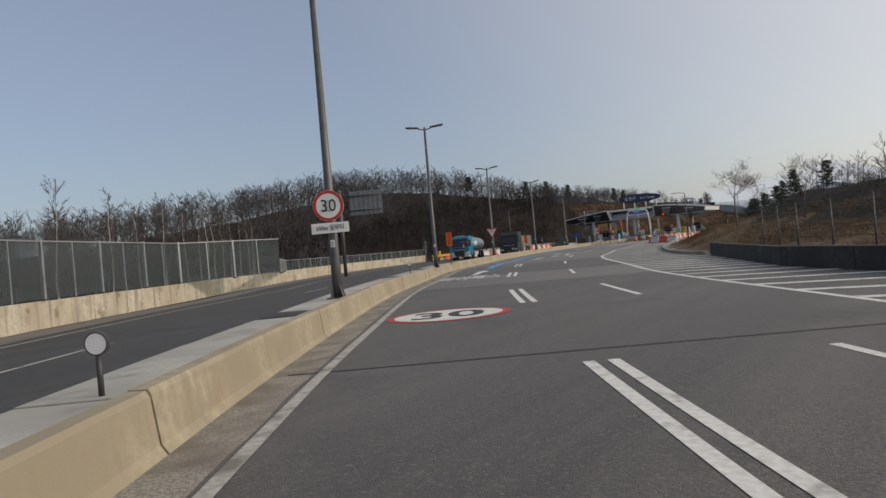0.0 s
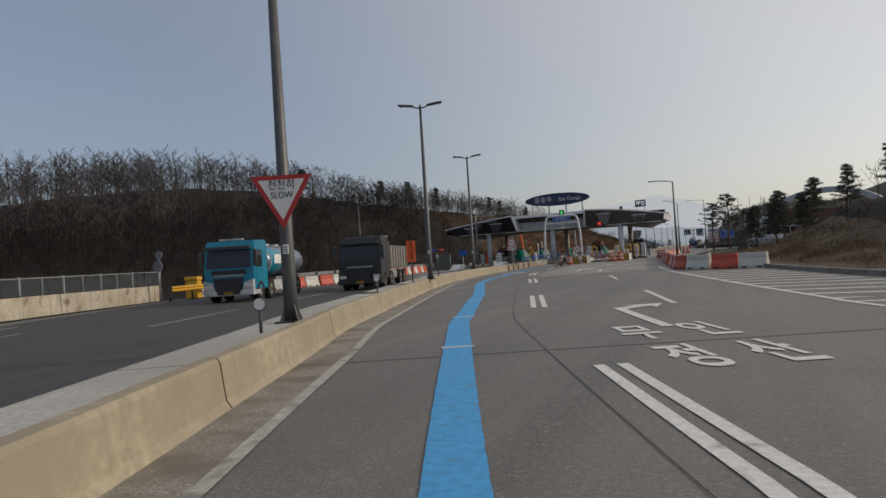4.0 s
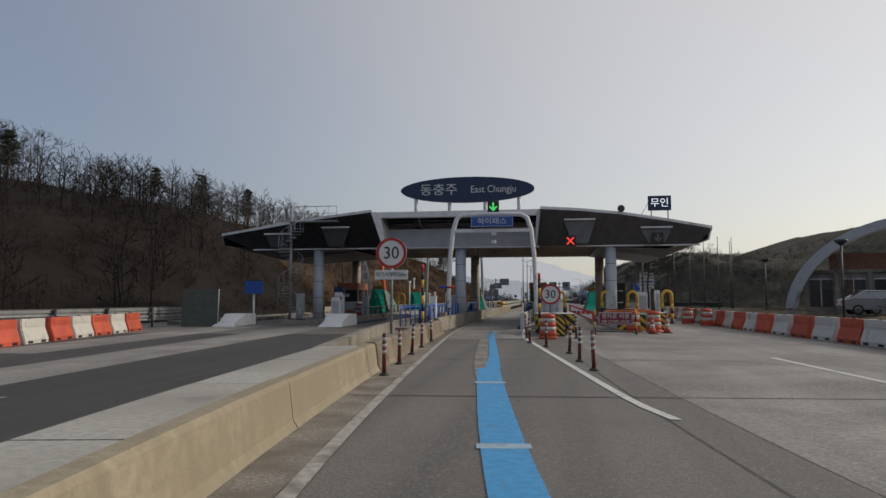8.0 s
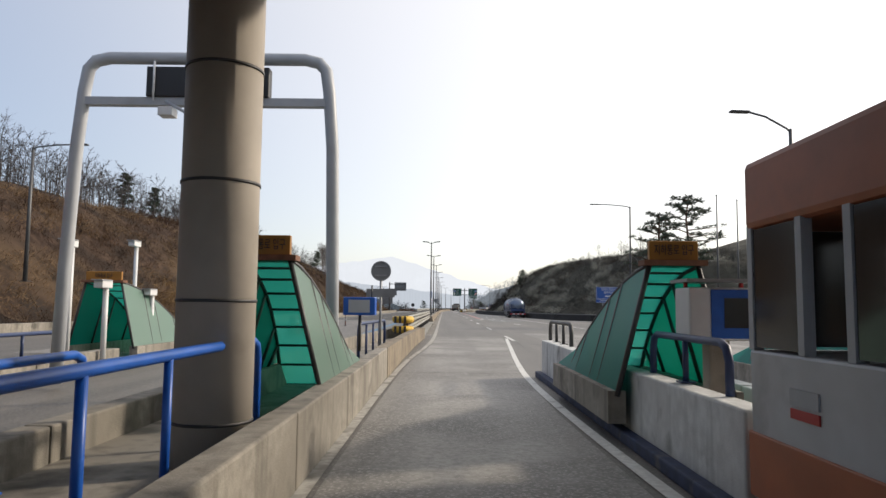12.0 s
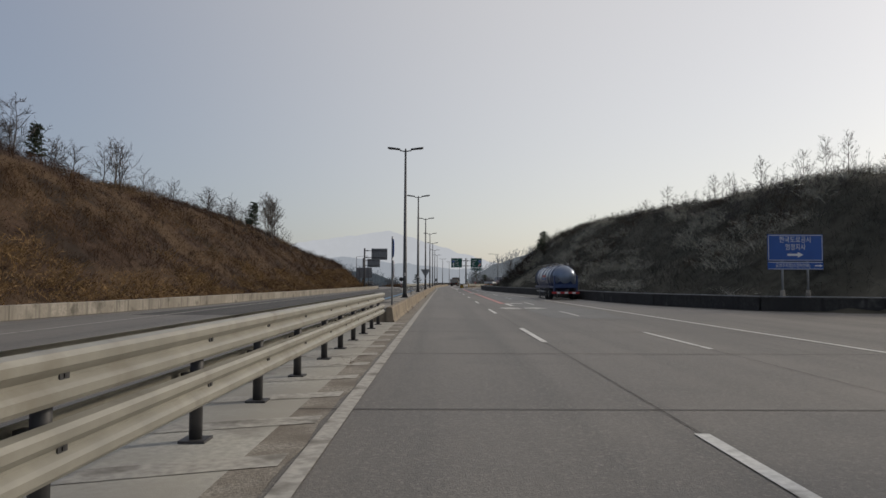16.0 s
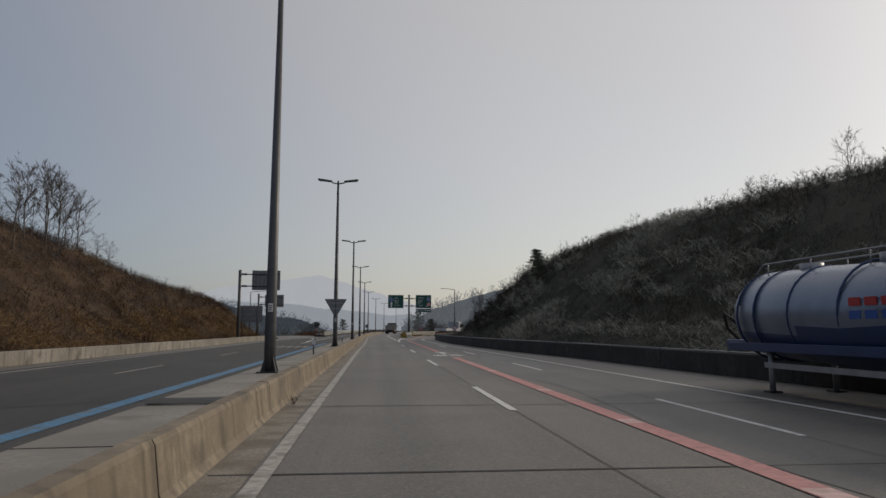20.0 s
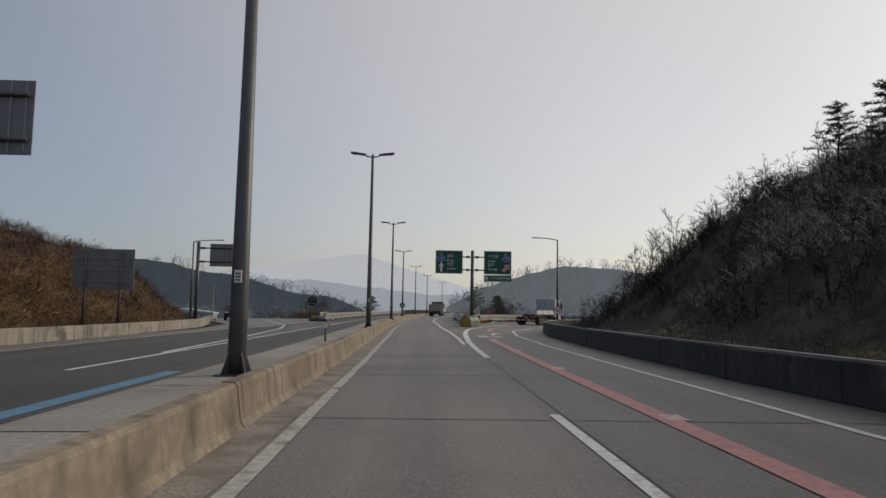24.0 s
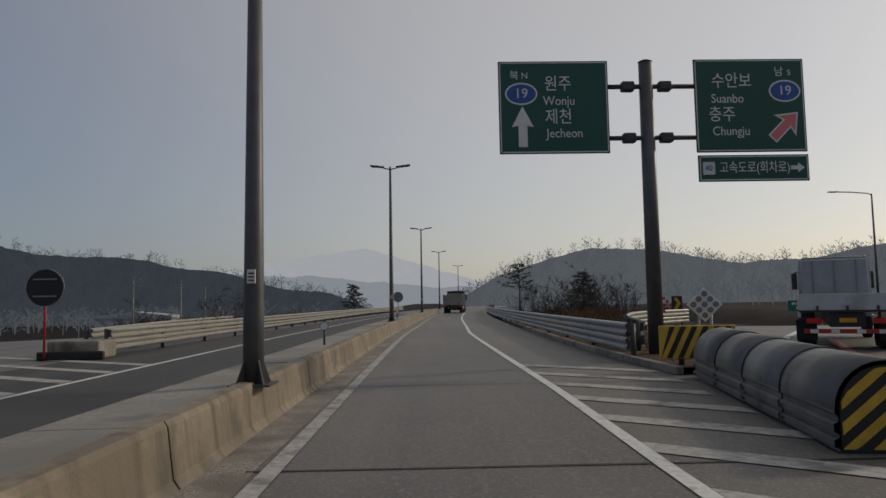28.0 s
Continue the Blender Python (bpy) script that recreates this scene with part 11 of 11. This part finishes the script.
# far trees glow with painted haze too, a little darker than their ridges
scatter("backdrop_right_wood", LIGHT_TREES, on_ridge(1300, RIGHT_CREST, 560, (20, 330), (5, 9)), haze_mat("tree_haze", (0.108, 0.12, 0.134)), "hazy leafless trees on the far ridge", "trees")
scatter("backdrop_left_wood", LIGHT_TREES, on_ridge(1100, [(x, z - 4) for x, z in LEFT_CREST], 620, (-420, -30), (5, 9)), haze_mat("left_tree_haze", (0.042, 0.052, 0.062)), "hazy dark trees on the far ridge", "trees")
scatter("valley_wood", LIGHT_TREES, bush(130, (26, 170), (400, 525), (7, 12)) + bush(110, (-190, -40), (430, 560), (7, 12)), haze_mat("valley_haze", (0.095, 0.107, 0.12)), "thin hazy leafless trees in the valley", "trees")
# pale low shed in the valley
o = base("valley_shed", "long pale shed in the hazy valley", "building", pose(-92, 430, -9))
part("wall", boxed(-12, 12, 0, 8, 0, 7), TRUCK_WHITE, o)
part("roof", prism(bmesh.new(), [(-12.6, 7), (12.6, 7), (12.6, 7.8), (0, 9.2), (-12.6, 7.8)], -0.5, 8.5), PALE_GREY, o)
for x in (-9, -3, 3, 9):
    part("door", boxed(x - 1.6, x + 1.6, -0.1, 0, 0, 4.5), STEEL, o)
# brick house on the rise to the right
o = base("rise_house", "red brick house with a hipped roof on the rise", "building", pose(62, 0, 5.5, 0, 0, 20))
part("wall", boxed(-9, 9, -4, 4, 0, 4.0), mat("red_brick", (0.22, 0.08, 0.055), 0.85, vary=0.2, grain=3), o)
part("roof", prism(bmesh.new(), [(-9.6, 4.0), (9.6, 4.0), (6.0, 6.2), (-6.0, 6.2)], -4.4, 4.4), DARK_STEEL, o)
part("turret", prism(bmesh.new(), [(-2, 5.8), (2, 5.8), (2, 7), (0, 8.4), (-2, 7)], -2, 2), DARK_STEEL, o)
for x in (-7, -3.5, 0, 3.5, 7):
    w = part("window", boxed(x - 0.8, x + 0.8, -4.06, -4.0, 1.2, 2.8), DARK_GLASS, o)
    part("window_sill", boxed(x - 0.9, x + 0.9, -4.12, -4.0, 1.1, 1.2), GREY_CONC, w)
# wooden power poles in the valley
for x, y, h in ((-50, 330, 15), (-47, 345, 15), (-66, 420, 16)):
    o = base("power_pole", "thin concrete power pole with two crossarms", "utility pole", pose(x, y, -8.2), group="valley power poles")
    part("pole", tubed([(0, 0, 0), (0, 0, h)], [0.2, 0.12], 8), GREY_CONC, o)
    for z in (h - 0.4, h - 1.5):
        part("crossarm", boxed(-1.3, 1.3, -0.06, 0.06, z, z + 0.12), STEEL, o)
